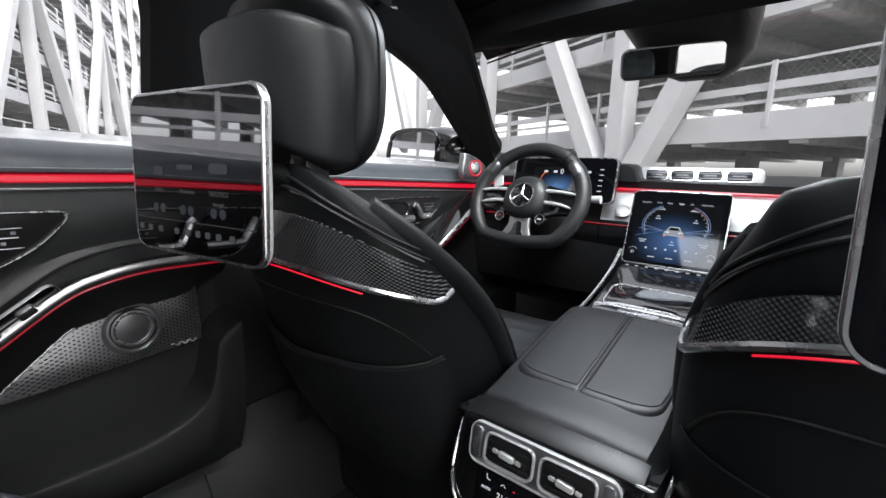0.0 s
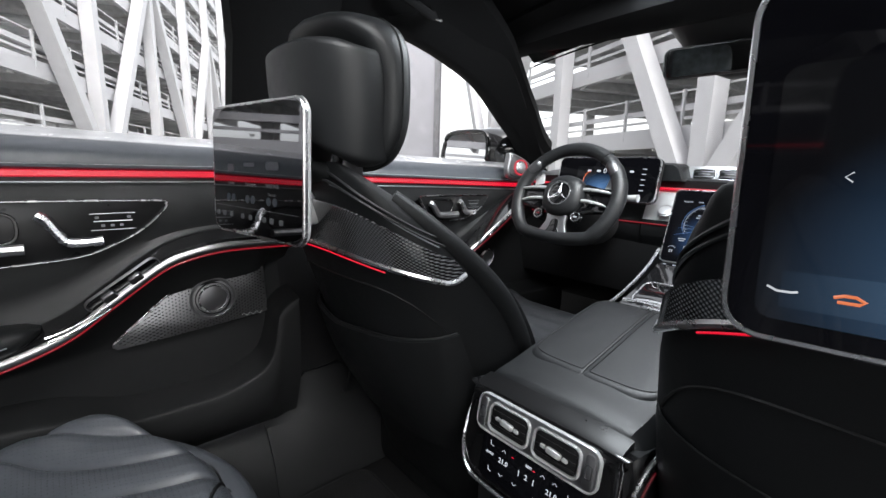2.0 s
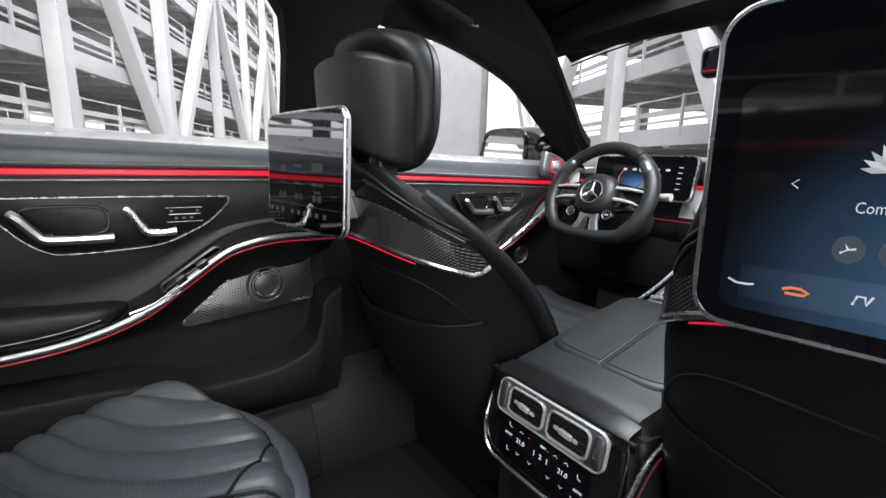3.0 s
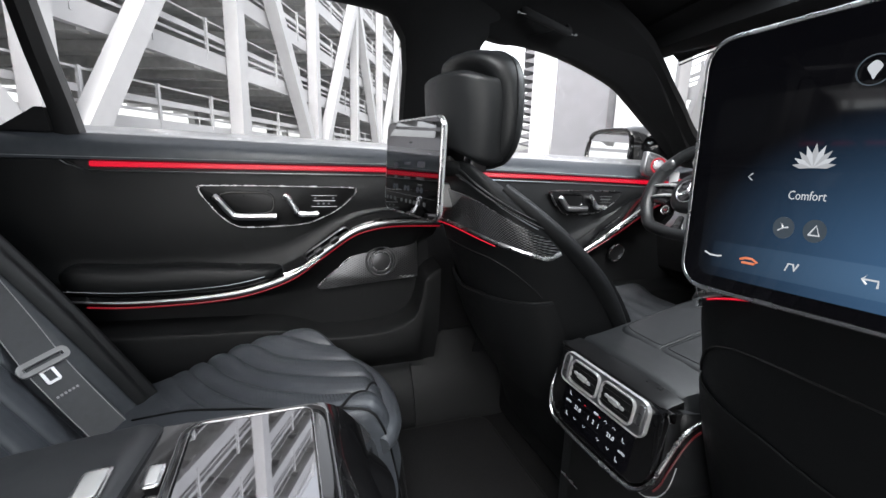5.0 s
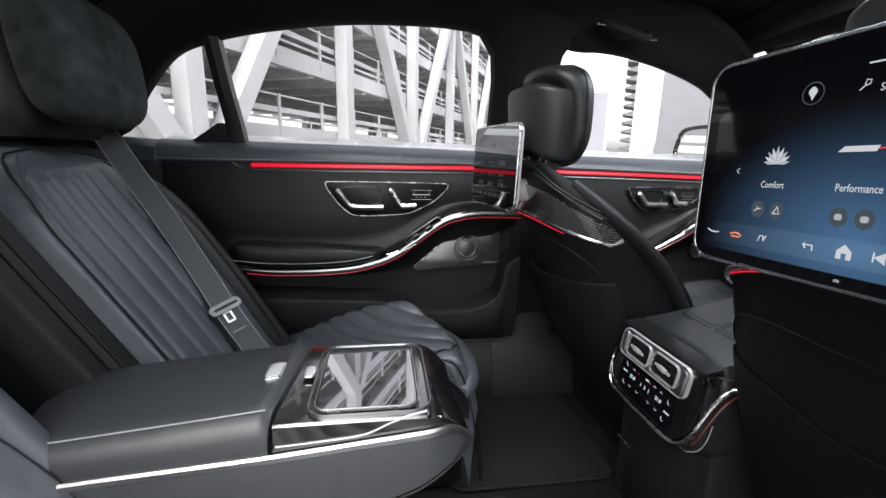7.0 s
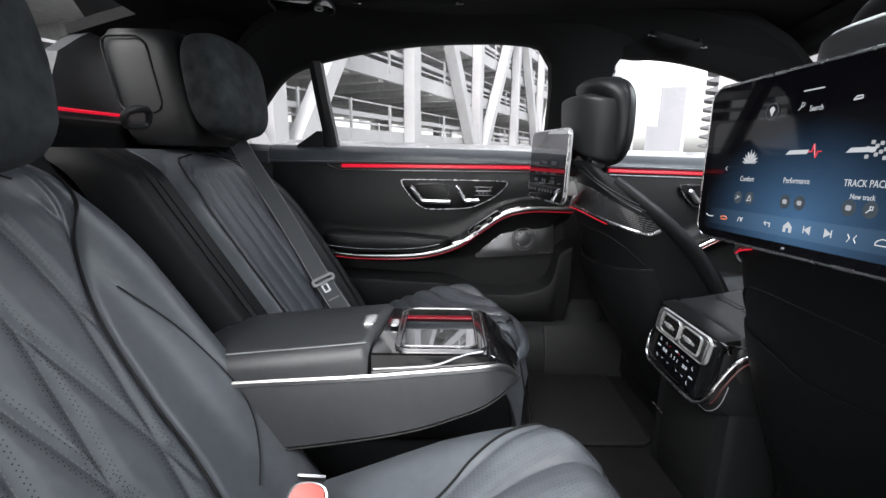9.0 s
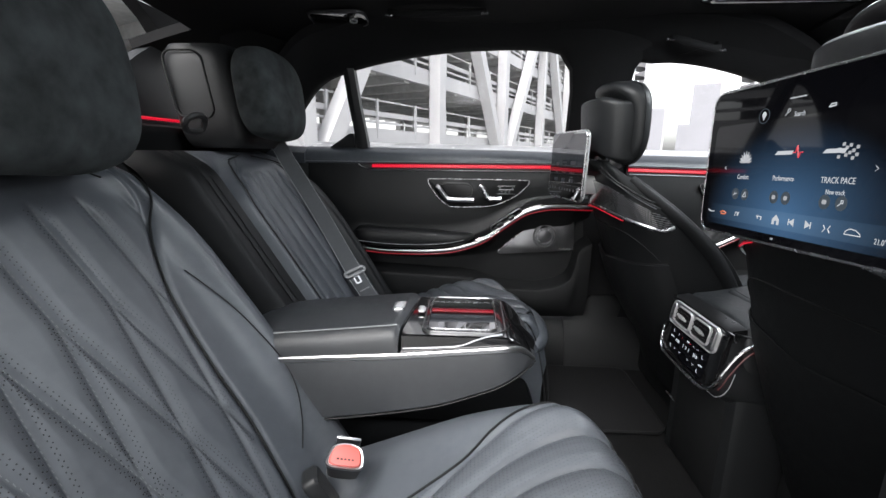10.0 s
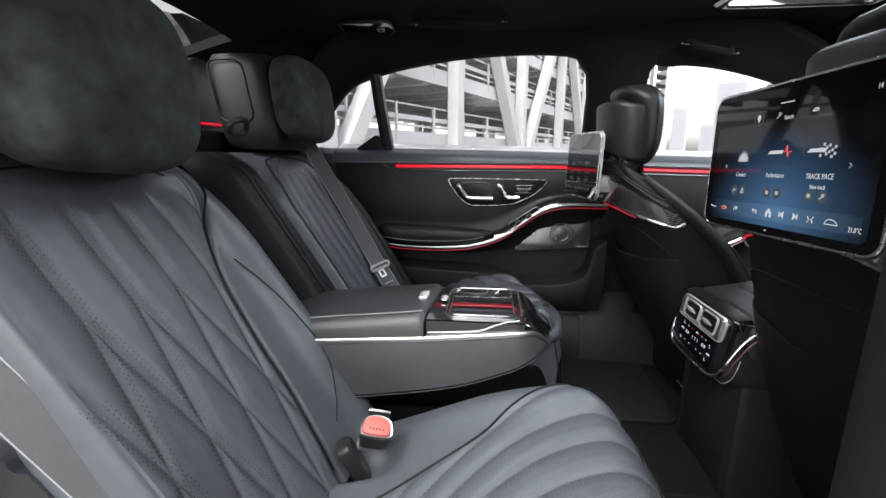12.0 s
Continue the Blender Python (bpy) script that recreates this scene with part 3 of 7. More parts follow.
def windscreen_point(a, b):
    x = -0.64 + 1.28 * a
    y = 1.065 + 0.62 * b - 0.10 * (x / 0.64) ** 2
    return x * (1 + 0.10 * b), y, 1.035 - 0.40 * b - 0.02 * (x / 0.64) ** 2


ob = part("windscreen", sheet(windscreen_point, 24, 16), GLASS)
ob.visible_shadow = False
tagged(ob, "clear raked windscreen over the dashboard", "windscreen", kind="structure")

# loose carpet mats in the rear footwells
MAT = material("charcoal_mat", (0.011, 0.011, 0.0116), 1.0, vary=0.4, scale=220, bump=1.0, bump_scale=1100, specular=0.1)
for x0, x1, y0, y1, where in ((-0.555, -0.16, 0.03, 0.46, "driver"), (0.145, 0.60, 0.02, 0.46, "passenger")):
    mat_root = thing("floor_mat", ((x0 + x1) / 2, (y0 + y1) / 2, FLOOR_Z), "charcoal carpet mat with a bound edge behind the %s seat" % where, "floor mat", "floor mats")
    m = pose((x0 + x1) / 2, (y0 + y1) / 2, FLOOR_Z + 0.016)
    part("mat_body", plate(rounded(x1 - x0, y1 - y0, 0.04), 0.014, m, 0.003), MAT, mat_root)
    part("bound_edge", tube([m @ Vector((x, y, -0.003)) for x, y in rounded(x1 - x0, y1 - y0, 0.04)], 0.0045, 6, closed=True), LEATHER_DULL, mat_root, "black bound edge")

# ---- left doors ----
WAVE = [(-0.62, 0.323), (-0.56, 0.316), (-0.46, 0.306), (-0.30, 0.306), (-0.19, 0.319), (-0.09, 0.353), (-0.02, 0.402), (0.06, 0.458), (0.11, 0.477), (0.17, 0.487), (0.24, 0.488), (0.33, 0.486)]
WAVE_FRONT = [(0.46, 0.30), (0.60, 0.31), (0.72, 0.335), (0.82, 0.385), (0.95, 0.46), (1.05, 0.525), (1.14, 0.56), (1.3, 0.565)]


STRIP = [(-0.95, 0.632), (-0.53, 0.630), (0.2, 0.630), (0.5, 0.622), (0.75, 0.617), (1.3, 0.602)]


def strip_z(y):
    return lerp(STRIP, y)


def curve_z(path):
    pts = smooth_path([(y, z, 0) for y, z in path], 10)

    def f(y):
        if y <= pts[0].x:
            return pts[0].y
        for a, b in zip(pts, pts[1:]):
            if y <= b.x:
                return a.y + (b.y - a.y) * (y - a.x) / max(1e-6, b.x - a.x)
        return pts[-1].y
    return f


def door_face(y, z, out=0.0):
    """A point on the door's inner face; out: metres towards the cabin."""
    return Vector((door_x(y) + out, y, z))


def door_axes(y, z, out=0.0):
    """Axes on the door's face: x to the front, y up, z into the cabin."""
    return axes(door_face(y, z, out), (0.0, 1, 0), (0, 0, 1))


def left_door(name, label, y0, y1, strip0, wave, handle, pad, has_pocket):
    root = thing(name, (XW, (y0 + y1) / 2, 0.03), label, "car door", "left doors")
    wz = curve_z(wave)
    n = 60

    # padded sill under the glass
    def sill(a, b):
        y = y0 + (y1 - y0) * a
        s = sill_z(y)
        dx = door_x(y) - XW
        sec = smooth_path([(-0.80, s - 0.01, 0), (-0.765, s + 0.004, 0), (-0.735, s + 0.002, 0), (-0.708, s - 0.014, 0), (-0.697, (s + strip_z(y)) / 2 - 0.006, 0), (-0.697, strip_z(y) + 0.010, 0), (-0.71, strip_z(y) + 0.007, 0)], 3)
        p = sec[min(int(b * (len(sec) - 1) + 0.5), len(sec) - 1)]
        return (p.x + dx, y, p.y)
    part("sill_pad", sheet(sill, n, 18, thick=-0.004), LEATHER_SEAT, root, "padded leather sill with a stitched seam")
    bm = tube([(door_x(y) + 0.004, y, strip_z(y) + 0.016) for y in [y0 + (y1 - y0) * i / 30 for i in range(31)]], 0.0012, 4)
    part("sill_stitch", bm, THREAD, root)
    # pale outer weather strip seen through the glass
    bm = bmesh.new()
    loft([[(door_x(y) - 0.185, y, sill_z(y) - 0.03), (door_x(y) - 0.165, y, sill_z(y) + 0.022), (door_x(y) - 0.145, y, sill_z(y) + 0.026), (door_x(y) - 0.068, y, sill_z(y) + 0.004), (door_x(y) - 0.064, y, sill_z(y) - 0.03)] for y in [y0 + (y1 - y0) * i / 20 for i in range(21)]], True, True, bm)
    part("outer_sill", bm, PALE_EDGE, root, "pale outer door edge")

    # glowing strip and its bright lower line
    ys = [strip0 + (y1 - strip0) * i / 40 for i in range(41)]
    bm = bmesh.new()
    loft([[(door_x(y) - 0.010, y, strip_z(y) + 0.006), (door_x(y) - 0.004, y, strip_z(y) + 0.0045), (door_x(y) - 0.002, y, strip_z(y) - 0.0045), (door_x(y) - 0.010, y, strip_z(y) - 0.007)] for y in ys], True, True, bm)
    part("light_strip", bm, RED_GLOW, root, "glowing red ambient light strip")
    line = [door_face(y, strip_z(y) - 0.0155, 0.0065) for y in ys]
    if strip0 > y0 + 0.1:
        line = [door_face(strip0 - 0.052, strip_z(strip0) + 0.008, 0.004), door_face(strip0 - 0.040, strip_z(strip0) - 0.002, 0.004), door_face(strip0 - 0.015, strip_z(strip0) - 0.011, 0.003)] + line
    part("strip_line", tube(line, 0.0015, 6), SATIN, root, "thin chrome line")

    # dark carrier behind the strip
    bm = bmesh.new()
    loft([[(door_x(y) - 0.055, y, strip_z(y) + 0.030), (door_x(y) - 0.013, y, strip_z(y) + 0.030), (door_x(y) - 0.013, y, strip_z(y) - 0.035), (door_x(y) - 0.055, y, strip_z(y) - 0.035)] for y in [y0 + (y1 - y0) * i / 24 for i in range(25)]], True, True, bm)
    part("strip_carrier", bm, PLASTIC, root, smooth=False)

    # main face from the strip down to the wave
    def upper(a, b):
        y = y0 + (y1 - y0) * a
        zt, zb = strip_z(y) + 0.010 - 0.023 * max(0, min(1, (y - strip0 + 0.05) / 0.04)), wz(y) + 0.004
        z = zt + (zb - zt) * b
        bulge = 0.012 * math.sin(math.pi * min(1, b * 1.1)) + 0.03 * max(0, b - 0.75) / 0.25 * 0.9
        return door_face(y, z, -0.002 + bulge)
    part("upper_panel", sheet(upper, n, 16, thick=-0.01), DOOR_LEATHER_SHADED, root, "black leather door panel")

    # armrest pad
    pa, pb = pad
    if pb > pa:
        rings = []
        m = 26
        for i in range(m + 1):
            t = i / m
            y = pa + (pb - pa) * t
            e = (1 - abs(2 * t - 1) ** 8) ** 0.5
            zc = wz(y) + 0.048
            k = max(0.0, (t - 0.45) / 0.55) ** 2
            zc -= 0.026 * k
            hh, dd = 0.036 * (0.25 + 0.75 * e) * (1 - 0.6 * k), 0.085 * (0.55 + 0.45 * e)
            rings.append([(door_x(y) + (dd * 0.5 + dd * 0.5 * math.copysign(abs(math.cos(q)) ** 0.55, math.cos(q))), y, zc + hh * math.copysign(abs(math.sin(q)) ** 0.6, math.sin(q))) for q in [2 * math.pi * k / 20 for k in range(20)]])
        part("armrest", loft(rings), DOOR_LEATHER_SHADED, root, "padded leather armrest with a seam")
        part("armrest_seam", tube([(door_x(y) + 0.084, y, wz(y) + 0.028) for y in [pa + 0.02 + (pb - pa - 0.06) * i / 20 for i in range(21)]], 0.0014, 4), THREAD, root)
    # ledge and bright wave trim
    def ledge(a, b):
        y = y0 + (y1 - y0) * a
        z = wz(y)
        sec = [(0.0, z + 0.03), (0.045, z + 0.018), (0.068, z + 0.012), (0.072, z + 0.003)]
        p = sec[int(round(b * 3))]
        return door_face(y, p[1], p[0])
    part("ledge", sheet(ledge, n, 3, thick=-0.004), PIANO, root, "dark carbon look ledge")
    c0 = max(y0 + 0.02, pa + 0.015) if pb > pa else y0 + 0.05
    ys = [c0 + (y1 - 0.004 - c0) * i / 70 for i in range(71)]
    part("wave_trim", tube([door_face(y, wz(y) - 0.001, 0.070) for y in ys], lambda t: 0.0026 + 0.0042 * min(1, t * 2.2), 10, flat=1.2), SATIN, root, "sweeping satin chrome trim")
    part("wave_light", tube([door_face(y, wz(y) - 0.013, 0.069) for y in ys[3:]], 0.0022, 5), RED_DIM, root, "thin red light line under the trim")

    # lower face with map pocket
    RIM = [(-0.66, 0.235), (-0.25, 0.215), (-0.12, 0.205), (0.0, 0.168), (0.12, 0.166), (0.20, 0.180), (0.245, 0.205), (0.262, 0.235), (0.27, 0.27), (0.278, 0.32), (0.33, 0.36)]

    def lower(a, b):
        y = y0 + (y1 - y0) * a
        zt, zb = wz(y) - 0.01, 0.035
        rim = lerp(RIM, y) if has_pocket else 0.24
        rim = min(rim, zt - 0.03)
        if b < 0.4:
            t = b / 0.4
            return door_face(y, zt + (rim + 0.010 - zt) * t, 0.060 * (1 - min(1, t * 2.2)) ** 1.5 - 0.004)
        if b < 0.6:
            t = (b - 0.4) / 0.2
            return door_face(y, rim + 0.010 - 0.022 * t, -0.004 + 0.080 * math.sin(t * math.pi / 2) ** 1.2)
        t = (b - 0.6) / 0.4
        return door_face(y, rim - 0.012 + (zb - rim + 0.012) * t, 0.076 + 0.006 * math.sin(t * 3.1) - 0.045 * t ** 3)
    part("lower_panel", sheet(lower, 120, 50, thick=-0.01), LEATHER_DULL, root, "black lower door panel with a map pocket")

    # release recess with chrome rim
    hy, hz, s = handle
    out_line = [(-0.197, 0.0), (-0.185, 0.004), (0.0, 0.004), (0.175, 0.001), (0.188, -0.004), (0.186, -0.014), (0.15, -0.05), (0.10, -0.078), (0.04, -0.097), (-0.09, -0.102), (-0.125, -0.094), (-0.15, -0.075), (-0.175, -0.045), (-0.197, -0.012)]
    ol = [(p.x * s, p.y * s) for p in smooth_path([(x, y, 0) for x, y in out_line], 4, True)]
    m = door_axes(hy, hz, 0.016)
    rec = part("release_recess", plate(ol, 0.012, m, 0.002), RECESS, root, "satin black recess")
    part("recess_rim", frame_ring(ol[::-1], -0.0026, 0.008, m @ pose(0, 0, 0.003)), CHROME, rec, "thin chrome rim")

    def local(pts, r, name_, mat_, lab="", flat=1.0):
        part(name_, tube([m @ Vector((x * s, y * s, z)) for x, y, z in smooth_path([Vector(p) for p in pts], 5)], r, 8, flat=flat), mat_, rec, lab)
    local([(-0.165, -0.022, 0.012), (-0.155, -0.030, 0.016), (-0.13, -0.062, 0.018), (-0.11, -0.072, 0.02), (-0.02, -0.073, 0.02)], 0.0092, "release_handle", SATIN, "chrome door release handle")
    cup = [(p.x * s, p.y * s) for p in smooth_path([(-0.148, -0.018, 0), (-0.09, -0.014, 0), (-0.040, -0.018, 0), (-0.030, -0.035, 0), (-0.036, -0.058, 0), (-0.075, -0.064, 0), (-0.118, -0.060, 0), (-0.138, -0.040, 0)], 4, True)]
    part("handle_cup", frame_ring(cup[::-1], -0.006, 0.006, m @ pose(0, 0, 0.004)), PIANO, rec, "rounded edge of the grip hollow")
    local([(0.0, -0.018, 0.012), (0.012, -0.028, 0.014), (0.03, -0.060, 0.018), (0.045, -0.068, 0.02), (0.085, -0.067, 0.02)], 0.0085, "seat_switch", CHROME, "chrome seat shaped switch")
    for zz, w0, w1 in ((-0.020, 0.070, 0.138), (-0.034, 0.075, 0.133), (-0.050, 0.070, 0.138)):
        local([(w0, zz, 0.001), ((w0 + w1) / 2, zz, 0.001), (w1, zz, 0.001)], 0.0006 if zz != -0.034 else 0.0010, "memory_key", SATIN)
    for kx, kz in ((0.080, -0.027), (0.128, -0.027), (0.088, -0.042), (0.102, -0.042), (0.116, -0.042)):
        part("key_sign", plate(rounded(0.006 * s, 0.005 * s, 0.0012 * s, 2), 0.0008, m @ pose(kx * s, kz * s, 0.0012)), THREAD_DARK, rec)
    return root


rear_door = left_door("rear_door", "closed rear door with black leather trim, red light strip and chrome wave", -0.80, 0.325, -0.53, WAVE, (-0.105, 0.577, 1.0), (-0.60, -0.12), True)

# window switch pod on the wave of the rear door
m = axes(door_face(0.0, 0.433, 0.075), (0, 0.8, 0.55), (0.5, -0.3, 0.6))
part("switch_plate", plate(rounded(0.13, 0.03, 0.012), 0.006, m, 0.002), PIANO, rear_door)
part("switch_rim", frame_ring(rounded(0.136, 0.036, 0.015), 0.0014, 0.005, m @ pose(0, 0, 0.002)), SATIN, rear_door, "fine bright rim round the switches")
for k in (-0.03, 0.02):
    part("window_switch", plate(rounded(0.024, 0.018, 0.005), 0.012, m @ pose(k, 0, 0.009), 0.004), GRILLE, rear_door, "dark metal window switch")
for k, (a, b) in enumerate(((-0.115, 0.357), (-0.112, 0.350))):
    part("trim_fin", tube([door_face(a + t * 0.09, b + t * 0.022 + t * t * 0.02, 0.078) for t in [i / 10 for i in range(11)]], 0.002, 5), CHROME, rear_door)

# speaker with pierced grille
root_sp = thing("door_speaker", (XW, 0.15, 0.36), "pierced metal speaker grille with a round driver in the door", "speaker")
tri = [(-0.022, 0.300), (0.02, 0.338), (0.08, 0.388), (0.14, 0.417), (0.20, 0.429), (0.255, 0.430), (0.268, 0.42), (0.272, 0.36), (0.272, 0.318), (0.262, 0.308), (0.15, 0.298), (0.0, 0.288), (-0.02, 0.290)]
m = axes((XW, 0, 0), (0, 1, 0), (0, 0, 1))
ol = [(p.x, p.y) for p in smooth_path([(y, z, 0) for y, z in tri], 4, True)]
part("grille", plate(ol, 0.01, m @ pose(0, 0, 0.012), 0.002), GRILLE, root_sp, "pierced dark metal")
part("grille_rim", tube([m @ Vector((x, y, 0.012)) for x, y in ol[:20]], 0.002, 6), CHROME, root_sp, "thin bright edge")
bm = bmesh.new()
for i in range(46):
    for j in range(20):
        y, z = -0.012 + i * 0.0062, 0.292 + j * 0.0072 + (0.0036 if i % 2 else 0)
        rr = math.hypot(y - 0.158, z - 0.362)
        if rr < 0.048:
            continue
        # inside the outline, well off its edge
        inside = False
        for (ax, ay), (bx, by) in zip(ol, ol[1:] + ol[:1]):
            if (ay > z) != (by > z) and y < (bx - ax) * (z - ay) / (by - ay) + ax:
                inside = not inside
        if inside and min(math.hypot(y - a, z - b) for a, b in ol) > 0.006:
            w = 0.0024 if y < 0.06 else 0.0014
            vs = [bm.verts.new(m @ Vector((y + dx, z + dz, 0.0125))) for dx, dz in ((-w, -0.0012), (w, -0.0006), (w, 0.0012), (-w, 0.0006))]
            bm.faces.new(vs)
tagged(part("perforation", bm, PIANO, root_sp, smooth=False), kind="stuff")
for r, w, mt, zz in ((0.047, 0.006, GRILLE, 0.016), (0.036, 0.002, PIANO, 0.017), (0.030, 0.003, CHROME, 0.018)):
    ring = [(r * math.cos(2 * math.pi * k / 40), r * math.sin(2 * math.pi * k / 40)) for k in range(40)]
    part("ring", frame_ring(ring, w, 0.006, axes((XW, 0.158, 0.362), (0, 1, 0), (0, 0, 1)) @ pose(0, 0, zz)), mt, root_sp)
ring = [(0.028 * math.cos(2 * math.pi * k / 40), 0.028 * math.sin(2 * math.pi * k / 40)) for k in range(40)]
part("dome", plate(ring, 0.004, axes((XW, 0.158, 0.362), (0, 1, 0), (0, 0, 1)) @ pose(0, 0, 0.016), 0.002), GRILLE, root_sp)
part("badge", tube([(XW + 0.016, 0.215 + 0.045 * t, 0.312 + 0.003 * math.sin(t * 20)) for t in [i / 20 for i in range(21)]], 0.0008, 5), SILVER, root_sp, "thin bright metal badge")

front_door = left_door("front_door", "closed front door with black leather trim and red light strip", 0.455, 1.33, 0.46, WAVE_FRONT, (0.85, 0.572, 0.72), (0.46, 0.70), False)
m = axes(door_face(0.98, 0.487, 0.075), (0, 0.8, 0.5), (0.6, -0.3, 0.5))
part("switch_plate", plate(rounded(0.22, 0.05, 0.015), 0.006, m, 0.002), PIANO, front_door)
part("switch_rim", frame_ring(rounded(0.224, 0.054, 0.017), 0.003, 0.006, m @ pose(0, 0, 0.002)), SILVER, front_door, "bright rim round the switches")
for k in (-0.06, -0.025, 0.01, 0.045):
    part("window_switch", plate(rounded(0.024, 0.034, 0.005), 0.008, m @ pose(k, 0, 0.007), 0.003), CHROME, front_door, "chrome window switch")
ring = [(0.033 * math.cos(2 * math.pi * k / 32), 0.033 * math.sin(2 * math.pi * k / 32)) for k in range(32)]
part("speaker_ring", frame_ring(ring, 0.004, 0.006, axes(door_face(0.99, 0.36, 0.02), (0, 1, 0), (0.2, 0, 1))), CHROME, front_door)
part("speaker_cone", plate(ring, 0.006, axes(door_face(0.99, 0.36, 0.015), (0, 1, 0), (0.2, 0, 1)), 0.002), GRILLE, front_door)

# quarter light post and little corner cover of the rear door window
bm = bmesh.new()
loft([[(lean(z) - 0.03, y - w, z), (lean(z) + 0.012, y - w, z), (lean(z) + 0.02, y, z), (lean(z) + 0.012, y + w, z), (lean(z) - 0.03, y + w, z)] for y, z, w in ((-0.572, 0.685, 0.024), (-0.574, 0.75, 0.022), (-0.583, 0.86, 0.021), (-0.588, 0.98, 0.020))], True, True, bm)
tagged(part("window_post", bm, PLASTIC), "black upright post between door glass and quarter light", "window post", kind="structure")
bm = loft([[(lean(z) + o, y, z) for y, z in ((-0.70, 0.700), (-0.60, 0.700), (-0.60, 0.752), (-0.615, 0.752))] for o in (-0.01, 0.02)])
tagged(part("corner_cover", bm, PLASTIC, smooth=False), "small black triangular cover at the quarter light", "trim", kind="structure")
# trim of the rear quarter behind the door
bm = sheet(lambda a, b: (-0.70 + 0.03 * math.sin(b * 3.14) + 0.10 * a * (1 - b), -0.785 - 0.22 * a, 0.64 - 0.75 * b), 10, 16, thick=0.02)
tagged(part("quarter_trim", bm, LEATHER_DULL), "black trim behind the rear door", "trim", kind="structure")
bm = bmesh.new()
loft([[(-0.80, y, s - 0.01), (-0.765, y, s + 0.004), (-0.72, y, s), (-0.69, y, s - 0.02), (-0.685, y, s - 0.06), (-0.80, y, s - 0.07)] for y, s in ((-0.795, 0.698), (-0.88, 0.703), (-0.95, 0.705))], True, True, bm)
tagged(part("quarter_sill", bm, LEATHER_SEAT), "charcoal leather sill of the quarter light", "trim", kind="structure")

# ---- front seats ----
CARBON = material("carbon_fibre", (0.03, 0.03, 0.032), 0.18, vary=0.2, coat=1.0)


def weave(mat_):
    """Adds a fine diagonal twill to the carbon."""
    nt = mat_.node_tree
    n, l = nt.nodes, nt.links
    b = n["Principled BSDF"]
    tc = n.new("ShaderNodeNewGeometry")
    waves = []
    for turn, scale in ((0.74, 84), (-0.83, 84)):
        mp = n.new("ShaderNodeMapping")
        mp.inputs["Rotation"].default_value = (0.0, turn, 0.0)
        l.new(tc.outputs["Position"], mp.inputs["Vector"])
        ch = n.new("ShaderNodeTexWave")
        ch.inputs["Scale"].default_value, ch.inputs["Distortion"].default_value = scale, 0.0
        l.new(mp.outputs[0], ch.inputs["Vector"])
        waves.append(ch)
    ch = n.new("ShaderNodeMath")
    ch.operation = "MULTIPLY"
    soft = n.new("ShaderNodeMapRange")
    soft.inputs["To Min"].default_value = 0.25
    l.new(waves[1].outputs["Fac"], soft.inputs["Value"])
    l.new(waves[0].outputs["Fac"], ch.inputs[0])
    l.new(soft.outputs[0], ch.inputs[1])
    cr = n.new("ShaderNodeMix")
    cr.data_type = "RGBA"
    cr.inputs["A"].default_value, cr.inputs["B"].default_value = (0.004, 0.004, 0.005, 1), (0.13, 0.13, 0.136, 1)
    l.new(ch.outputs[0], cr.inputs["Factor"])
    l.new(cr.outputs["Result"], b.inputs["Base Color"])


weave(CARBON)

WIDTH = [(-0.05, 0.20), (0.15, 0.215), (0.30, 0.226), (0.45, 0.226), (0.52, 0.218), (0.58, 0.198), (0.62, 0.172), (0.645, 0.145), (0.662, 0.10)]
WIDTH_B = [(-0.05, 0.232), (0.15, 0.247), (0.30, 0.258), (0.45, 0.252), (0.52, 0.236), (0.58, 0.217), (0.62, 0.197), (0.648, 0.183), (0.657, 0.166), (0.664, 0.142), (0.670, 0.10)]
REAR_A = [(-0.05, 0.50), (0.10, 0.44), (0.25, 0.36), (0.35, 0.318), (0.45, 0.285), (0.55, 0.253), (0.62, 0.232), (0.662, 0.235)]
FRONT_A = [(-0.05, 0.60), (0.20, 0.640), (0.30, 0.632), (0.41, 0.565), (0.49, 0.476), (0.56, 0.378), (0.61, 0.305), (0.64, 0.262), (0.662, 0.245)]
REAR_B = [(-0.05, 0.53), (0.10, 0.47), (0.25, 0.415), (0.35, 0.382), (0.45, 0.360), (0.55, 0.336), (0.62, 0.326), (0.662, 0.335)]
FRONT_B = [(-0.05, 0.66), (0.20, 0.69), (0.30, 0.68), (0.41, 0.63), (0.49, 0.56), (0.56, 0.48), (0.61, 0.41), (0.64, 0.372), (0.662, 0.355)]


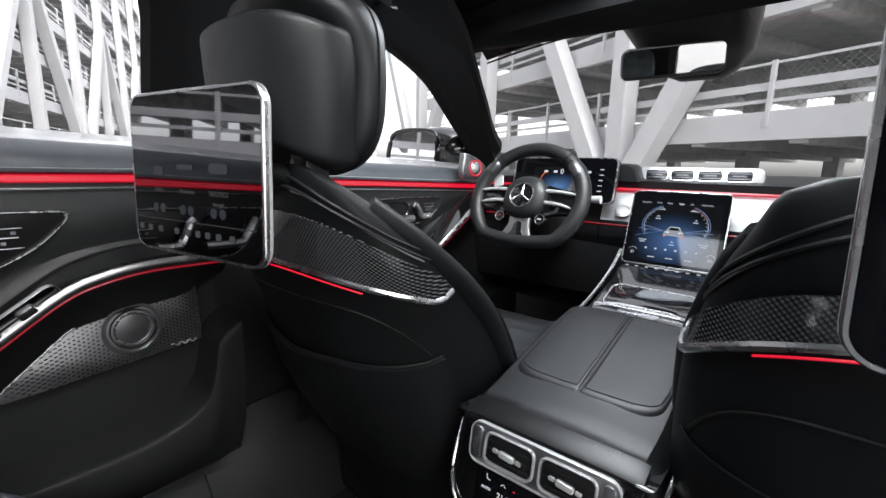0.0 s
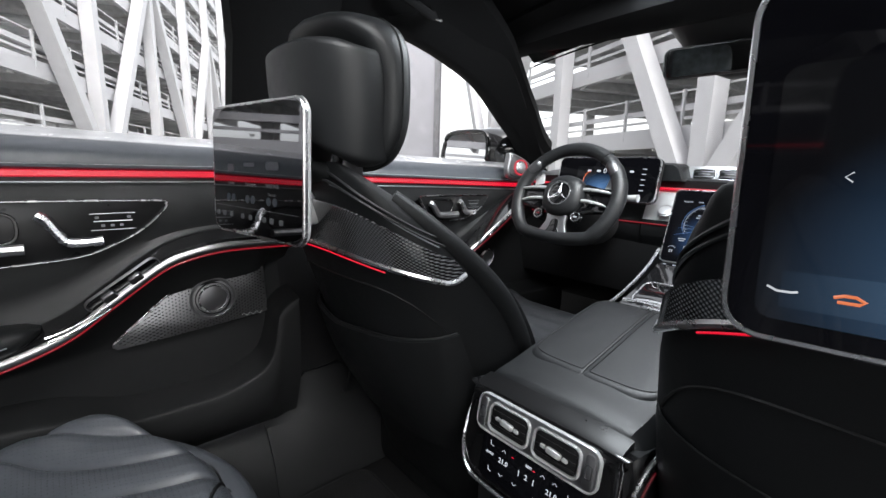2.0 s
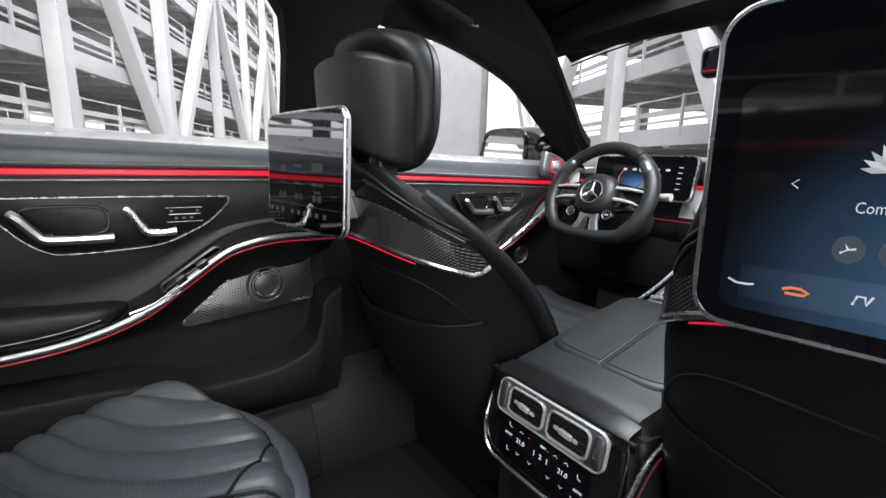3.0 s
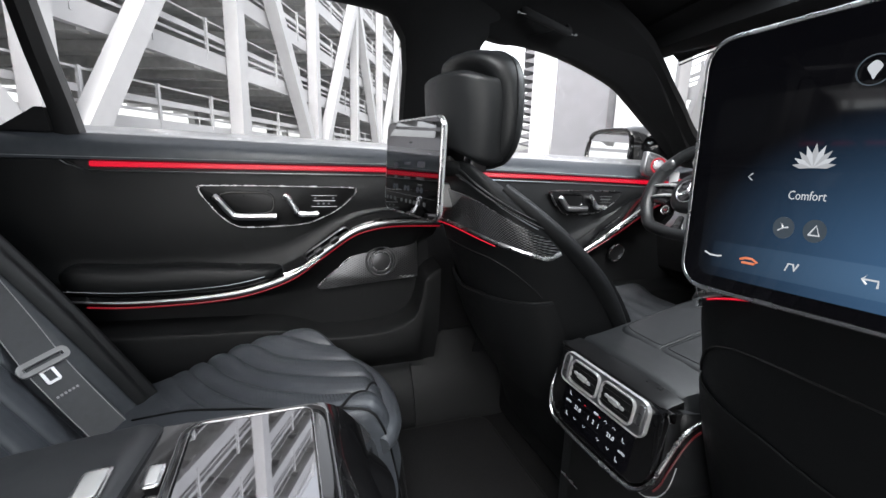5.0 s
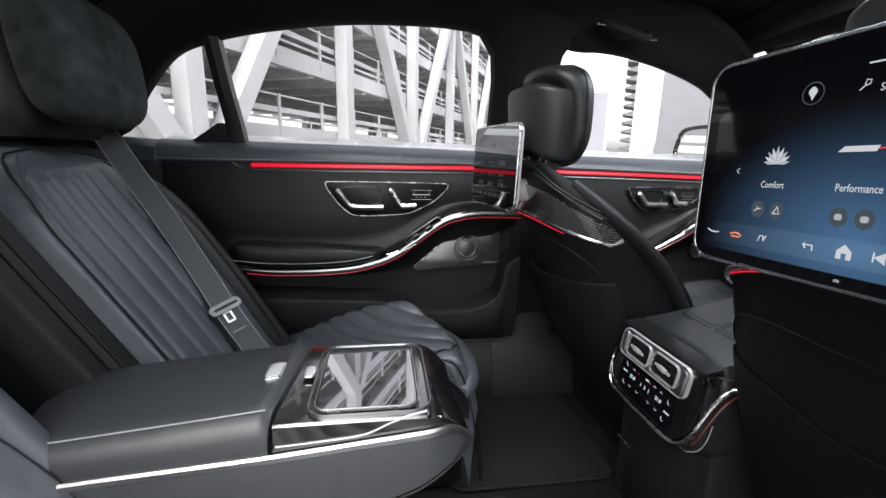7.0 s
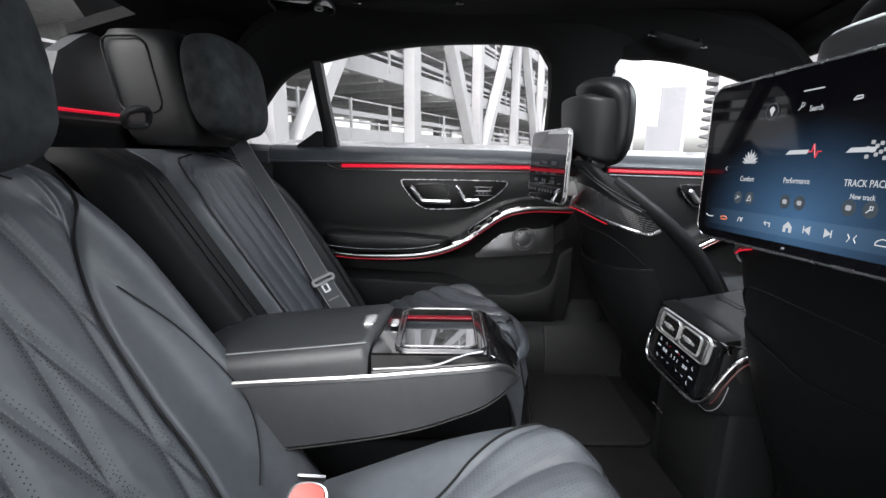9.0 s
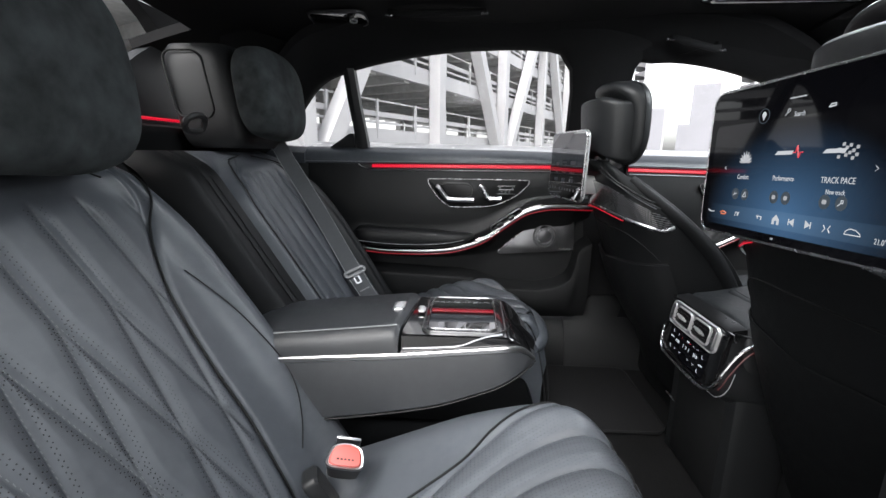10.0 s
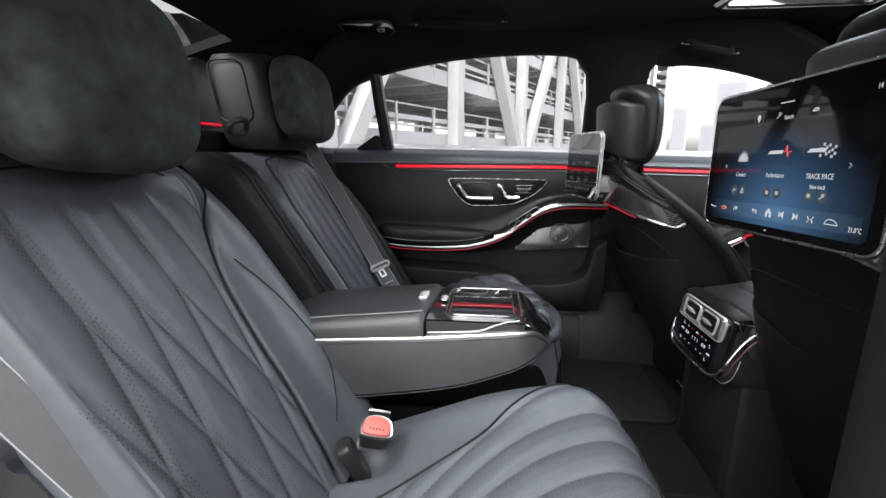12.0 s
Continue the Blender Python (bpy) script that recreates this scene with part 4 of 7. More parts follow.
def front_seat(cx, rear, front, width, wrap, head_y, band_top, band_z, glow_from, glow_to, slack, label):
    root = thing("front_seat", (cx, 0.62, FLOOR_Z), label, "car seat", "front seats")
    yr = lambda z: lerp(rear, z)
    yf = lambda z: lerp(front, z)
    w = lambda z: lerp(width, z)

    def back_point(t, z, out=0.0):
        """A point on the rear shell: t from -1 at one edge to 1 at the other."""
        a = t * math.pi / 2
        hw = w(z) + out
        return Vector((cx + hw * math.copysign(abs(math.sin(a)) ** 0.75, t), yr(z) - out + (yf(z) - yr(z)) * 0.92 * (1 - abs(math.cos(a)) ** wrap), z))

    zs = [-0.05 + (width[-1][0] + 0.05) * (i / 60) ** 0.85 for i in range(61)]
    rings = []
    for z in zs:
        ring = [back_point(-1 + 2 * i / 28, z) for i in range(29)]
        for i in range(1, 16):
            t = 1 - 2 * i / 16
            dip = 0.045 * (1 - abs(t) ** 3)
            ring.append(Vector((cx + (w(z) - 0.012) * t, yf(z) - dip + 0.012 * math.exp(-((abs(t) - 0.8) / 0.2) ** 2), z)))
        rings.append(ring)
    part("backrest", loft(rings), LEATHER_SHADED, root, "black leather seat back")
    # piped seam along the shoulder and edge
    for drop in (0.0, 0.016):
        for sg in (-1, 1):
            part("edge_piping", tube([back_point(sg * (0.12 + 0.86 * i / 24), 0.655 - drop - 0.02 * i / 24 - 0.085 * (i / 24) ** 2.2, 0.0012) for i in range(25)], 0.0022, 6), LEATHER, root, "raised piping along the shoulder")
    # carbon band across the shell with bright edge
    def band_low(u):
        return band_z - (band_z - 0.480) * min(1, u / 0.86) ** 1.6 + max(0, u - 0.82) * 0.14

    def band(a, b):
        t = -0.93 + 1.86 * a
        u = abs(t)
        top = band_top - 0.02 * u - 0.085 * u ** 3
        bot = band_low(u)
        z = top + (max(0, bot) - top) * b
        return back_point(t, z, 0.003)
    part("carbon_panel", sheet(band, 44, 8, thick=0.004), CARBON, root, "glossy carbon fibre panel")
    low = []
    for i in range(61):
        t = -0.93 + 1.86 * i / 60
        u = abs(t)
        low.append(back_point(t, band_low(u) - 0.002, 0.005))
    part("band_trim", tube(low, 0.0044, 8, flat=1.2), CHROME, root, "satin chrome edge under the carbon")
    n0, n1 = glow_from, glow_to
    part("band_light", tube([p + Vector((0, -0.003, -0.008)) for p in low[n0:n1]], 0.0012, 6), RED_GLOW, root, "thin red light line")

    # map pocket
    def pocket(a, b):
        t = -0.72 + 1.44 * a
        u = abs(t)
        top = 0.372 + 0.03 * u ** 2 - 0.022 * (1 - min(1, abs(t + 0.05) / 0.16)) ** 1 * 0.6
        bot = 0.13
        z = top + (bot - top) * b
        puff = 0.0010 + 0.003 * slack + 0.005 * slack * slack * math.sin(math.pi * min(1, b * 0.9 + 0.1)) * (1 - u ** 4)
        return back_point(t, z, puff * (1 - max(0, (u - 0.62) / 0.1) * 0.8))
    part("map_pocket", sheet(pocket, 30, 14, thick=0.001 + 0.007 * slack * slack), LEATHER_SHADED, root, "slack leather map pocket")
    part("pocket_hem", tube([Vector(pocket(i / 30, 0.0)) + Vector((0, -0.001, 0.001)) for i in range(31)], 0.0008 + 0.0014 * slack, 6), LEATHER_SHADED, root)
    for sg in (-1, 1):
        part("side_roll", tube([back_point(sg * (0.965 + 0.02 * i / 30), 0.612 - 0.42 * (i / 30), -0.010) for i in range(31)], lambda t: 0.006 + 0.016 * math.sin(math.pi * min(1.0, 0.08 + t * 0.92)) ** 0.5, 12), LEATHER_SHADED, root, "rolled leather edge of the side bolster")
        part("shoulder_stitch", tube([back_point(sg * (0.30 + 0.62 * i / 30), 0.628 - 0.014 * i / 30 - 0.075 * (i / 30) ** 2.0, 0.0016) for i in range(31)], 0.0012, 4), THREAD_DARK, root, "stitched seam")
    part("panel_seam", tube([back_point(-0.66 + 1.32 * i / 30, 0.47 - 0.10 * abs(-0.66 + 1.32 * i / 30) ** 4 * 4, 0.001) for i in range(31)], 0.0018, 5), LEATHER_DULL, root)

    # head restraint: a broad front cushion and a bowed rear cover half sunk into it
    hx, hy, hz = cx + 0.017, head_y, 0.765

    def head_outline(q, hw, hh):
        """Rounded outline about the middle; the lower half draws in."""
        c, s = math.cos(q), math.sin(q)
        x = math.copysign(abs(c) ** 0.42, c)
        z = math.copysign(abs(s) ** 0.46, s)
        return x * hw * (1 - 0.16 * max(0.0, -z) ** 2), z * hh - 0.018 * max(0.0, z) * x * x

    rings = []
    steps = [(0.13, 0.012), (0.06, 0.004), (0.03, 0.0)] + [(0.024 * (1 - math.sin(math.pi / 2 * i / 8)), 0.024 * (1 - math.cos(math.pi / 2 * i / 8))) for i in range(9)] + [(0.0, 0.032), (0.002, 0.039), (0.008, 0.045), (0.02, 0.048)]
    for inset, d in steps:
        kx, kz = (0.147 - inset) / 0.147, max(0.08, (0.117 - inset) / 0.117)
        rings.append([(hx + x * kx, hy + 0.010 + d + 0.016 * (x / 0.147) ** 2 - 0.03 * z * kz - 0.055 * max(0.0, z * kz / 0.116) ** 2 * max(0.0, 1 - d / 0.034), hz + z * kz) for x, z in [head_outline(2 * math.pi * j / 72, 0.150, 0.117) for j in range(72)]])
    headrest = part("head_restraint", loft(rings), LEATHER, root, "large rounded leather head restraint cushion")
    rings = []
    for k in range(33):
        f = k / 32
        # height along the bowed face, rounded over at both ends
        e = 1 - abs(2 * f - 1)
        cap = math.sqrt(max(0.0, 1 - max(0.0, 1 - e / 0.16) ** 2))
        z = 0.655 + 0.182 * f
        ring = []
        for j in range(64):
            q = 2 * math.pi * j / 64
            c, s = math.cos(q), math.sin(q)
            u = math.copysign(abs(c) ** 0.86, c)
            v = math.copysign(abs(s) ** 0.86, s)
            a = (0.142 - 0.020 * (1 - f) ** 2 - 0.006 * f ** 3) * (0.86 + 0.14 * cap)
            b = (0.084 - 0.010 * (1 - f) ** 2) * (0.62 + 0.38 * cap)
            ring.append((hx + a * u, hy + 0.016 + b * v - 0.03 * (z - 0.75), z + 0.034 * (1 - f) ** 2 * (1 - u * u) - 0.016 * f ** 3 * abs(u) ** 5))
        rings.append(ring)
    cover = part("head_shell", loft(rings), LEATHER, headrest, "bowed leather rear cover")
    part("head_seam", tube([(hx + x, hy + 0.036 + 0.016 * (x / 0.147) ** 2 - 0.03 * z, hz + z) for x, z in [head_outline(2 * math.pi * j / 80, 0.1502, 0.1172) for j in range(80)]], 0.0016, 6, closed=True), LEATHER_DULL, headrest, "dark seam round the cushion")
    for dx in (-0.062, 0.062):
        part("head_post", tube([(cx + dx, hy - 0.010, 0.62), (cx + dx, hy + 0.010, 0.72)], 0.0075, 10), CHROME, root, "chrome post")
        part("post_shroud", box((cx + dx + 0.002, hy - 0.008, 0.640), (cx + dx + 0.034, hy + 0.030, 0.690), 0.006), GRILLE, root, "grey plastic sleeve of the post")

    # cushion
    def cush(a, b):
        x = cx - 0.235 + 0.47 * a
        y = 0.57 + 0.49 * b
        e = (1 - abs(2 * a - 1) ** 6) ** 0.5 * (1 - abs(2 * b - 1) ** 10) ** 0.5
        bol = 0.045 * math.exp(-((abs(2 * a - 1) - 0.78) / 0.2) ** 2)
        rib = 0.005 * abs(math.sin(b * 30)) if abs(2 * a - 1) < 0.6 else 0
        return (x, y, 0.10 + (0.10 + 0.06 * b + bol + rib) * e)
    part("seat_cushion", sheet(cush, 30, 40, thick=0.02), LEATHER_ARM, root, "charcoal quilted leather cushion")
    part("seat_base", box((cx - 0.22, 0.52, FLOOR_Z), (cx + 0.22, 1.0, 0.10), 0.03), LEATHER_DULL, root)
    return root


driver_seat = front_seat(-0.37, REAR_A, FRONT_A, WIDTH, 0.55, 0.262, 0.606, 0.527, 22, 46, 1.0, "reclined black leather driver seat with carbon back panel")
passenger_seat = front_seat(0.385, REAR_B, FRONT_B, WIDTH_B, 0.36, 0.40, 0.592, 0.558, 14, 22, 0.3, "black leather front passenger seat with carbon back panel")

# ---- screens on the seat backs ----
def seat_screen(cx, cy, cz, yaw, tilt, roll, w, h, glass, label):
    root = thing("seat_screen", (cx, cy, cz - 0.1), label, "screen", "rear seat screens")
    m = pose(cx, cy, cz) @ pose(0, 0, 0, 0, 0, yaw) @ axes((0, 0, 0), (1, 0, 0), (0, -math.sin(radians(tilt)), math.cos(radians(tilt)))) @ pose(0, 0, 0, 0, 0, roll)
    part("housing", plate(rounded(w, h, 0.024, 7), 0.011, m, 0.004), SILVER, root, "slim satin silver housing")
    part("bezel", frame_ring(rounded(w, h, 0.024, 7), 0.005, 0.006, m @ pose(0, 0, 0.002)), CHROME, root, "bright metal rim")
    part("glass", plate(rounded(w - 0.009, h - 0.009, 0.020, 7), 0.003, m @ pose(0, 0, 0.0022)), glass, root, "glossy black glass", smooth=False)
    bm = box((cx - 0.03, cy + 0.012, cz - 0.085), (cx + 0.03, cy + 0.10, cz - 0.03), 0.012)
    part("bracket", bm, SILVER, root, "grey mounting bracket")
    return root, m


left_screen, LEFT_M = seat_screen(-0.362, 0.153, 0.645, 9, -2, 0, 0.272, 0.203, DARK_GLASS, "rear seat screen switched dark, mirroring the cabin")
right_screen, RIGHT_M = seat_screen(0.4113, 0.2676, 0.6691, 3.0, -0.4, 1.6, 0.350, 0.221, SCREEN, "rear seat screen showing a blue menu")

# ---- rear seats ----
def seat_back_y(z, off):
    return -0.50 - 0.66 * (z - 0.10) + off


def groove(phase, sharp):
    f = phase % 1.0
    return math.exp(-(min(f, 1 - f) / sharp) ** 2)


RIB = 0.089


def rib_spread(z):
    """How far the two seams of a rib have parted at height z; they part below 0.45."""
    return 0.0445 * max(0.0, 0.45 - z) / 0.20


def quilt(dx, z):
    """Stitched ribs, single towards the top, parting into slender diamonds lower down. dx from the seat's middle."""
    s = rib_spread(z)
    best = 9.0
    for k in (s, -s):
        f = ((dx + 0.014 + k) / RIB + 0.5) % 1.0 - 0.5
        best = min(best, abs(f) * RIB)
    fade = max(0.0, min(1.0, (0.605 - z) / 0.03))
    return fade * (-0.0040 * math.exp(-(best / 0.0065) ** 2) + 0.0035 * min(1.0, best / 0.025))


def cushion_seam(k, y, side):
    """Place across of the k-th curved seam of the cushion, sweeping outwards to the rear."""
    return side * (-0.137 + 0.079 * k + 2.2 * max(0.0, 0.14 - y) ** 2.3)


def panel_edge(y):
    """Inboard edge of the cushion's quilted panel, from the seat's middle."""
    return lerp([(-0.45, 0.06), (-0.33, 0.02), (-0.25, -0.03), (-0.148, -0.10), (-0.09, -0.155), (0.0, -0.205), (0.11, -0.222)], y)


PANEL_RIM = [(0.05, 0.060), (0.10, 0.072), (0.20, 0.090), (0.30, 0.098), (0.43, 0.127), (0.55, 0.193), (0.60, 0.220), (0.645, 0.232)]


ARCH = [(0.05, 0.205), (0.40, 0.212), (0.54, 0.205), (0.60, 0.185), (0.635, 0.150), (0.652, 0.115), (0.662, 0.07), (0.668, 0.0)]


def rear_seat(cx, off, front_y, rise, side, dots, label):
    """side: 1 when the seat's door is on the right, -1 on the left."""
    root = thing("car_seat", (cx, -0.4, FLOOR_Z), label, "car seat", "rear seats")
    hw = 0.265
    cc = cx
    if not dots:
        cx += 0.065

    def half(t):
        return 0.285 if dots and t * side < 0 else hw

    def plane(z):
        return seat_back_y(z, off) if dots else -0.465 - 0.63 * (z - 0.10)

    def back(a, b):
        t = 2 * a - 1
        z = 0.02 + 0.66 * b
        taper = 1 - 0.26 * max(0, (b - 0.72) / 0.28) ** 2
        h = half(t)
        x = cx + h * t * taper
        bol = (0.040 if dots else 0.072) * math.exp(-((abs(t) - 0.85) / 0.16) ** 2) * (1 - 0.5 * max(0, (b - 0.7) / 0.3)) * (1 if t * side < 0 or not dots else 0.3)
        edge = 0.11 * max(0, (abs(t) - 0.92) / 0.08) ** 2 + 0.06 * max(0, (b - 0.92) / 0.08) ** 2
        q = quilt(t * h, z) * max(0.0, min(1.0, (lerp(PANEL_RIM, z) + t * side * h) / 0.02)) if dots and t * side < 0.9 else 0
        rim = lerp(PANEL_RIM, z) - abs(t) * h
        if not dots:
            # straight upright ribs inside an arched panel, low bolsters
            bol *= 0.22 if t > 0 else 0.45
            rim = lerp(ARCH, z) - abs(t) * hw
            f = abs((t * hw / 0.064) % 1.0 - 0.5) * 0.064
            inside = max(0.0, min(1.0, (0.622 - z) / 0.02)) * max(0.0, min(1.0, rim / 0.02))
            deep = 1 + 0.25 * math.sin(t * 23 + z * 9)
            q = inside * (0.0045 * min(1.0, f / 0.024) - 0.0055 * deep * math.exp(-(f / 0.0075) ** 2))
            over = max(0.0, min(1.0, (abs(t) * hw - lerp(ARCH, z) - 0.004) / 0.052))
            q -= (0.046 if t > 0 else 0.016) * over * over * (3 - 2 * over)
        if t * side < 0 or not dots:
            q -= 0.007 * math.exp(-(rim / 0.008) ** 2)
        return (x, plane(z) + bol - edge + q + 0.012 * math.sin(b * 3.1), z)
    part("backrest", sheet(back, 210, 240, thick=-0.10), LEATHER_SEAT, root, "charcoal leather backrest with quilted diamonds")

    def on_back(x, z, lift=0.0015):
        return Vector(back(((x - cx) / half(x - cx) / (1 - 0.26 * max(0, ((z - 0.02) / 0.66 - 0.72) / 0.28) ** 2) + 1) / 2, (z - 0.02) / 0.66)) + Vector((0, lift, lift * 0.6))
    for sg in ((-1, 1) if not dots else (-side,)):
        part("piping", tube([on_back(cx + sg * lerp(PANEL_RIM if dots else ARCH, z), z, 0.003) for z in [0.05 + (0.59 if dots else 0.615) * i / 60 for i in range(61)]], 0.0023, 6), LEATHER_DULL, root, "dark piping")
    if not dots:
        def outer(u, v):
            p = Vector(back(0.004 + 0.150 * u, 0.02 + 0.90 * v))
            return p + Vector((0.0, 0.004 + 0.024 * math.sin(math.pi * u) ** 0.7 * min(1.0, 8 * v, 8 * (1 - v) + 0.15), 0.0))
        part("outer_bolster", sheet(outer, 20, 50, thick=-0.006), LEATHER, root, "black leather outer bolster")
    # one long curved seam on the inner bolster
    if dots:
        part("bolster_seam", tube(smooth_path([on_back(cx - side * x, z) for x, z in ((0.182, 0.455), (0.210, 0.37), (0.223, 0.265), (0.215, 0.20), (0.190, 0.14), (0.150, 0.10))], 8), 0.0013, 5), LEATHER_DULL, root)
    if dots:
        part("top_seam", tube(smooth_path([on_back(cx + x, z) for x, z in ((-0.165, 0.63), (-0.12, 0.650), (0, 0.655), (0.12, 0.650), (0.165, 0.63))], 8), 0.0018, 5), LEATHER_DULL, root)
    # pricked holes beside the seams and stitches in them
    bm, st = bmesh.new(), bmesh.new()

    def dot(bm_, p, w, h, up):
        vs = [bm_.verts.new(p + Vector((dx, 0, 0)) + up * dz) for dx, dz in ((-w, -h), (w, -h), (w, h), (-w, h))]
        bm_.faces.new(vs)
    up = Vector((0, -0.55, 0.83))
    step = 0.0068
    for k in range(-2, 5):
        for sg in (-1, 1):
            for i in range(int(0.56 / step)):
                z = 0.045 + i * step
                s = rib_spread(z)
                if s == 0 and sg > 0:
                    continue
                xr = -0.014 + (k - 1) * RIB + sg * s
                if not dots:
                    break
                if xr * side < 0.012 - lerp(PANEL_RIM, z) or xr * side > 0.235:
                    continue
                for o in (-0.0135, -0.009, 0.009, 0.0135):
                    if (abs(xr + o) < 0.165 or dots) and z < 0.595:
                        dot(bm, on_back(cx + xr + o, z + (0.003 if abs(o) > 0.01 else 0), 0.0007), 0.00085, 0.00085, up)
                dot(st, on_back(cx + xr, z, 0.0009), 0.0006, 0.0022, up)

    def sweep(t):
        """How far the front edge draws back at t across the cushion, more towards the door."""
        return 0.17 * max(0.0, (t * side + 0.35) / 1.35) ** 2.2 + 0.04 * max(0.0, -t * side) ** 4 if not dots else 0.10 * t ** 4

    def cush(a, b):
        t = 2 * a - 1
        x = cc + 0.24 * t
        y = -0.62 + (front_y + 0.62) * b - sweep(t) * b * b
        z = rise[0] + (rise[1] - rise[0]) * math.sin(math.pi / 2 * min(1, b / 0.92)) ** 1.9 - 0.16 * max(0, (b - (0.82 if dots else 0.89)) / (0.18 if dots else 0.11)) ** 2.6
        bol = 0.020 * math.exp(-((abs(t) - 0.78) / 0.20) ** 2) * min(1, max(0, b - 0.3) / 0.3)
        e = 0.15 * max(0, (abs(t) - 0.88) / 0.12) ** 2
        q = 0
        if t * side > panel_edge(y) / 0.24 and abs(t) < 0.93:
            near = min(abs(0.24 * t - cushion_seam(k, y, side)) for k in range(-4, 5))
            grow = min(1, max(0, (y + 0.42) / 0.12)) * min(1, (0.24 * t * side - panel_edge(y)) / 0.02)
            q = grow * (1.0 if dots else 1.2) * (0.0052 * min(1.0, near / 0.028) - 0.0050 * math.exp(-(near / 0.007) ** 2))
        # slot for the buckle beside the armrest
        pit = 0.055 * math.exp(-(((x - (cc - side * 0.105)) / 0.05) ** 4 + ((y + 0.40) / 0.075) ** 4))
        return (x, y, z + bol - e + q - pit)
    part("cushion", sheet(lambda a, b: cush(a, 1 - (1 - b) ** 1.7), 150, 190, thick=0.03), LEATHER_SEAT, root, "charcoal leather cushion with curved ribs")

    def on_cush(dx, y, lift=0.0012):
        t = dx / 0.24
        b = 0.0
        for _ in range(12):
            b = (y + 0.62 + sweep(t) * b * b) / (front_y + 0.62)
        return Vector(cush((t + 1) / 2, b)) + Vector((0, 0, lift))
    if not dots:
        for z, r, back_off in ((0.125, 0.032, 0.030), (0.066, 0.030, 0.040)):
            part("front_roll", tube([Vector((cc + 0.235 * t, front_y - sweep(t) - back_off, z)) for t in [-0.96 + 1.92 * i / 24 for i in range(25)]], lambda s: r * (0.5 + 0.5 * (1 - abs(2 * s - 1) ** 6)), 14), LEATHER_SEAT, root, "padded fold of the cushion front")
        part("front_piping", tube([on_cush(-side * 0.236 * -t, front_y - sweep(t) - 0.012, 0.001) for t in [-0.94 + 1.88 * i / 40 for i in range(41)]], 0.0030, 6), LEATHER_DULL, root, "dark piping along the front edge")
    edge = [on_cush(side * panel_edge(-0.43 + 0.54 * i / 40), -0.43 + 0.54 * i / 40) for i in range(41)]
    edge += [on_cush(side * (-0.215 + 0.40 * i / 20), 0.118 + (front_y - 0.165) * math.sin(math.pi * 0.5 * min(1, i / 12)), 0.001) for i in range(1, 21)]
    part("cushion_piping", tube(edge, 0.0026, 6), LEATHER_DULL, root, "dark piping round the quilted panel")
    for i in range(64):
        y = -0.30 + 0.0068 * i
        for j in range(60):
            dx = side * (-0.21 + 0.0068 * j + (0.0034 if i % 2 else 0))
            if dx * side > panel_edge(y) + 0.012 and min(abs(dx - cushion_seam(k, y, side)) for k in range(-4, 5)) > 0.008:
                p = on_cush(dx, y, 0.0006)
                vs = [bm.verts.new(p + Vector((u, v, 0.0002 if v > 0 else 0))) for u, v in ((-0.0007, -0.0007), (0.0007, -0.0007), (0.0007, 0.0007), (-0.0007, 0.0007))]
                bm.faces.new(vs)
    tagged(part("perforation", bm, HOLE, root, smooth=False), kind="stuff")
    tagged(part("stitches", st, THREAD_DARK, root, smooth=False), kind="stuff")
    part("seat_base", box((cc - 0.225, -0.60, FLOOR_Z), (cc + 0.225, front_y - 0.05, rise[0] - 0.03), 0.03), LEATHER, root, "black leather front of the seat base")

    # head restraint with a piped side panel
    rows = []
    for i in range(25):
        t = 0.5 - 0.5 * math.cos(math.pi * i / 24)
        s = (1 - abs(2 * t - 1) ** 6 * 0.16) * (1 if 0 < i < 24 else 0.90)
        z = 0.690 + 0.294 * t
        y0 = -0.925 + off * 0.5 - 0.045 * (t - 0.5)
        rows.append([(cc + 0.142 * s * math.copysign(abs(math.cos(q)) ** 0.34, math.cos(q)), y0 + 0.108 * s * math.copysign(abs(math.sin(q)) ** 0.42, math.sin(q)), z) for q in [2 * math.pi * k / 48 for k in range(48)]])
    rest = part("head_restraint", loft(rows), LEATHER, root, "black leather head restraint")
    for sx in (-1, 1):
        part("rest_piping", tube([(cc + sx * 0.1425, -0.957 + off * 0.5 + y - 0.17 * z, 0.868 + z) for y, z in rounded(0.115, 0.185, 0.03, 5)], 0.0032, 6, closed=True), LEATHER_DULL, rest, "dark piping of the side panel")
    return root


left_rear = rear_seat(-0.40, 0.0, 0.115, (0.075, 0.184), -1, False, "charcoal quilted leather rear seat beside the closed door")
right_rear = rear_seat(0.42, 0.03, 0.205, (0.015, 0.174), 1, True, "charcoal quilted leather rear seat beside the open door")

# dark middle section behind the armrest
mid = thing("middle_backrest", (0, -0.8, 0.0), "black leather middle backrest behind the armrest", "backrest")
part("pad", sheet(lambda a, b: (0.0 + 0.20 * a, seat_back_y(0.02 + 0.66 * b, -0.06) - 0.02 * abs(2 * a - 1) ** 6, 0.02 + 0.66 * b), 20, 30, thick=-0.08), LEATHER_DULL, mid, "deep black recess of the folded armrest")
part("bolster", sheet(lambda a, b: (-0.088 + 0.150 * a, -0.466 - 0.63 * (b * 0.66 - 0.08) - 0.09 * max(0.0, (a - 0.62) / 0.38) ** 2 - 0.008 * math.exp(-((a - 0.34) / 0.05) ** 2) - 0.05 * max(0.0, (b - 0.9) / 0.1) ** 2, 0.02 + 0.66 * b), 40, 40, thick=-0.08), LEATHER_SHADED, mid, "rounded black leather bolster")
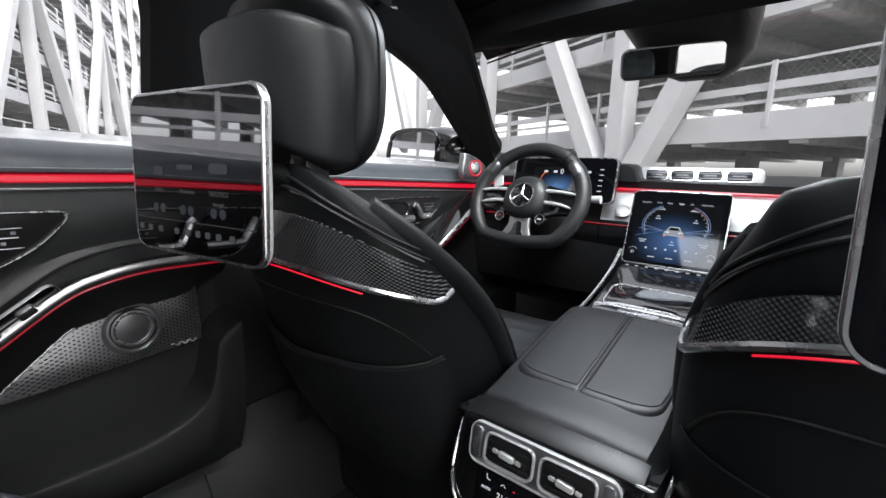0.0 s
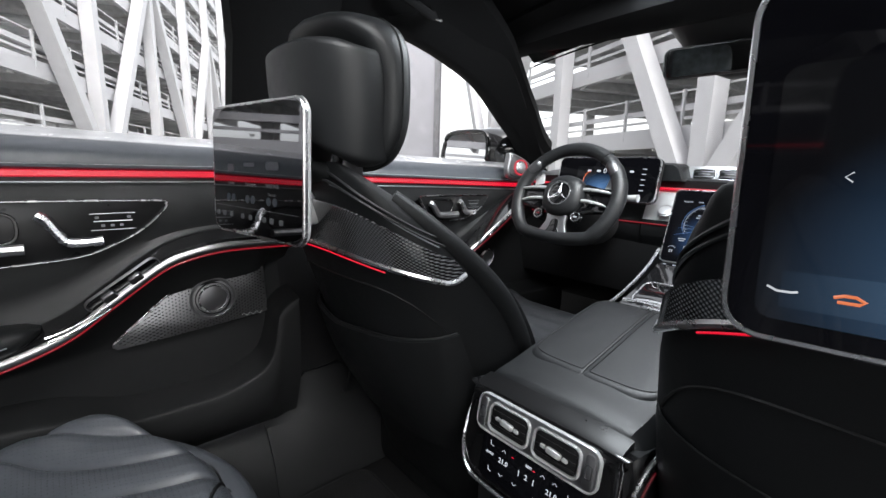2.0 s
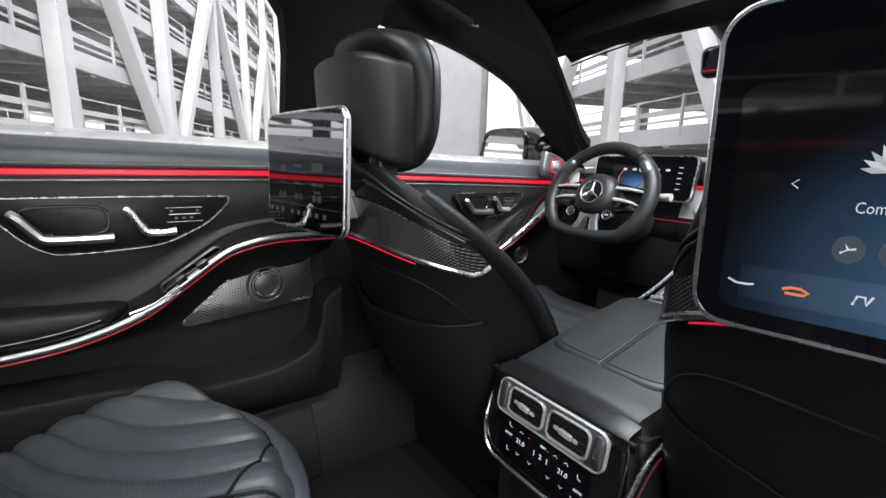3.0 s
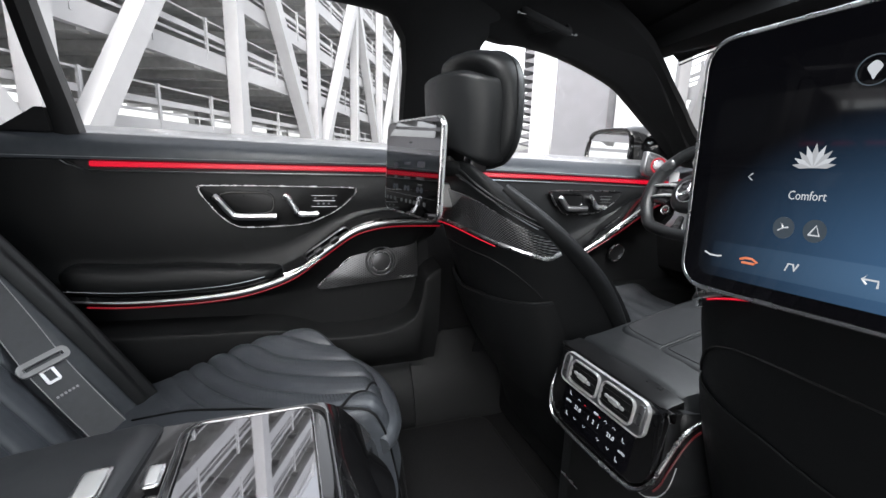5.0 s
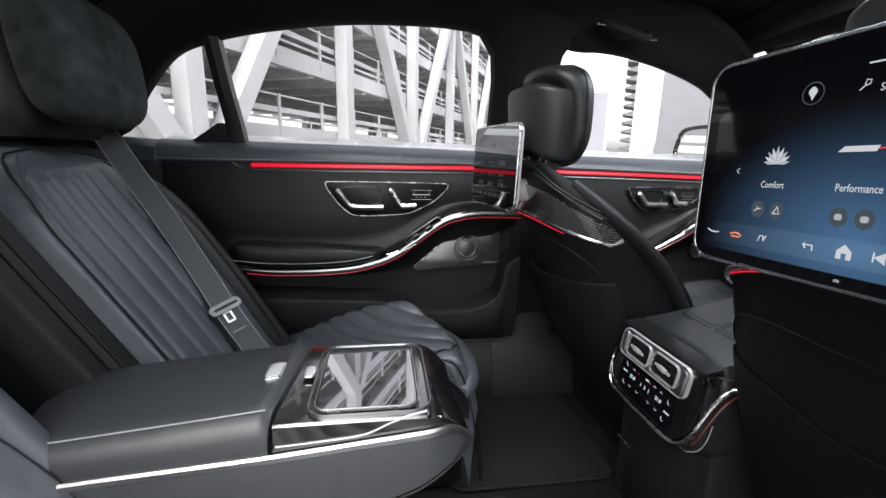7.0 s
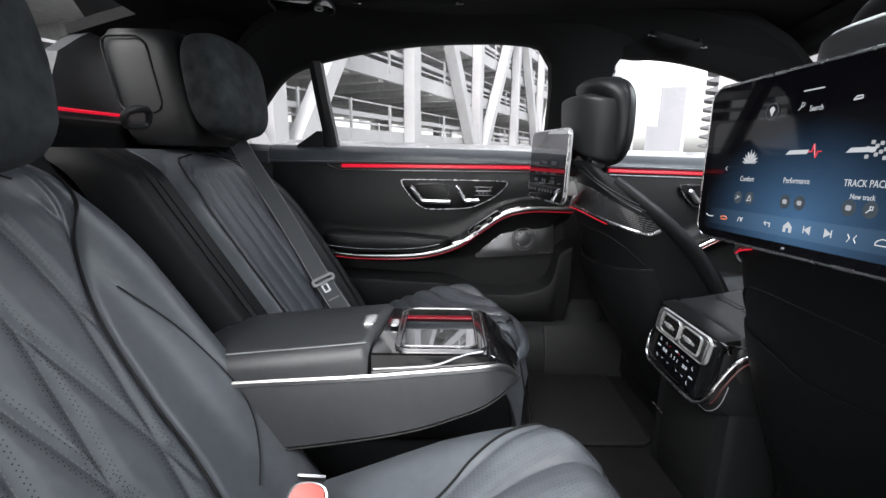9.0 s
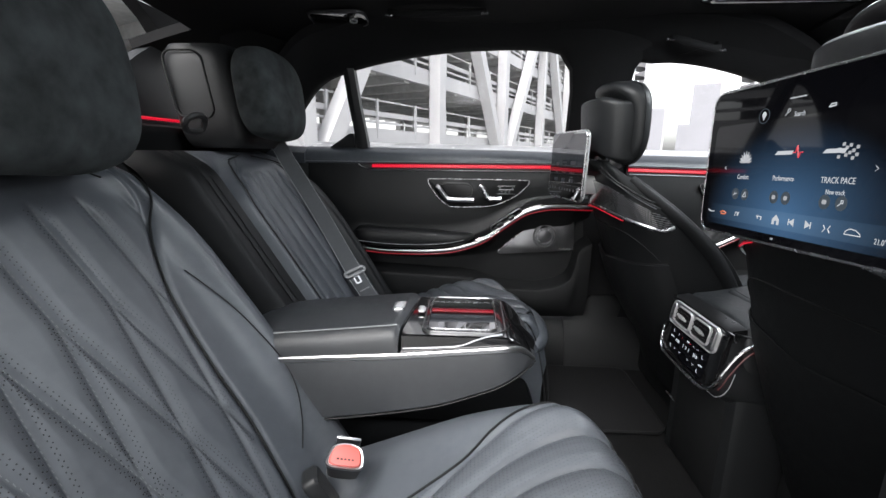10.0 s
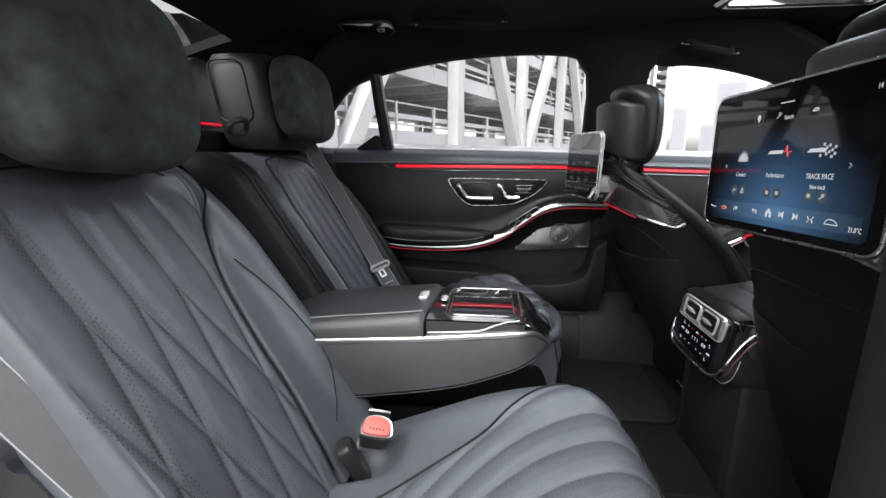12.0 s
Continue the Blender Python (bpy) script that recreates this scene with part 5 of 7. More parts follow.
for a in (0.26, 0.42):
    part("bolster_seam", tube([(-0.088 + 0.150 * a, -0.4645 - 0.63 * (b * 0.66 - 0.08), 0.02 + 0.66 * b) for b in [0.1 + 0.8 * i / 20 for i in range(21)]], 0.0016, 5), LEATHER_DULL, mid)
part("shell", box((-0.60, -1.0, 0.0), (0.64, -0.9, 0.62), 0.03), LEATHER_DULL, mid)


def pillow(cx, cy, cz, w, h, d, label, seed, lean_back):
    root = thing("head_pillow", (cx, cy, cz - h / 2), label, "pillow", "head pillows")
    rows = []
    n = 40
    for i in range(n + 1):
        th = math.pi * i / n
        c = -math.cos(th)
        s = max(0.02, math.sin(th)) ** 0.32
        ring = []
        for k in range(40):
            q = 2 * math.pi * k / 40
            x = cx + w / 2 * math.copysign(abs(c) ** 0.8, c)
            yy = d / 2 * s * math.copysign(abs(math.cos(q)) ** 0.7, math.cos(q))
            zz = h / 2 * s * math.copysign(abs(math.sin(q)) ** 0.7, math.sin(q))
            k_ = 1 + 0.035 * noise.noise(Vector((x * 9 + seed, yy * 9, zz * 9))) + 0.020 * noise.noise(Vector((x * 38 + seed, yy * 14, zz * 7))) * abs(c) - 0.04 * math.exp(-((abs(c) - 0.93) / 0.05) ** 2) * abs(math.sin(q * 5))
            tilt = lean_back * zz
            ring.append((x, cy + yy * k_ + tilt, cz + zz * k_))
        rows.append(ring)
    part("cushion", loft(rows), SUEDE_PILLOW, root, "soft dark grey microfibre")
    return root


pillow(-0.385, -0.769, 0.848, 0.30, 0.270, 0.128, "soft dark microfibre pillow hanging on the rear head restraint", 1, -0.10)
pillow(0.41, -0.785, 0.800, 0.32, 0.32, 0.19, "plump dark microfibre pillow at the rear seat beside the open door", 5, -0.10)

# ---- folding centre armrest ----
AX = 0.075
arm = thing("folding_armrest", (AX, -0.35, 0.10), "folded-down leather centre armrest with a glossy black tray", "armrest")
ARM_TOP = [(-0.72, 0.238), (-0.51, 0.256), (-0.29, 0.272), (-0.117, 0.289), (-0.045, 0.295), (-0.02, 0.285), (0.005, 0.258)]
ARM_LOW = [(-0.72, 0.078), (-0.45, 0.112), (-0.215, 0.152), (-0.09, 0.196), (-0.04, 0.222), (0.005, 0.249)]
rows = []
for i in range(41):
    y = -0.72 + 0.725 * i / 40
    top, low = lerp(ARM_TOP, y), lerp(ARM_LOW, y)
    w = 0.123 - 0.035 * max(0, (y + 0.08) / 0.085) ** 2
    c = min(0.010, (top - low) * 0.4)
    rows.append([(AX + x, y, z) for x, z in ((-w + c, low), (w - c, low), (w, low + c), (w, top - c), (w - 0.004, top), (-w + 0.004, top), (-w, top - c), (-w, low + c))])
part("body", loft(rows), LEATHER_ARM, arm, "black leather body")
part("body_piping", tube([(AX + 0.1215 - 0.035 * max(0, (y + 0.08) / 0.085) ** 2, y, lerp(ARM_LOW, y) + 0.004) for y in [-0.6 + 0.6 * i / 30 for i in range(31)]], 0.0022, 6), LEATHER_DULL, arm)
# padded lid, its front edge slanting back towards the near side
rows = []
n = 36
for i in range(n + 1):
    t = i / n
    y = -0.625 + 0.355 * t
    e = (1 - (1 - min(1, t / 0.25)) ** 2.4) ** 0.6
    hw = 0.045 + 0.075 * e
    top = 0.300 + 0.037 * t - 0.012 * max(0, (t - 0.95) / 0.05) ** 2
    low = lerp(ARM_TOP, y) - 0.004
    sec = [(-hw, low), (-hw, top - 0.022), (-hw + 0.006, top - 0.008), (-hw + 0.02, top - 0.001), (0, top + 0.002), (hw - 0.032, top - 0.001), (hw - 0.022, top - 0.004), (hw - 0.008, top - 0.016), (hw, top - 0.032), (hw, low)]
    rows.append([(AX + x, y - 0.012 * t ** 6 * (x / 0.12), z) for x, z in sec])
lid = part("lid", loft(rows), LEATHER_ARM, arm, "padded leather lid")
st = bmesh.new()
for i in range(86):
    t = 0.06 + 0.92 * i / 86
    e = (1 - (1 - min(1, t / 0.25)) ** 2.4) ** 0.6
    hw = 0.045 + 0.075 * e
    y, top = -0.625 + 0.355 * t, 0.300 + 0.037 * t
    tube([(AX + hw - 0.0195, y - 0.010 * t ** 6, top - 0.0052), (AX + hw - 0.0195, y + 0.0026 - 0.010 * t ** 6, top - 0.0050)], 0.0014, 4, bm=st)
tagged(part("lid_stitches", st, THREAD, lid, "row of pale grey stitches"), kind="stuff")
m = axes((AX + 0.004, -0.295, 0.3365), (1, 0, 0), (0, 1, 0.10))
part("lid_button", plate(rounded(0.05, 0.028, 0.006), 0.006, m @ pose(0, 0, 0.003), 0.0015), CHROME, lid, "bright metal release button")
part("button_inset", plate(rounded(0.042, 0.021, 0.004), 0.003, m @ pose(0, 0, 0.0042), 0.001), SILVER, lid)
# tray end: glossy housing, mirror lid in a chrome rim
rows = []
for i in range(25):
    t = i / 24
    y = -0.275 + 0.272 * t
    d = max(0, (y + 0.075) / 0.075)
    hw = 0.117 - 0.03 * d ** 2
    top = 0.318 - 0.055 * d ** 2.2
    low = lerp(ARM_TOP, y) - 0.02
    rows.append([(AX - hw, y, low), (AX - hw, y, top - 0.004), (AX - hw + 0.003, y, top + 0.001), (AX, y, top + 0.001), (AX + hw - 0.003, y, top - 0.001), (AX + hw, y, top - 0.004), (AX + hw + 0.002, y, low)])
part("tray_housing", loft(rows), PIANO, arm, "glossy black tray housing")
m = axes((AX + 0.002, -0.152, 0.3235), (1, 0, -0.006), (0, 1, 0))
part("tray_lid", plate(rounded(0.190, 0.140, 0.014), 0.006, m @ pose(0, 0, 0.002)), MIRROR_BLACK, arm, "mirror-like black lid", smooth=False)
part("tray_rim", frame_ring(rounded(0.197, 0.147, 0.017), 0.0017, 0.006, m @ pose(0, 0, 0.0034)), CHROME, arm, "thin chrome rim")
part("outer_rim", frame_ring(rounded(0.216, 0.176, 0.03), 0.0020, 0.008, m @ pose(0, 0.004, 0.0005)), SATIN, arm, "outer chrome rim")
part("tray_key", plate(rounded(0.036, 0.018, 0.005), 0.004, m @ pose(-0.012, -0.094, 0.004), 0.0015), CHROME, arm, "chrome tray key")
part("key_inset", plate(rounded(0.029, 0.012, 0.003), 0.002, m @ pose(-0.012, -0.094, 0.0048), 0.0006), SILVER, arm)
part("sweep_line", tube(smooth_path([(AX + 0.1185, -0.272, 0.287), (AX + 0.1185, -0.21, 0.291), (AX + 0.1185, -0.155, 0.297), (AX + 0.116, -0.115, 0.312), (AX + 0.108, -0.069, 0.319)], 8), 0.0022, 8), SATIN, arm, "chrome line sweeping up to the tray")
for sg in (-1, 1):
    rows = []
    for i in range(61):
        y = -0.62 + 0.622 * i / 60
        w = 0.1228 - 0.035 * max(0, (y + 0.08) / 0.085) ** 2
        z = lerp(ARM_TOP, y) - 0.001
        h = 0.0065 - 0.003 * max(0.0, (y + 0.04) / 0.042) ** 2
        rows.append([(AX + sg * (w - 0.003), y, z + h * 0.8), (AX + sg * (w + 0.0015), y, z + h), (AX + sg * (w + 0.0042), y, z + h * 0.5), (AX + sg * (w + 0.0042), y, z - h * 0.6), (AX + sg * (w + 0.0015), y, z - h), (AX + sg * (w - 0.003), y, z - h)])
    part("side_trim", loft(rows), SATIN, arm, "broad satin chrome side trim")
part("nose_cover", loft([[(AX + x * k, -0.075 + 0.088 * t - 0.03 * (x / 0.1) ** 2 * t, 0.311 - 0.052 * t ** 1.6 + 0.004 * (1 - (x / 0.1) ** 2)) for x in [-0.100 + 0.2 * j / 12 for j in range(13)]] + [(AX + x * k, -0.075 + 0.088 * t - 0.03 * (x / 0.1) ** 2 * t, 0.290 - 0.045 * t) for x in [0.100 - 0.2 * j / 12 for j in range(13)]] for t, k in ((0, 1.0), (0.25, 1.0), (0.5, 0.97), (0.75, 0.92), (1.0, 0.84))]), PIANO, arm, "glossy black sloping nose")

# ---- seat belts and buckles ----
def belt(pts, width, label, group, normal):
    root = thing("seat_belt", pts[0], label, "seat belt", group)
    path = smooth_path(pts, 8)
    bm = bmesh.new()
    rings = []
    for i, p in enumerate(path):
        d = (path[min(i + 1, len(path) - 1)] - path[max(i - 1, 0)]).normalized()
        s = d.cross(Vector(normal)).normalized() * width / 2
        nn = s.cross(d).normalized() * 0.0008
        rings.append([p - s - nn, p + s - nn, p + s + nn, p - s + nn])
    loft(rings, True, True, bm)
    part("webbing", bm, BELT, root, "woven grey webbing")
    for k in (0, 1):
        part("woven_edge", tube([(r[k] + r[3 - k]) / 2 for r in rings], 0.0013, 5), BELT_EDGE, root, "pale woven edge")
    return root, path


TONGUE = material("grey_plastic", (0.17, 0.17, 0.175), 0.4, vary=0.1)
lbelt, lpath = belt([(-0.50, -0.90, 0.79), (-0.485, -0.815, 0.715), (-0.472, -0.765, 0.640), (-0.448, -0.668, 0.490), (-0.408, -0.575, 0.350), (-0.375, -0.525, 0.283), (-0.355, -0.476, 0.215), (-0.335, -0.425, 0.15)], 0.054, "grey seat belt with a chrome tongue hanging over the rear seat", "rear seat belts", (0.6, 0.4, 0.45))
k = min(range(len(lpath)), key=lambda i: (lpath[i] - Vector((-0.375, -0.525, 0.283))).length)
down = (lpath[k + 2] - lpath[k - 2]).normalized()
across = down.cross(Vector((0.6, 0.4, 0.45))).normalized()
face = across.cross(down).normalized()
if face.x < 0:
    across, face = -across, -face
tm = axes(lpath[k] + face * 0.004, across, -down)
part("tongue", frame_ring(rounded(0.078, 0.026, 0.011), 0.009, 0.010, tm @ pose(0, 0, 0.005)), TONGUE, lbelt, "grey plastic tongue grip")
part("tongue_plate", frame_ring(rounded(0.022, 0.030, 0.004), 0.005, 0.003, tm @ pose(0.004, -0.026, 0.004)), SATIN, lbelt, "chrome latch plate")
for k in range(6):
    part("belt_label", plate(rounded(0.004, 0.0045, 0.0008, 1), 0.0006, tm @ pose(-0.014 + 0.0062 * k, -0.068, -0.001)), BELT_EDGE, lbelt)
rbelt, rpath = belt([(0.69, -0.98, 0.72), (0.695, -0.84, 0.56), (0.689, -0.705, 0.405), (0.675, -0.595, 0.255), (0.665, -0.47, 0.10)], 0.050, "grey seat belt beside the open door", "rear seat belts", (0.8, 0.45, 0.4))


def buckle(at, turn, label):
    root = thing("belt_buckle", at, label, "buckle")
    m = Matrix.Translation(at) @ turn
    ol = [(p.x, p.y) for p in smooth_path([(-0.029, -0.020, 0), (0.0, -0.023, 0), (0.029, -0.020, 0), (0.031, -0.004, 0), (0.023, 0.013, 0), (0.0, 0.019, 0), (-0.023, 0.013, 0), (-0.031, -0.004, 0)], 4, True)]
    housing = part("housing", loft([[m @ Vector((x * k, y * k, z)) for x, y in ol] for k, z in ((0.90, -0.10), (0.95, -0.05), (0.98, -0.012), (1.0, -0.002))]), PLASTIC, root, "black plastic housing")
    part("rim", loft([[m @ Vector((x * k, y * k, z)) for x, y in ol] for k, z in ((1.0, -0.009), (1.04, -0.004), (1.04, 0.002), (0.99, 0.006), (0.90, 0.005))]), SATIN, housing, "broad satin chrome rim")
    part("release_button", loft([[m @ Vector((x * k, y * k, z)) for x, y in ol] for k, z in ((0.88, 0.002), (0.88, 0.0065), (0.80, 0.0095), (0.45, 0.0105), (0.05, 0.0105))]), RED_BUTTON, housing, "red release button")
    for k in range(5):
        part("button_mark", plate(rounded(0.0042, 0.0026, 0.0006, 1), 0.0006, m @ pose(-0.013 + 0.0065 * k, -0.009, 0.0112)), HOLE, housing)
    bm = box((-0.022, 0.024, -0.03), (0.022, 0.029, 0.010), 0.002)
    bm.transform(m)
    part("latch_bar", bm, SATIN, housing, "thin metal latch plate")
    return root


buckle((0.345, -0.352, 0.150), axes((0, 0, 0), (-0.15, 0.95, -0.20), (-0.75, 0.0, 0.60)), "black belt buckle with a red release button beside the armrest")

# black strap with a small badge at the foot of the backrest
strap = thing("seat_strap", (0.30, -0.47, 0.05), "black strap with a pale badge at the backrest foot", "strap")
m = axes((0.318, -0.425, 0.030), (0.9, 0.35, 0), (0, -0.45, 0.9))
part("band", plate(rounded(0.050, 0.11, 0.012), 0.03, m, 0.006), LEATHER, strap)
part("badge", frame_ring(rounded(0.011, 0.015, 0.003), 0.002, 0.002, m @ pose(0, -0.005, 0.0015)), THREAD, strap, "small pale badge as a plain shape")

# dark side cover of the seat at the open door
root = thing("seat_side_cover", (0.68, -0.7, FLOOR_Z), "black plastic side cover of the rear seat", "trim")
prof = [(-0.98, 0.60), (-0.84, 0.49), (-0.70, 0.335), (-0.56, 0.175), (-0.42, 0.05), (-0.30, -0.02), (-0.30, FLOOR_Z), (-0.98, FLOOR_Z)]
part("cover", loft([[(x, y, z) for y, z in prof] for x in (0.655, 0.682)]), PLASTIC, root)
# loop that guides the middle belt
root = thing("belt_guide", (-0.09, -0.86, 0.735), "black belt guide loop at the rear head restraint", "belt guide")
part("loop", tube(smooth_path([(-0.13, -0.85, 0.735), (-0.12, -0.835, 0.762), (-0.085, -0.83, 0.768), (-0.055, -0.84, 0.755), (-0.06, -0.85, 0.735), (-0.09, -0.855, 0.728)], 5, True), 0.008, 8, closed=True), PLASTIC, root)

# ---- centre console ----
con = thing("centre_console", (0, 0.6, FLOOR_Z), "black leather centre console with padded lids and rear vents", "console")
rows = []
for y, hw, top in ((0.438, 0.128, 0.270), (0.440, 0.134, 0.312), (0.446, 0.137, 0.322), (0.458, 0.1385, 0.328), (0.49, 0.140, 0.331), (0.52, 0.141, 0.336), (0.60, 0.142, 0.352), (0.70, 0.142, 0.373), (0.77, 0.140, 0.385), (0.80, 0.138, 0.383), (0.82, 0.135, 0.37)):
    low = FLOOR_Z if y > 0.43 else FLOOR_Z + 0.14
    sec = [(-hw, low), (-hw, top - 0.05), (-hw + 0.006, top - 0.022), (-hw + 0.022, top - 0.003), (-0.05, top + 0.002), (0.0, top + 0.002), (0.05, top + 0.002), (hw - 0.022, top - 0.003), (hw - 0.006, top - 0.022), (hw, top - 0.05), (hw, low)]
    rows.append([(x, y, z) for x, z in sec])
part("body", loft(rows), LEATHER, con, "black leather body")
for sg in (-1, 1):
    ol = smooth_path([(0.0006, 0.003, 0), (0.0006, 0.02, 0), (0.0006, 0.14, 0), (0.0006, 0.255, 0), (0.0006, 0.272, 0), (0.012, 0.2755, 0), (0.03, 0.276, 0), (0.08, 0.272, 0), (0.108, 0.260, 0), (0.114, 0.20, 0), (0.116, 0.10, 0), (0.114, 0.035, 0), (0.104, 0.012, 0), (0.08, 0.002, 0), (0.04, 0.0, 0), (0.012, 0.0, 0)], 4, True)
    top_z = lambda y: lerp([(0.52, 0.338), (0.60, 0.354), (0.70, 0.375), (0.77, 0.387), (0.82, 0.386)], 0.52 + y)

    def lid_point(s, t):
        """From the lid's middle (s = 0) to its outline (s = 1)."""
        p = ol[t % len(ol)]
        x, y = 0.056 + (p.x - 0.056) * s, 0.14 + (p.y - 0.14) * s
        return (sg * x, 0.52 + y, top_z(y) + 0.0024 - 0.0052 * max(0, (s - 0.94) / 0.06) ** 2 - 0.004 * max(0, (x - 0.09) / 0.03))
    bm = loft([[lid_point(s, t) for t in range(len(ol))] for s in (0.02, 0.3, 0.6, 0.85, 0.92, 0.96, 0.985, 1.0)], True, False)
    part("lid", bm, LEATHER, con, "padded leather lid")
    part("lid_stitch", tube([Vector(lid_point(0.90, t)) + Vector((0, 0, 0.0004)) for t in range(len(ol))], 0.0008, 4, closed=True), LEATHER_DULL, con)
part("lid_catch", box((-0.04, 0.806, 0.374), (0.04, 0.83, 0.388), 0.006), CHROME, con, "chrome lid catch")
for sg in (-1, 1):
    part("side_seam", tube([(sg * 0.1405, 0.45 + 0.34 * i / 20, 0.272 + 0.055 * i / 20) for i in range(21)], 0.0015, 4), LEATHER_DULL, con)

# rear face: glossy panel with vents and climate keys, leaning back towards its foot
FM = axes((0, 0.408, 0.285), (1, 0, 0), (0, 0.18, 1))     # x right, y up the face, z towards the rear seats
shape = smooth_path([(-0.125, 0.022, 0), (-0.118, 0.030, 0), (0.118, 0.030, 0), (0.125, 0.022, 0), (0.129, -0.045, 0), (0.124, -0.084, 0), (0.106, -0.106, 0), (0.075, -0.113, 0), (-0.075, -0.113, 0), (-0.106, -0.106, 0), (-0.124, -0.084, 0), (-0.129, -0.045, 0)], 4, True)
o2 = [(p.x, p.y) for p in shape][::-1]
part("rear_panel", plate(o2, 0.03, FM @ pose(0, 0, 0.004), 0.006), PIANO, con, "glossy piano black rear panel")
foot_line = [(-0.145, 0.70, 0.335), (-0.146, 0.55, 0.314), (-0.145, 0.47, 0.300), (-0.142, 0.432, 0.282), (-0.136, 0.404, 0.232), (-0.131, 0.394, 0.203), (-0.113, 0.385, 0.178), (-0.075, 0.382, 0.169)]
foot_line = foot_line[3:] + [(-x, y, z) for x, y, z in foot_line[::-1]]
part("panel_trim", tube(smooth_path(foot_line, 6), 0.0035, 8), CHROME, con, "chrome trim sweeping round the panel")
# glowing tube added where red light is only reflected beside the trim
part("panel_reflection", tube([(p.x * 1.02 + 0.002, p.y + 0.008, p.z - 0.008) for p in smooth_path(foot_line, 6)[40:58]], 0.0016, 6), RED_FAINT, con, "faint glowing line in place of a red reflection")
# leather shroud below the panel
rows = []
for s, zz in ((1.05, -0.006), (1.12, -0.02), (1.17, -0.05), (1.17, -0.12)):
    rows.append([FM @ Vector((p.x * (1 + (s - 1) * max(0, min(1, -p.y / 0.09))), p.y * s if p.y < 0 else p.y, zz)) for p in shape])
part("shroud", loft(rows, True, False), LEATHER, con, "stitched leather shroud")
part("foot", box((-0.115, 0.43, FLOOR_Z), (0.115, 0.80, 0.16), 0.03), LEATHER_DULL, con, "black console foot")
# ledge above the vents
part("top_ledge", loft([[(x, y, z - 0.003 * (abs(x) / 0.124) ** 8) for y, z in ((0.412, 0.29), (0.407, 0.306), (0.410, 0.315), (0.420, 0.320), (0.445, 0.324), (0.450, 0.29))] for x in [-0.123 + 0.246 * i / 24 for i in range(25)]]), RECESS, con, "satin black ledge over the vents")

vent = thing("rear_vent", (0, 0.40, 0.26), "chrome framed pair of rear air vents in the console", "air vent")
VM = FM @ pose(0, 0.0, 0.006)
part("surround", plate(rounded(0.207, 0.056, 0.014), 0.008, VM @ pose(0, -0.005, 0.003), 0.003), SATIN, vent, "satin silver surround")
part("surround_rim", frame_ring(rounded(0.209, 0.060, 0.016), 0.0026, 0.007, VM @ pose(0, -0.005, 0.005)), SILVER, vent, "bright rim")
for sg in (-1, 1):
    o = VM @ pose(sg * 0.041, -0.005, 0.005)
    part("frame", frame_ring(rounded(0.076, 0.046, 0.012), 0.0030, 0.008, o @ pose(0, 0, 0.003)), SILVER, vent, "chrome vent frame")
    part("duct", plate(rounded(0.066, 0.036, 0.007), 0.003, o @ pose(0, 0, 0.0009), 0.0005), RECESS, vent, "black vent duct")
    for k in (-1, 0, 1):
        part("slat", plate(rounded(0.064, 0.003, 0.0012), 0.006, o @ pose(0, k * 0.011, 0.004, -20), 0.001), RECESS, vent, "thin black slat")
    part("vent_tab", plate(rounded(0.024, 0.0085, 0.003), 0.007, o @ pose(0, 0, 0.008, 0, 0, -5), 0.002), SILVER, vent, "bright vent tab")
    for tip in (-1, 1):
        part("tab_end", plate(rounded(0.009, 0.0055, 0.002), 0.005, o @ pose(tip * 0.0175, -tip * 0.0015, 0.0065, 0, 0, -5), 0.0015), SILVER, vent)
    part("thumb_wheel", plate(rounded(0.015, 0.046, 0.006), 0.007, VM @ pose(sg * 0.0915, -0.005, 0.0072), 0.002), SATIN, vent, "satin silver side wheel")
    part("wheel_mark", frame_ring(rounded(0.0095, 0.019, 0.003), 0.0012, 0.002, VM @ pose(sg * 0.0915, -0.005, 0.0082)), GRILLE, vent, "fine key outline")

clim = thing("climate_keys", (0, 0.39, 0.2), "touch climate panel with white temperature digits", "control panel")
CM = FM @ pose(0, -0.071, 0.0052)
part("key_field", plate(rounded(0.176, 0.074, 0.014), 0.002, CM, 0.0006), SCREEN, clim, "black touch field")
for x in (-0.043, 0.043):
    words("digits", "21.0", 0.0105, CM @ pose(x, 0.004, 0.0006), WHITE_GLOW, clim)
    part("red_key", plate(rounded(0.004, 0.0014, 0.0005, 1), 0.0004, CM @ pose(x * 0.45 - 0.008, 0.020, 0.0008)), RED_GLOW, clim)
words("digits", "2", 0.0105, CM @ pose(0.0, 0.004, 0.0006), WHITE_GLOW, clim)
for x in (-0.013, 0.013):
    part("fan_bar", plate(rounded(0.0012, 0.009, 0.0004, 1), 0.0004, CM @ pose(x, 0.004, 0.0008)), WHITE_GLOW, clim)
for x, y in ((-0.070, 0.006), (0.072, -0.006)):
    words("key_word", "AUTO", 0.0054, CM @ pose(x, y, 0.0006), WHITE_GLOW, clim)
words("key_word", "REST", 0.0052, CM @ pose(0.002, 0.021, 0.0006), WHITE_GLOW, clim)
for x, y, r in ((-0.044, 0.021, 180), (0.026, 0.021, 180), (0.046, 0.021, 180), (-0.044, -0.017, 0), (-0.018, -0.017, 0), (0.020, -0.017, 0), (0.044, -0.017, 0)):
    part("arrow", tube([CM @ pose(x, y, 0.0006, 0, 0, r) @ Vector(p) for p in ((-0.0036, 0.0018, 0), (0, -0.0018, 0), (0.0036, 0.0018, 0))], 0.0004, 4), WHITE_GLOW, clim)
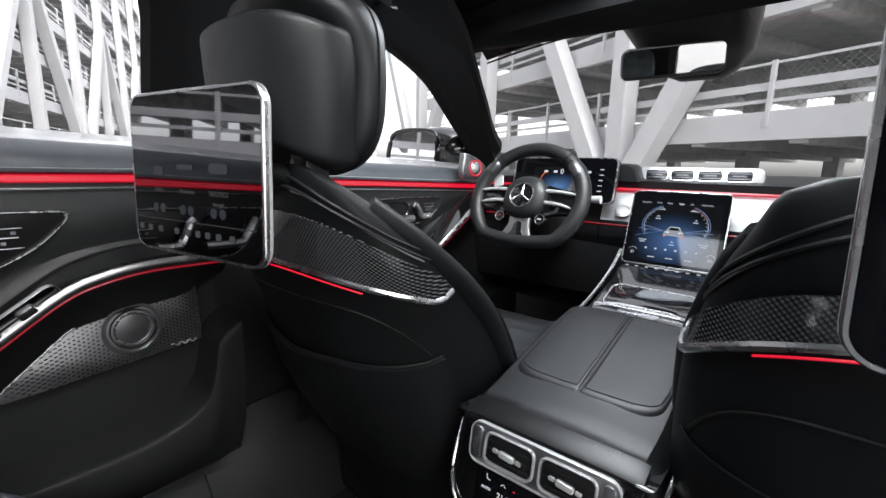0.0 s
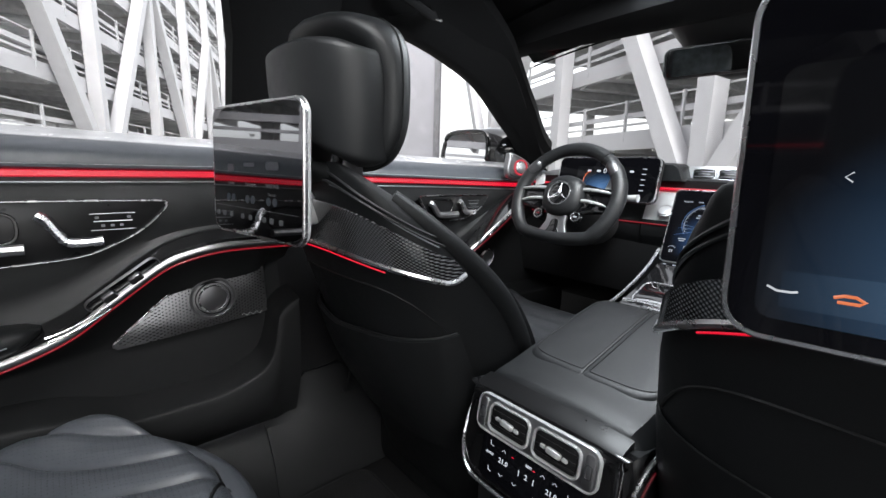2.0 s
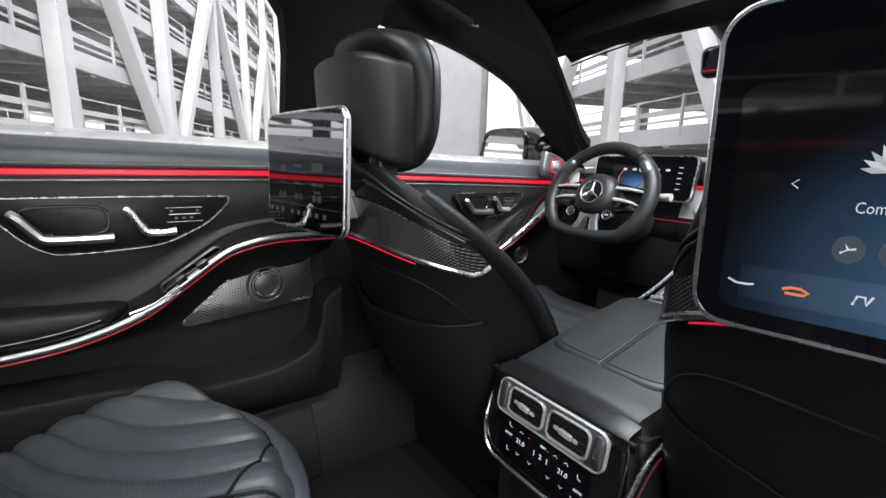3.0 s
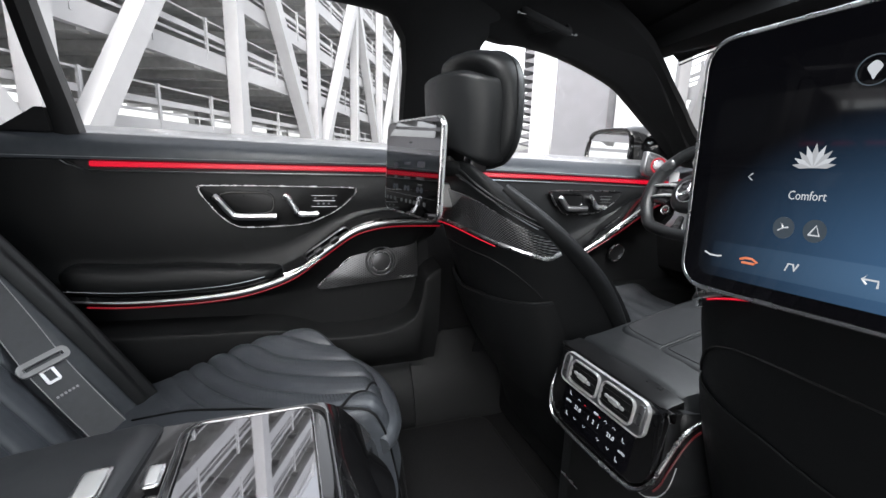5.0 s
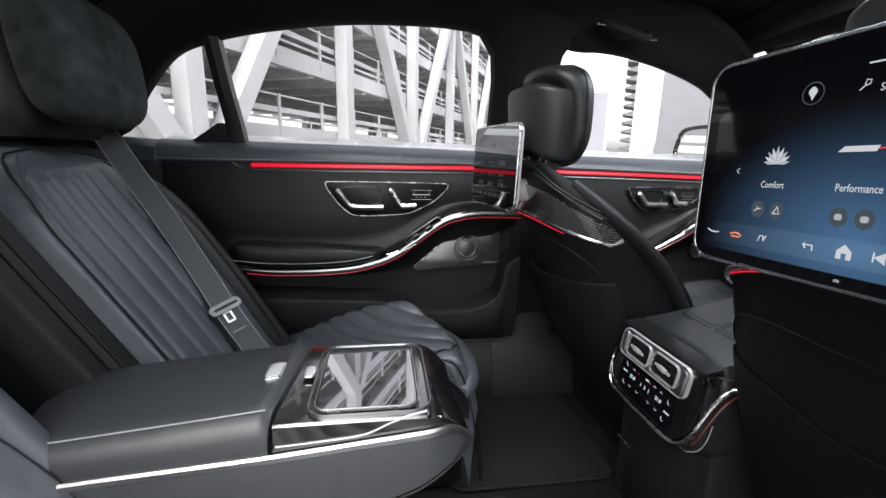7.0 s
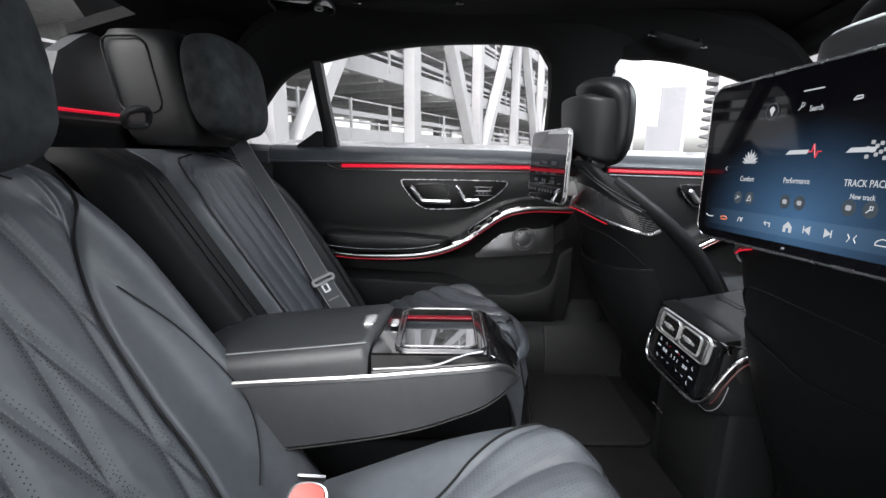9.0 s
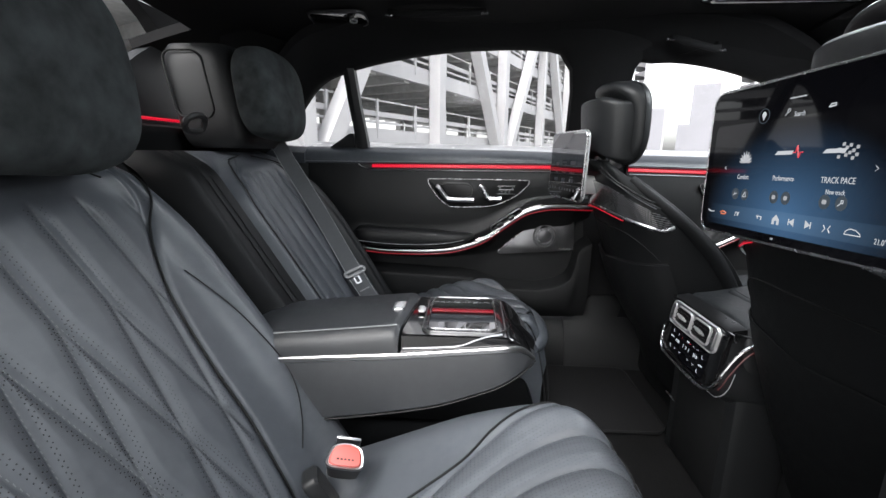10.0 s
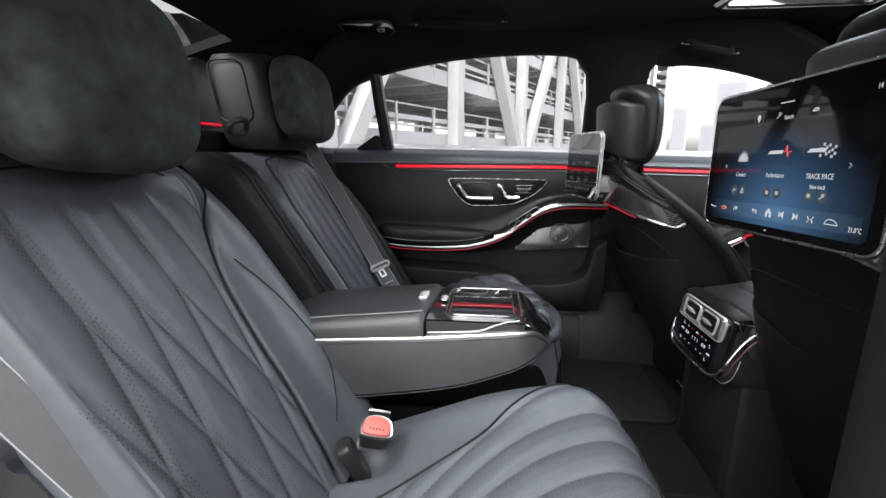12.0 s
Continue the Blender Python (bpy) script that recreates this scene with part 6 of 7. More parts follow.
for x, y in ((-0.068, 0.022), (0.070, 0.014), (-0.066, -0.018), (0.066, -0.022)):
    part("seat_sign", tube([CM @ Vector((x + u, y + v, 0.0006)) for u, v in ((-0.003, 0.004), (-0.002, -0.002), (0.003, -0.003))], 0.0006, 4), WHITE_GLOW, clim)

# front end: silver cover below the big display
part("front_cover", loft([[(-0.105, y, z), (-0.10, y, z + 0.012), (0.10, y, z + 0.012), (0.105, y, z), (0.105, y, z - 0.12), (-0.105, y, z - 0.12)] for y, z in ((0.835, 0.355), (0.90, 0.375), (0.97, 0.40), (1.03, 0.425))]), PIANO, con, "glossy black tray cover")
for y, z in ((0.86, 0.374), (0.975, 0.404)):
    part("cover_line", tube([(-0.10, y, z), (-0.05, y + 0.01, z + 0.006), (0.05, y + 0.01, z + 0.006), (0.10, y, z)], 0.0062, 8), CHROME, con, "chrome line")
part("lid_rim", frame_ring(rounded(0.178, 0.098, 0.022), 0.006, 0.008, axes((0.0, 0.905, 0.3945), (1, 0, 0), (0, 1, 0.33))), CHROME, con, "chrome rim of the tray lid")
part("cover_lid", plate(rounded(0.17, 0.09, 0.02), 0.005, axes((0.0, 0.905, 0.3945), (1, 0, 0), (0, 1, 0.33)), 0.002), PIANO, con, "glossy black tray lid")
for sg in (-1, 1):
    part("side_line", tube(smooth_path([(sg * 0.135, 0.80, 0.345), (sg * 0.125, 0.90, 0.375), (sg * 0.118, 1.0, 0.42), (sg * 0.112, 1.06, 0.47)], 6), 0.004, 6), CHROME, con, "chrome side line")
part("side_body", loft([[(-hw, y, FLOOR_Z), (-hw, y, z), (hw, y, z), (hw, y, FLOOR_Z)] for y, hw, z in ((0.80, 0.13, 0.34), (0.9, 0.122, 0.36), (1.0, 0.115, 0.395), (1.2, 0.11, 0.45))]), LEATHER_DULL, con, "black console side")

part("shroud_stitch", tube([FM @ Vector((p.x * 1.13, p.y * 1.13, -0.0215)) for p in shape[16:42]], 0.0011, 4), THREAD, con)
part("shroud_slot", tube([FM @ Vector((-0.075 + 0.05 * i / 6, -0.222, -0.026)) for i in range(7)], 0.0022, 5), CHROME, con, "thin bright slot")

# ---- dashboard ----
dash = thing("dashboard", (0, 1.35, 0.3), "black leather dashboard with silver fascia and red light line", "dashboard")


def dash_top(a, b):
    x = -0.66 + 1.32 * a
    y = 1.20 + 0.55 * b + 0.03 * (x / 0.6) ** 2
    z = 0.640 + 0.030 * math.sin(min(1, b * 2.2) * math.pi / 2) - 0.01 * b + 0.012 * math.exp(-((x + 0.35) / 0.2) ** 2) * (b < 0.7)
    return (x, y, z)


part("top_pad", sheet(dash_top, 50, 20, thick=0.03), LEATHER, dash, "black leather dash top")


def fascia(a, b):
    x = -0.66 + 1.32 * a
    sec = smooth_path([(1.205, 0.622, 0), (1.185, 0.60, 0), (1.16, 0.55, 0), (1.15, 0.50, 0), (1.17, 0.45, 0)], 4)
    p = sec[int(round(b * (len(sec) - 1)))]
    return (x, p.x + 0.03 * (x / 0.6) ** 2, p.y)


def face_strip(x0, x1, b0, b1):
    return lambda a, b: fascia((x0 + (x1 - x0) * a + 0.66) / 1.32, b0 + (b1 - b0) * b)


part("fascia", sheet(face_strip(-0.205, 0.66, 0.0, 0.62), 40, 8, thick=-0.02), SILVER, dash, "silver grey fascia beside the big display")
part("wheel_panel", sheet(face_strip(-0.66, -0.209, 0.0, 1.0), 30, 16, thick=-0.02), LEATHER_DULL, dash, "black leather panel behind the wheel")
part("knee_panel", sheet(face_strip(-0.205, 0.66, 0.66, 1.0), 40, 8, thick=-0.02), LEATHER_DULL, dash, "black leather knee panel")
hood = [(-0.225, 0.0), (-0.215, 0.044), (-0.195, 0.050), (-0.150, 0.048), (-0.132, 0.036), (-0.118, 0.0)]
part("display_hood", loft([[(x * k - 0.17 * (1 - k), y, 0.640 + h * k) for x, h in hood] for y, k in ((1.185, 0.9), (1.195, 1.0), (1.27, 1.0), (1.32, 0.7))]), LEATHER, dash, "leather hood beside the instrument display")
part("lower_dash", loft([[(-0.66, y, z) for y, z in ((1.165, 0.452), (1.20, 0.30), (1.35, 0.2), (1.5, 0.2), (1.5, 0.60), (1.23, 0.61))], [(0.66, y, z) for y, z in ((1.165, 0.452), (1.20, 0.30), (1.35, 0.2), (1.5, 0.2), (1.5, 0.60), (1.23, 0.61))]]), SUEDE, dash, "black lower dashboard")
part("light_line", tube([(x, 1.190 + 0.03 * (x / 0.6) ** 2, 0.618) for x in [-0.64 + 1.28 * i / 40 for i in range(41)]], 0.0042, 6), RED_GLOW, dash, "red light line")
part("chrome_line", tube([(x, 1.149 + 0.03 * (x / 0.6) ** 2, 0.521) for x in [-0.64 + 1.28 * i / 40 for i in range(41)]], 0.002, 5), RED_DIM, dash, "thin red line")
# footwell bulkhead
bm = box((-0.74, 1.50, FLOOR_Z), (0.74, 1.56, 0.66))
tagged(part("wall_front", bm, LEATHER_DULL, smooth=False), "black bulkhead under the windscreen", "wall", kind="structure")

vents = thing("dash_vents", (0, 1.26, 0.66), "row of four chrome framed dashboard air vents", "air vent")
DM = axes((0.006, 1.245, 0.659), (1, 0, 0), (0, 0.35, 1))
part("surround", plate(rounded(0.292, 0.049, 0.016), 0.03, DM, 0.005), SILVER, vents, "silver surround")
for k in range(4):
    o = DM @ pose(-0.096 + 0.064 * k, 0, 0.003)
    part("frame", frame_ring(rounded(0.059, 0.031, 0.009), 0.0032, 0.006, o @ pose(0, 0, 0.002)), CHROME, vents, "chrome vent frame")
    part("duct", plate(rounded(0.053, 0.025, 0.007), 0.002, o, 0.0005), RECESS, vents, "black duct")
    for j in (-0.007, 0.007):
        part("slat", plate(rounded(0.050, 0.003, 0.0012), 0.004, o @ pose(0, j, 0.003), 0.001), GRILLE, vents, "dark slat")
    part("vent_tab", plate(rounded(0.030, 0.004, 0.0015), 0.004, o @ pose(0, 0, 0.004), 0.001), GRILLE, vents, "dark metal tab")

# instrument display
clu = thing("instrument_display", (-0.35, 1.14, 0.58), "wide glossy instrument display behind the steering wheel", "screen")
KM = axes((-0.320, 1.135, 0.640), (1, 0, 0), (0, 0.22, 1))
part("housing", plate(rounded(0.313, 0.128, 0.018), 0.02, KM, 0.003), PLASTIC, clu)
part("rim", frame_ring(rounded(0.313, 0.128, 0.018), 0.0035, 0.006, KM @ pose(0, 0, 0.002)), CHROME, clu, "thin bright rim")
part("glass", plate(rounded(0.305, 0.120, 0.016), 0.002, KM @ pose(0, 0, 0.0015)), SCREEN, clu, "black display glass", smooth=False)
BLUE = glow("blue_screen_glow", (0.03, 0.12, 0.35), 0.5)
ORANGE = glow("orange_screen_glow", (0.8, 0.16, 0.05), 0.5)


def soft_glow(name, m, w, h, color, strength, power, parent, mid=(0.5, 0.4), spread=(2, 2)):
    """A luminous picture area whose light fades towards its edge."""
    mat_ = bpy.data.materials.new(name)
    mat_.use_nodes = True
    nt = mat_.node_tree
    n, l = nt.nodes, nt.links
    b = n["Principled BSDF"]
    b.inputs["Base Color"].default_value = (0.004, 0.004, 0.005, 1)
    b.inputs["Roughness"].default_value = 0.05
    tc = n.new("ShaderNodeTexCoord")
    mp = n.new("ShaderNodeMapping")
    mp.inputs["Location"].default_value = (-mid[0] * spread[0], -mid[1] * spread[1], 0)
    mp.inputs["Scale"].default_value = (spread[0], spread[1], 0)
    l.new(tc.outputs["UV"], mp.inputs["Vector"])
    gr = n.new("ShaderNodeTexGradient")
    gr.gradient_type = "SPHERICAL"
    l.new(mp.outputs[0], gr.inputs[0])
    pw = n.new("ShaderNodeMath")
    pw.operation = "POWER"
    pw.inputs[1].default_value = power
    l.new(gr.outputs["Fac"], pw.inputs[0])
    ml = n.new("ShaderNodeMath")
    ml.operation = "MULTIPLY"
    ml.inputs[1].default_value = strength
    l.new(pw.outputs[0], ml.inputs[0])
    b.inputs["Emission Color"].default_value = (*color, 1)
    l.new(ml.outputs[0], b.inputs["Emission Strength"])
    bm = bmesh.new()
    uv = bm.loops.layers.uv.new("UVMap")
    ol = rounded(w, h, min(w, h) * 0.06, 4)
    f = bm.faces.new([bm.verts.new(m @ Vector((x, y, 0))) for x, y in ol])
    for lp, (x, y) in zip(f.loops, ol):
        lp[uv].uv = (x / w + 0.5, y / h + 0.5)
    return part("picture", bm, mat_, parent, smooth=False, flip=False)


soft_glow("instrument_picture", KM @ pose(-0.005, -0.01, 0.0021), 0.17, 0.09, (0.16, 0.36, 0.75), 0.30, 1.6, clu, (0.5, 0.35))
words("gear_digit", "0", 0.022, KM @ pose(0.0, 0.022, 0.0026), WHITE_GLOW, clu)
for x in (-0.05, -0.02, 0.05, 0.08):
    part("icon", plate(rounded(0.012, 0.006, 0.002), 0.0006, KM @ pose(x, 0.022, 0.0028)), WHITE_GLOW, clu)
for sg in (-1, 1):
    part("gauge_arc", tube([KM @ Vector((sg * (0.045 + 0.02 * math.sin(q)), -0.01 + 0.03 * math.cos(q), 0.0026)) for q in [i / 10 * 3.1 for i in range(11)]], 0.0012, 4), ORANGE, clu)
for k in range(5):
    part("scale_mark", plate(rounded(0.012, 0.002, 0.0008), 0.0006, KM @ pose(0.115, 0.03 - 0.015 * k, 0.0026)), WHITE_GLOW, clu)

# central display
cid = thing("central_display", (0, 1.08, 0.43), "large upright touch display with a blue car picture", "screen")
CDM = axes((0.0, 1.083, 0.531), (1, 0, 0), (0, 0.36, 1))
part("housing", plate(rounded(0.216, 0.190, 0.012), 0.014, CDM, 0.003), PLASTIC, cid)
part("rim", frame_ring(rounded(0.216, 0.190, 0.012), 0.003, 0.006, CDM @ pose(0, 0, 0.002)), CHROME, cid, "thin bright rim")
part("glass", plate(rounded(0.209, 0.183, 0.010), 0.002, CDM @ pose(0, 0, 0.0012)), SCREEN, cid, "black display glass", smooth=False)
soft_glow("car_picture", CDM @ pose(0, -0.01, 0.0018), 0.19, 0.15, (0.13, 0.30, 0.70), 0.24, 1.5, cid, (0.5, 0.36))
PALE_GLOW = glow("pale_screen_glow", (0.55, 0.62, 0.75), 0.35)
for q0, q1, r, col in ((25, 60, 0.066, RED_DIM), (120, 205, 0.066, PALE_GLOW), (-25, 25, 0.066, PALE_GLOW), (-30, 62, 0.070, BLUE), (118, 210, 0.070, BLUE)):
    part("dial_arc", tube([CDM @ Vector((r * 1.05 * math.cos(radians(q)), 0.008 + r * 0.80 * math.sin(radians(q)), 0.0022)) for q in [q0 + (q1 - q0) * i / 20 for i in range(21)]], 0.0006, 4), col, cid)
for k in range(9):
    for sg in (-1, 1):
        q = radians(-28 + 11 * k)
        part("dial_tick", plate(rounded(0.004, 0.0009, 0.0003, 1), 0.0004, CDM @ pose(sg * 0.0625 * 1.05 * math.cos(q), 0.008 + 0.0625 * 0.8 * math.sin(q), 0.0023, 0, 0, sg * math.degrees(q))), PALE_GLOW, cid)
CAR_GREY = material("small_car_picture", (0.10, 0.105, 0.115), 0.4)
car_line = [(-0.019, -0.010), (-0.0205, -0.001), (-0.015, 0.003), (-0.010, 0.011), (0.010, 0.011), (0.015, 0.003), (0.0205, -0.001), (0.019, -0.010)]
part("car_shape", plate([(p.x, p.y) for p in smooth_path([(x, y, 0) for x, y in car_line], 3, True)], 0.0006, CDM @ pose(0, -0.006, 0.0026)), CAR_GREY, cid)
part("car_outline", tube([CDM @ Vector((x, y - 0.006, 0.0028)) for x, y in car_line], 0.0005, 4, closed=True), PALE_GLOW, cid)
part("car_window", plate([(-0.012, 0.003), (0.012, 0.003), (0.0085, 0.009), (-0.0085, 0.009)], 0.0004, CDM @ pose(0, -0.006, 0.0030)), SCREEN, cid)
for sg in (-1, 1):
    part("car_lamp", plate(rounded(0.007, 0.0028, 0.001, 2), 0.0004, CDM @ pose(sg * 0.0135, -0.0085, 0.0030)), WHITE_GLOW, cid)
    part("car_tyre", plate(rounded(0.005, 0.007, 0.001, 2), 0.0004, CDM @ pose(sg * 0.0195, -0.016, 0.0025)), ORANGE, cid)
    for k, reach in ((0.35, 0.075), (0.55, 0.080), (0.95, 0.085)):
        part("beam_line", tube([CDM @ Vector((sg * 0.024, -0.006, 0.0022)), CDM @ Vector((sg * reach, -0.006 + 0.05 * (0.6 - k), 0.0022))], 0.0004, 4), BLUE, cid)
    words("temperature", "21", 0.0095, CDM @ pose(sg * 0.084, -0.066, 0.0024), WHITE_GLOW, cid)
    part("temperature_ring", tube([CDM @ Vector((sg * 0.084 + 0.010 * math.cos(q), -0.063 + 0.010 * math.sin(q), 0.0022)) for q in [0.5 + 0.21 * i for i in range(11)]], 0.0005, 4), PALE_GLOW, cid)
for txt, x in (("Energy flow", -0.072), ("Driver", -0.043), ("Vehicle", -0.020), ("Engine", 0.006), ("G-G", 0.028), ("Consumption", 0.060)):
    words("tab_word", txt, 0.0058, CDM @ pose(x, 0.064, 0.0024), WHITE_GLOW if txt == "Engine" else PALE_GLOW, cid, narrow=0.75)
for x, y, w_ in ((-0.040, 0.030, 0.007), (0.042, 0.026, 0.004), (-0.040, 0.024, 0.012), (0.042, 0.020, 0.011), (-0.034, 0.048, 0.013), (0.034, 0.048, 0.013), (-0.066, -0.032, 0.018), (0.066, -0.032, 0.020), (-0.066, -0.037, 0.012), (0.066, -0.037, 0.014), (0.0, -0.032, 0.005), (0.0, -0.039, 0.011)):
    part("value_bar", plate(rounded(w_, 0.0024, 0.0008, 2), 0.0006, CDM @ pose(x, y, 0.0024)), PALE_GLOW, cid)
for k in range(6):
    part("dock_icon", plate(rounded(0.0055, 0.0045, 0.0012), 0.0006, CDM @ pose(-0.055 + 0.022 * k, -0.052, 0.0024)), PALE_GLOW, cid)
for k in range(3):
    part("dock_word", plate(rounded(0.016, 0.0024, 0.0008), 0.0006, CDM @ pose(-0.040 + 0.040 * k, -0.073, 0.0024)), PALE_GLOW, cid)
part("key_bar", plate(rounded(0.205, 0.012, 0.003), 0.006, CDM @ pose(0, -0.1025, 0.001), 0.001), PIANO, cid, "glossy key bar")
for k in range(9):
    part("key_mark", plate(rounded(0.008, 0.0026, 0.0008), 0.0006, CDM @ pose(-0.09 + 0.0225 * k, -0.1010, 0.0022)), PALE_GLOW, cid)

# rotary switch beside the display
ring = [(0.016 * math.cos(2 * math.pi * k / 28), 0.016 * math.sin(2 * math.pi * k / 28)) for k in range(28)]
root = thing("rotary_switch", (-0.165, 1.15, 0.56), "round chrome switch in the silver fascia", "switch")
part("collar", plate([(x * 1.25, y * 1.25) for x, y in ring], 0.006, axes((-0.147, 1.158, 0.560), (1, 0, 0), (0, 0.9, 1)), 0.001), SATIN, root, "satin collar")
part("knob", plate(ring, 0.010, axes((-0.147, 1.156, 0.562), (1, 0, 0), (0, 0.9, 1)), 0.003), SILVER, root, "silver knob")

# ---- steering wheel ----
whl = thing("steering_wheel", (-0.36, 0.985, 0.585), "flat-bottomed black leather sports steering wheel with silver spokes", "steering wheel")
SM = axes((-0.334, 0.955, 0.589), (1, 0, 0), (0, 0.42, 1))
rim = []
for k in range(72):
    q = 2 * math.pi * k / 72
    x, y = 0.151 * math.cos(q), 0.141 * math.sin(q)
    if y < -0.105:
        y = -0.105 + (y + 0.105) * 0.30
    rim.append(SM @ Vector((x, y, 0)))
wheel_up = SM.to_3x3() @ Vector((0, 0, 1))
part("rim", tube(rim, lambda t: 0.0175 + 0.0018 * (math.cos(4 * math.pi * t) > 0.3), 14, closed=True, up=wheel_up), LEATHER, whl, "black leather rim with thicker grips")
for sg in (-1, 1):
    pts = [SM @ Vector((0.149 * math.cos(radians(q)) * sg, 0.139 * math.sin(radians(q)), 0.0055)) for q in range(24, 50, 2)]
    part("grip_panel", tube(pts, lambda t: 0.0140 * (1 - abs(2 * t - 1) ** 4) + 0.002, 12, up=wheel_up), GRILLE, whl, "dark metal rim insert")
    for q in (22, 52, -28):
        part("rim_seam", tube([SM @ (Vector((0.151 * math.cos(radians(q)) * sg, 0.141 * math.sin(radians(q)), 0)) + Vector((math.cos(radians(q)) * sg * math.cos(a), math.sin(radians(q)) * math.cos(a), math.sin(a))) * 0.0185) for a in [2 * math.pi * k / 20 for k in range(20)]], 0.0011, 4, closed=True), LEATHER_DULL, whl, "stitched joint of the rim leather")
hub_rings = []
for k, z in ((1.0, -0.030), (1.02, 0.002), (0.98, 0.014), (0.90, 0.021), (0.72, 0.027), (0.56, 0.029)):
    hub_rings.append([SM @ Vector((0.060 * k * math.copysign(abs(math.cos(q)) ** 0.85, math.cos(q)), 0.058 * k * math.copysign(abs(math.sin(q)) ** 0.85, math.sin(q)), z)) for q in [2 * math.pi * j / 40 for j in range(40)]])
part("hub", loft(hub_rings), LEATHER, whl, "domed black leather hub")
ring = [(0.0335 * math.cos(2 * math.pi * k / 36), 0.0335 * math.sin(2 * math.pi * k / 36)) for k in range(36)]
part("emblem", frame_ring(ring, 0.0032, 0.005, SM @ pose(0, 0, 0.032)), CHROME, whl, "round chrome emblem")
part("emblem_disc", plate(ring, 0.004, SM @ pose(0, 0, 0.0295), 0.001), PIANO, whl)
for a in (90, 210, 330):
    d = Vector((math.cos(radians(a)), math.sin(radians(a)), 0))
    s = Vector((-d.y, d.x, 0))
    part("emblem_bar", loft([[SM @ (s * w + Vector((0, 0, 0.0297)) + d * r), SM @ (Vector((0, 0, 0.0325 if r < 0.02 else 0.031)) + d * r), SM @ (-s * w + Vector((0, 0, 0.0297)) + d * r)] for r, w in ((0.0, 0.0050), (0.031, 0.0006))]), CHROME, whl)
for sg in (-1, 1):
    part("spoke_carrier", plate([(p.x * sg, p.y) for p in smooth_path([(0.045, 0.034, 0), (0.10, 0.030, 0), (0.143, 0.022, 0), (0.143, -0.030, 0), (0.10, -0.036, 0), (0.050, -0.040, 0)], 3, True)], 0.02, SM @ pose(0, 0, 0.004), 0.004), PIANO, whl, "glossy black spoke with keys")
    for dy, drop, ln in ((0.021, -0.006, 0.136), (-0.010, -0.010, 0.128)):
        rows = []
        for i in range(9):
            t = i / 8
            x = sg * (0.052 + (ln - 0.052) * t)
            h = 0.0052 * (1 - 0.25 * t) * (0.55 if t in (0.0, 1.0) else 1.0)
            y = dy + drop * t * t
            rows.append([SM @ Vector((x, y + h * math.cos(q), 0.0085 + 0.0045 * math.sin(q) + 0.003 * math.sin(math.pi * t))) for q in [2 * math.pi * k / 10 for k in range(10)]])
        part("key_bar", loft(rows), SILVER, whl, "silver double key bar on the spoke")
        for k in (0.080, 0.104):
            part("key_gap", plate(rounded(0.0022, 0.0125, 0.0008, 2), 0.004, SM @ pose(sg * k, dy + drop * 0.25, 0.0146), 0.0006), PLASTIC, whl)
part("lower_spoke", plate([(p.x, p.y) for p in smooth_path([(-0.026, -0.048, 0), (0.026, -0.048, 0), (0.030, -0.075, 0), (0.046, -0.119, 0), (0.0, -0.121, 0), (-0.046, -0.119, 0), (-0.030, -0.075, 0)], 3, True)], 0.014, SM @ pose(0, 0, 0.010), 0.003), SATIN, whl, "silver forked lower spoke")
part("spoke_slot", plate([(p.x, p.y) for p in smooth_path([(-0.009, -0.068, 0), (0.009, -0.068, 0), (0.014, -0.090, 0), (0.021, -0.111, 0), (-0.021, -0.111, 0), (-0.014, -0.090, 0)], 3, True)], 0.004, SM @ pose(0, 0, 0.0112), 0.0008), PIANO, whl, "black slot in the lower spoke")
for sg in (-1, 1):
    ring = [(0.0135 * math.cos(2 * math.pi * k / 24), 0.0135 * math.sin(2 * math.pi * k / 24)) for k in range(24)]
    dial = part("drive_dial", plate(ring, 0.016, SM @ pose(sg * 0.058, -0.056, 0.014), 0.003), PIANO, whl, "small round drive dial")
    part("dial_rim", frame_ring(ring, 0.0022, 0.004, SM @ pose(sg * 0.058, -0.056, 0.016)), CHROME, dial, "chrome dial rim")
    part("dial_mark", plate(rounded(0.010, 0.003, 0.001), 0.001, SM @ pose(sg * 0.058, -0.056, 0.0152)), WHITE_GLOW if sg > 0 else RED_DIM, dial)
part("column", loft([[SM @ Vector((r * math.cos(q), r * 0.9 * math.sin(q) - 0.01, z)) for q in [2 * math.pi * k / 20 for k in range(20)]] for z, r in ((-0.005, 0.050), (-0.05, 0.062), (-0.12, 0.070), (-0.20, 0.072))]), PLASTIC, whl, "black column cover")
for sg, z in ((1, -0.05), (-1, -0.05)):
    part("stalk", tube([SM @ Vector((sg * 0.05, 0.022, z)), SM @ Vector((sg * 0.13, 0.024, z + 0.004)), SM @ Vector((sg * 0.178, 0.026, z + 0.006))], lambda t: 0.0055 + 0.0045 * t, 10), SILVER, whl, "silver stalk")
    part("shift_paddle", plate(rounded(0.030, 0.062, 0.008), 0.004, SM @ pose(sg * 0.112, 0.045, -0.024, 0, 0, -12 * sg), 0.0015), SILVER, whl, "silver shift paddle")

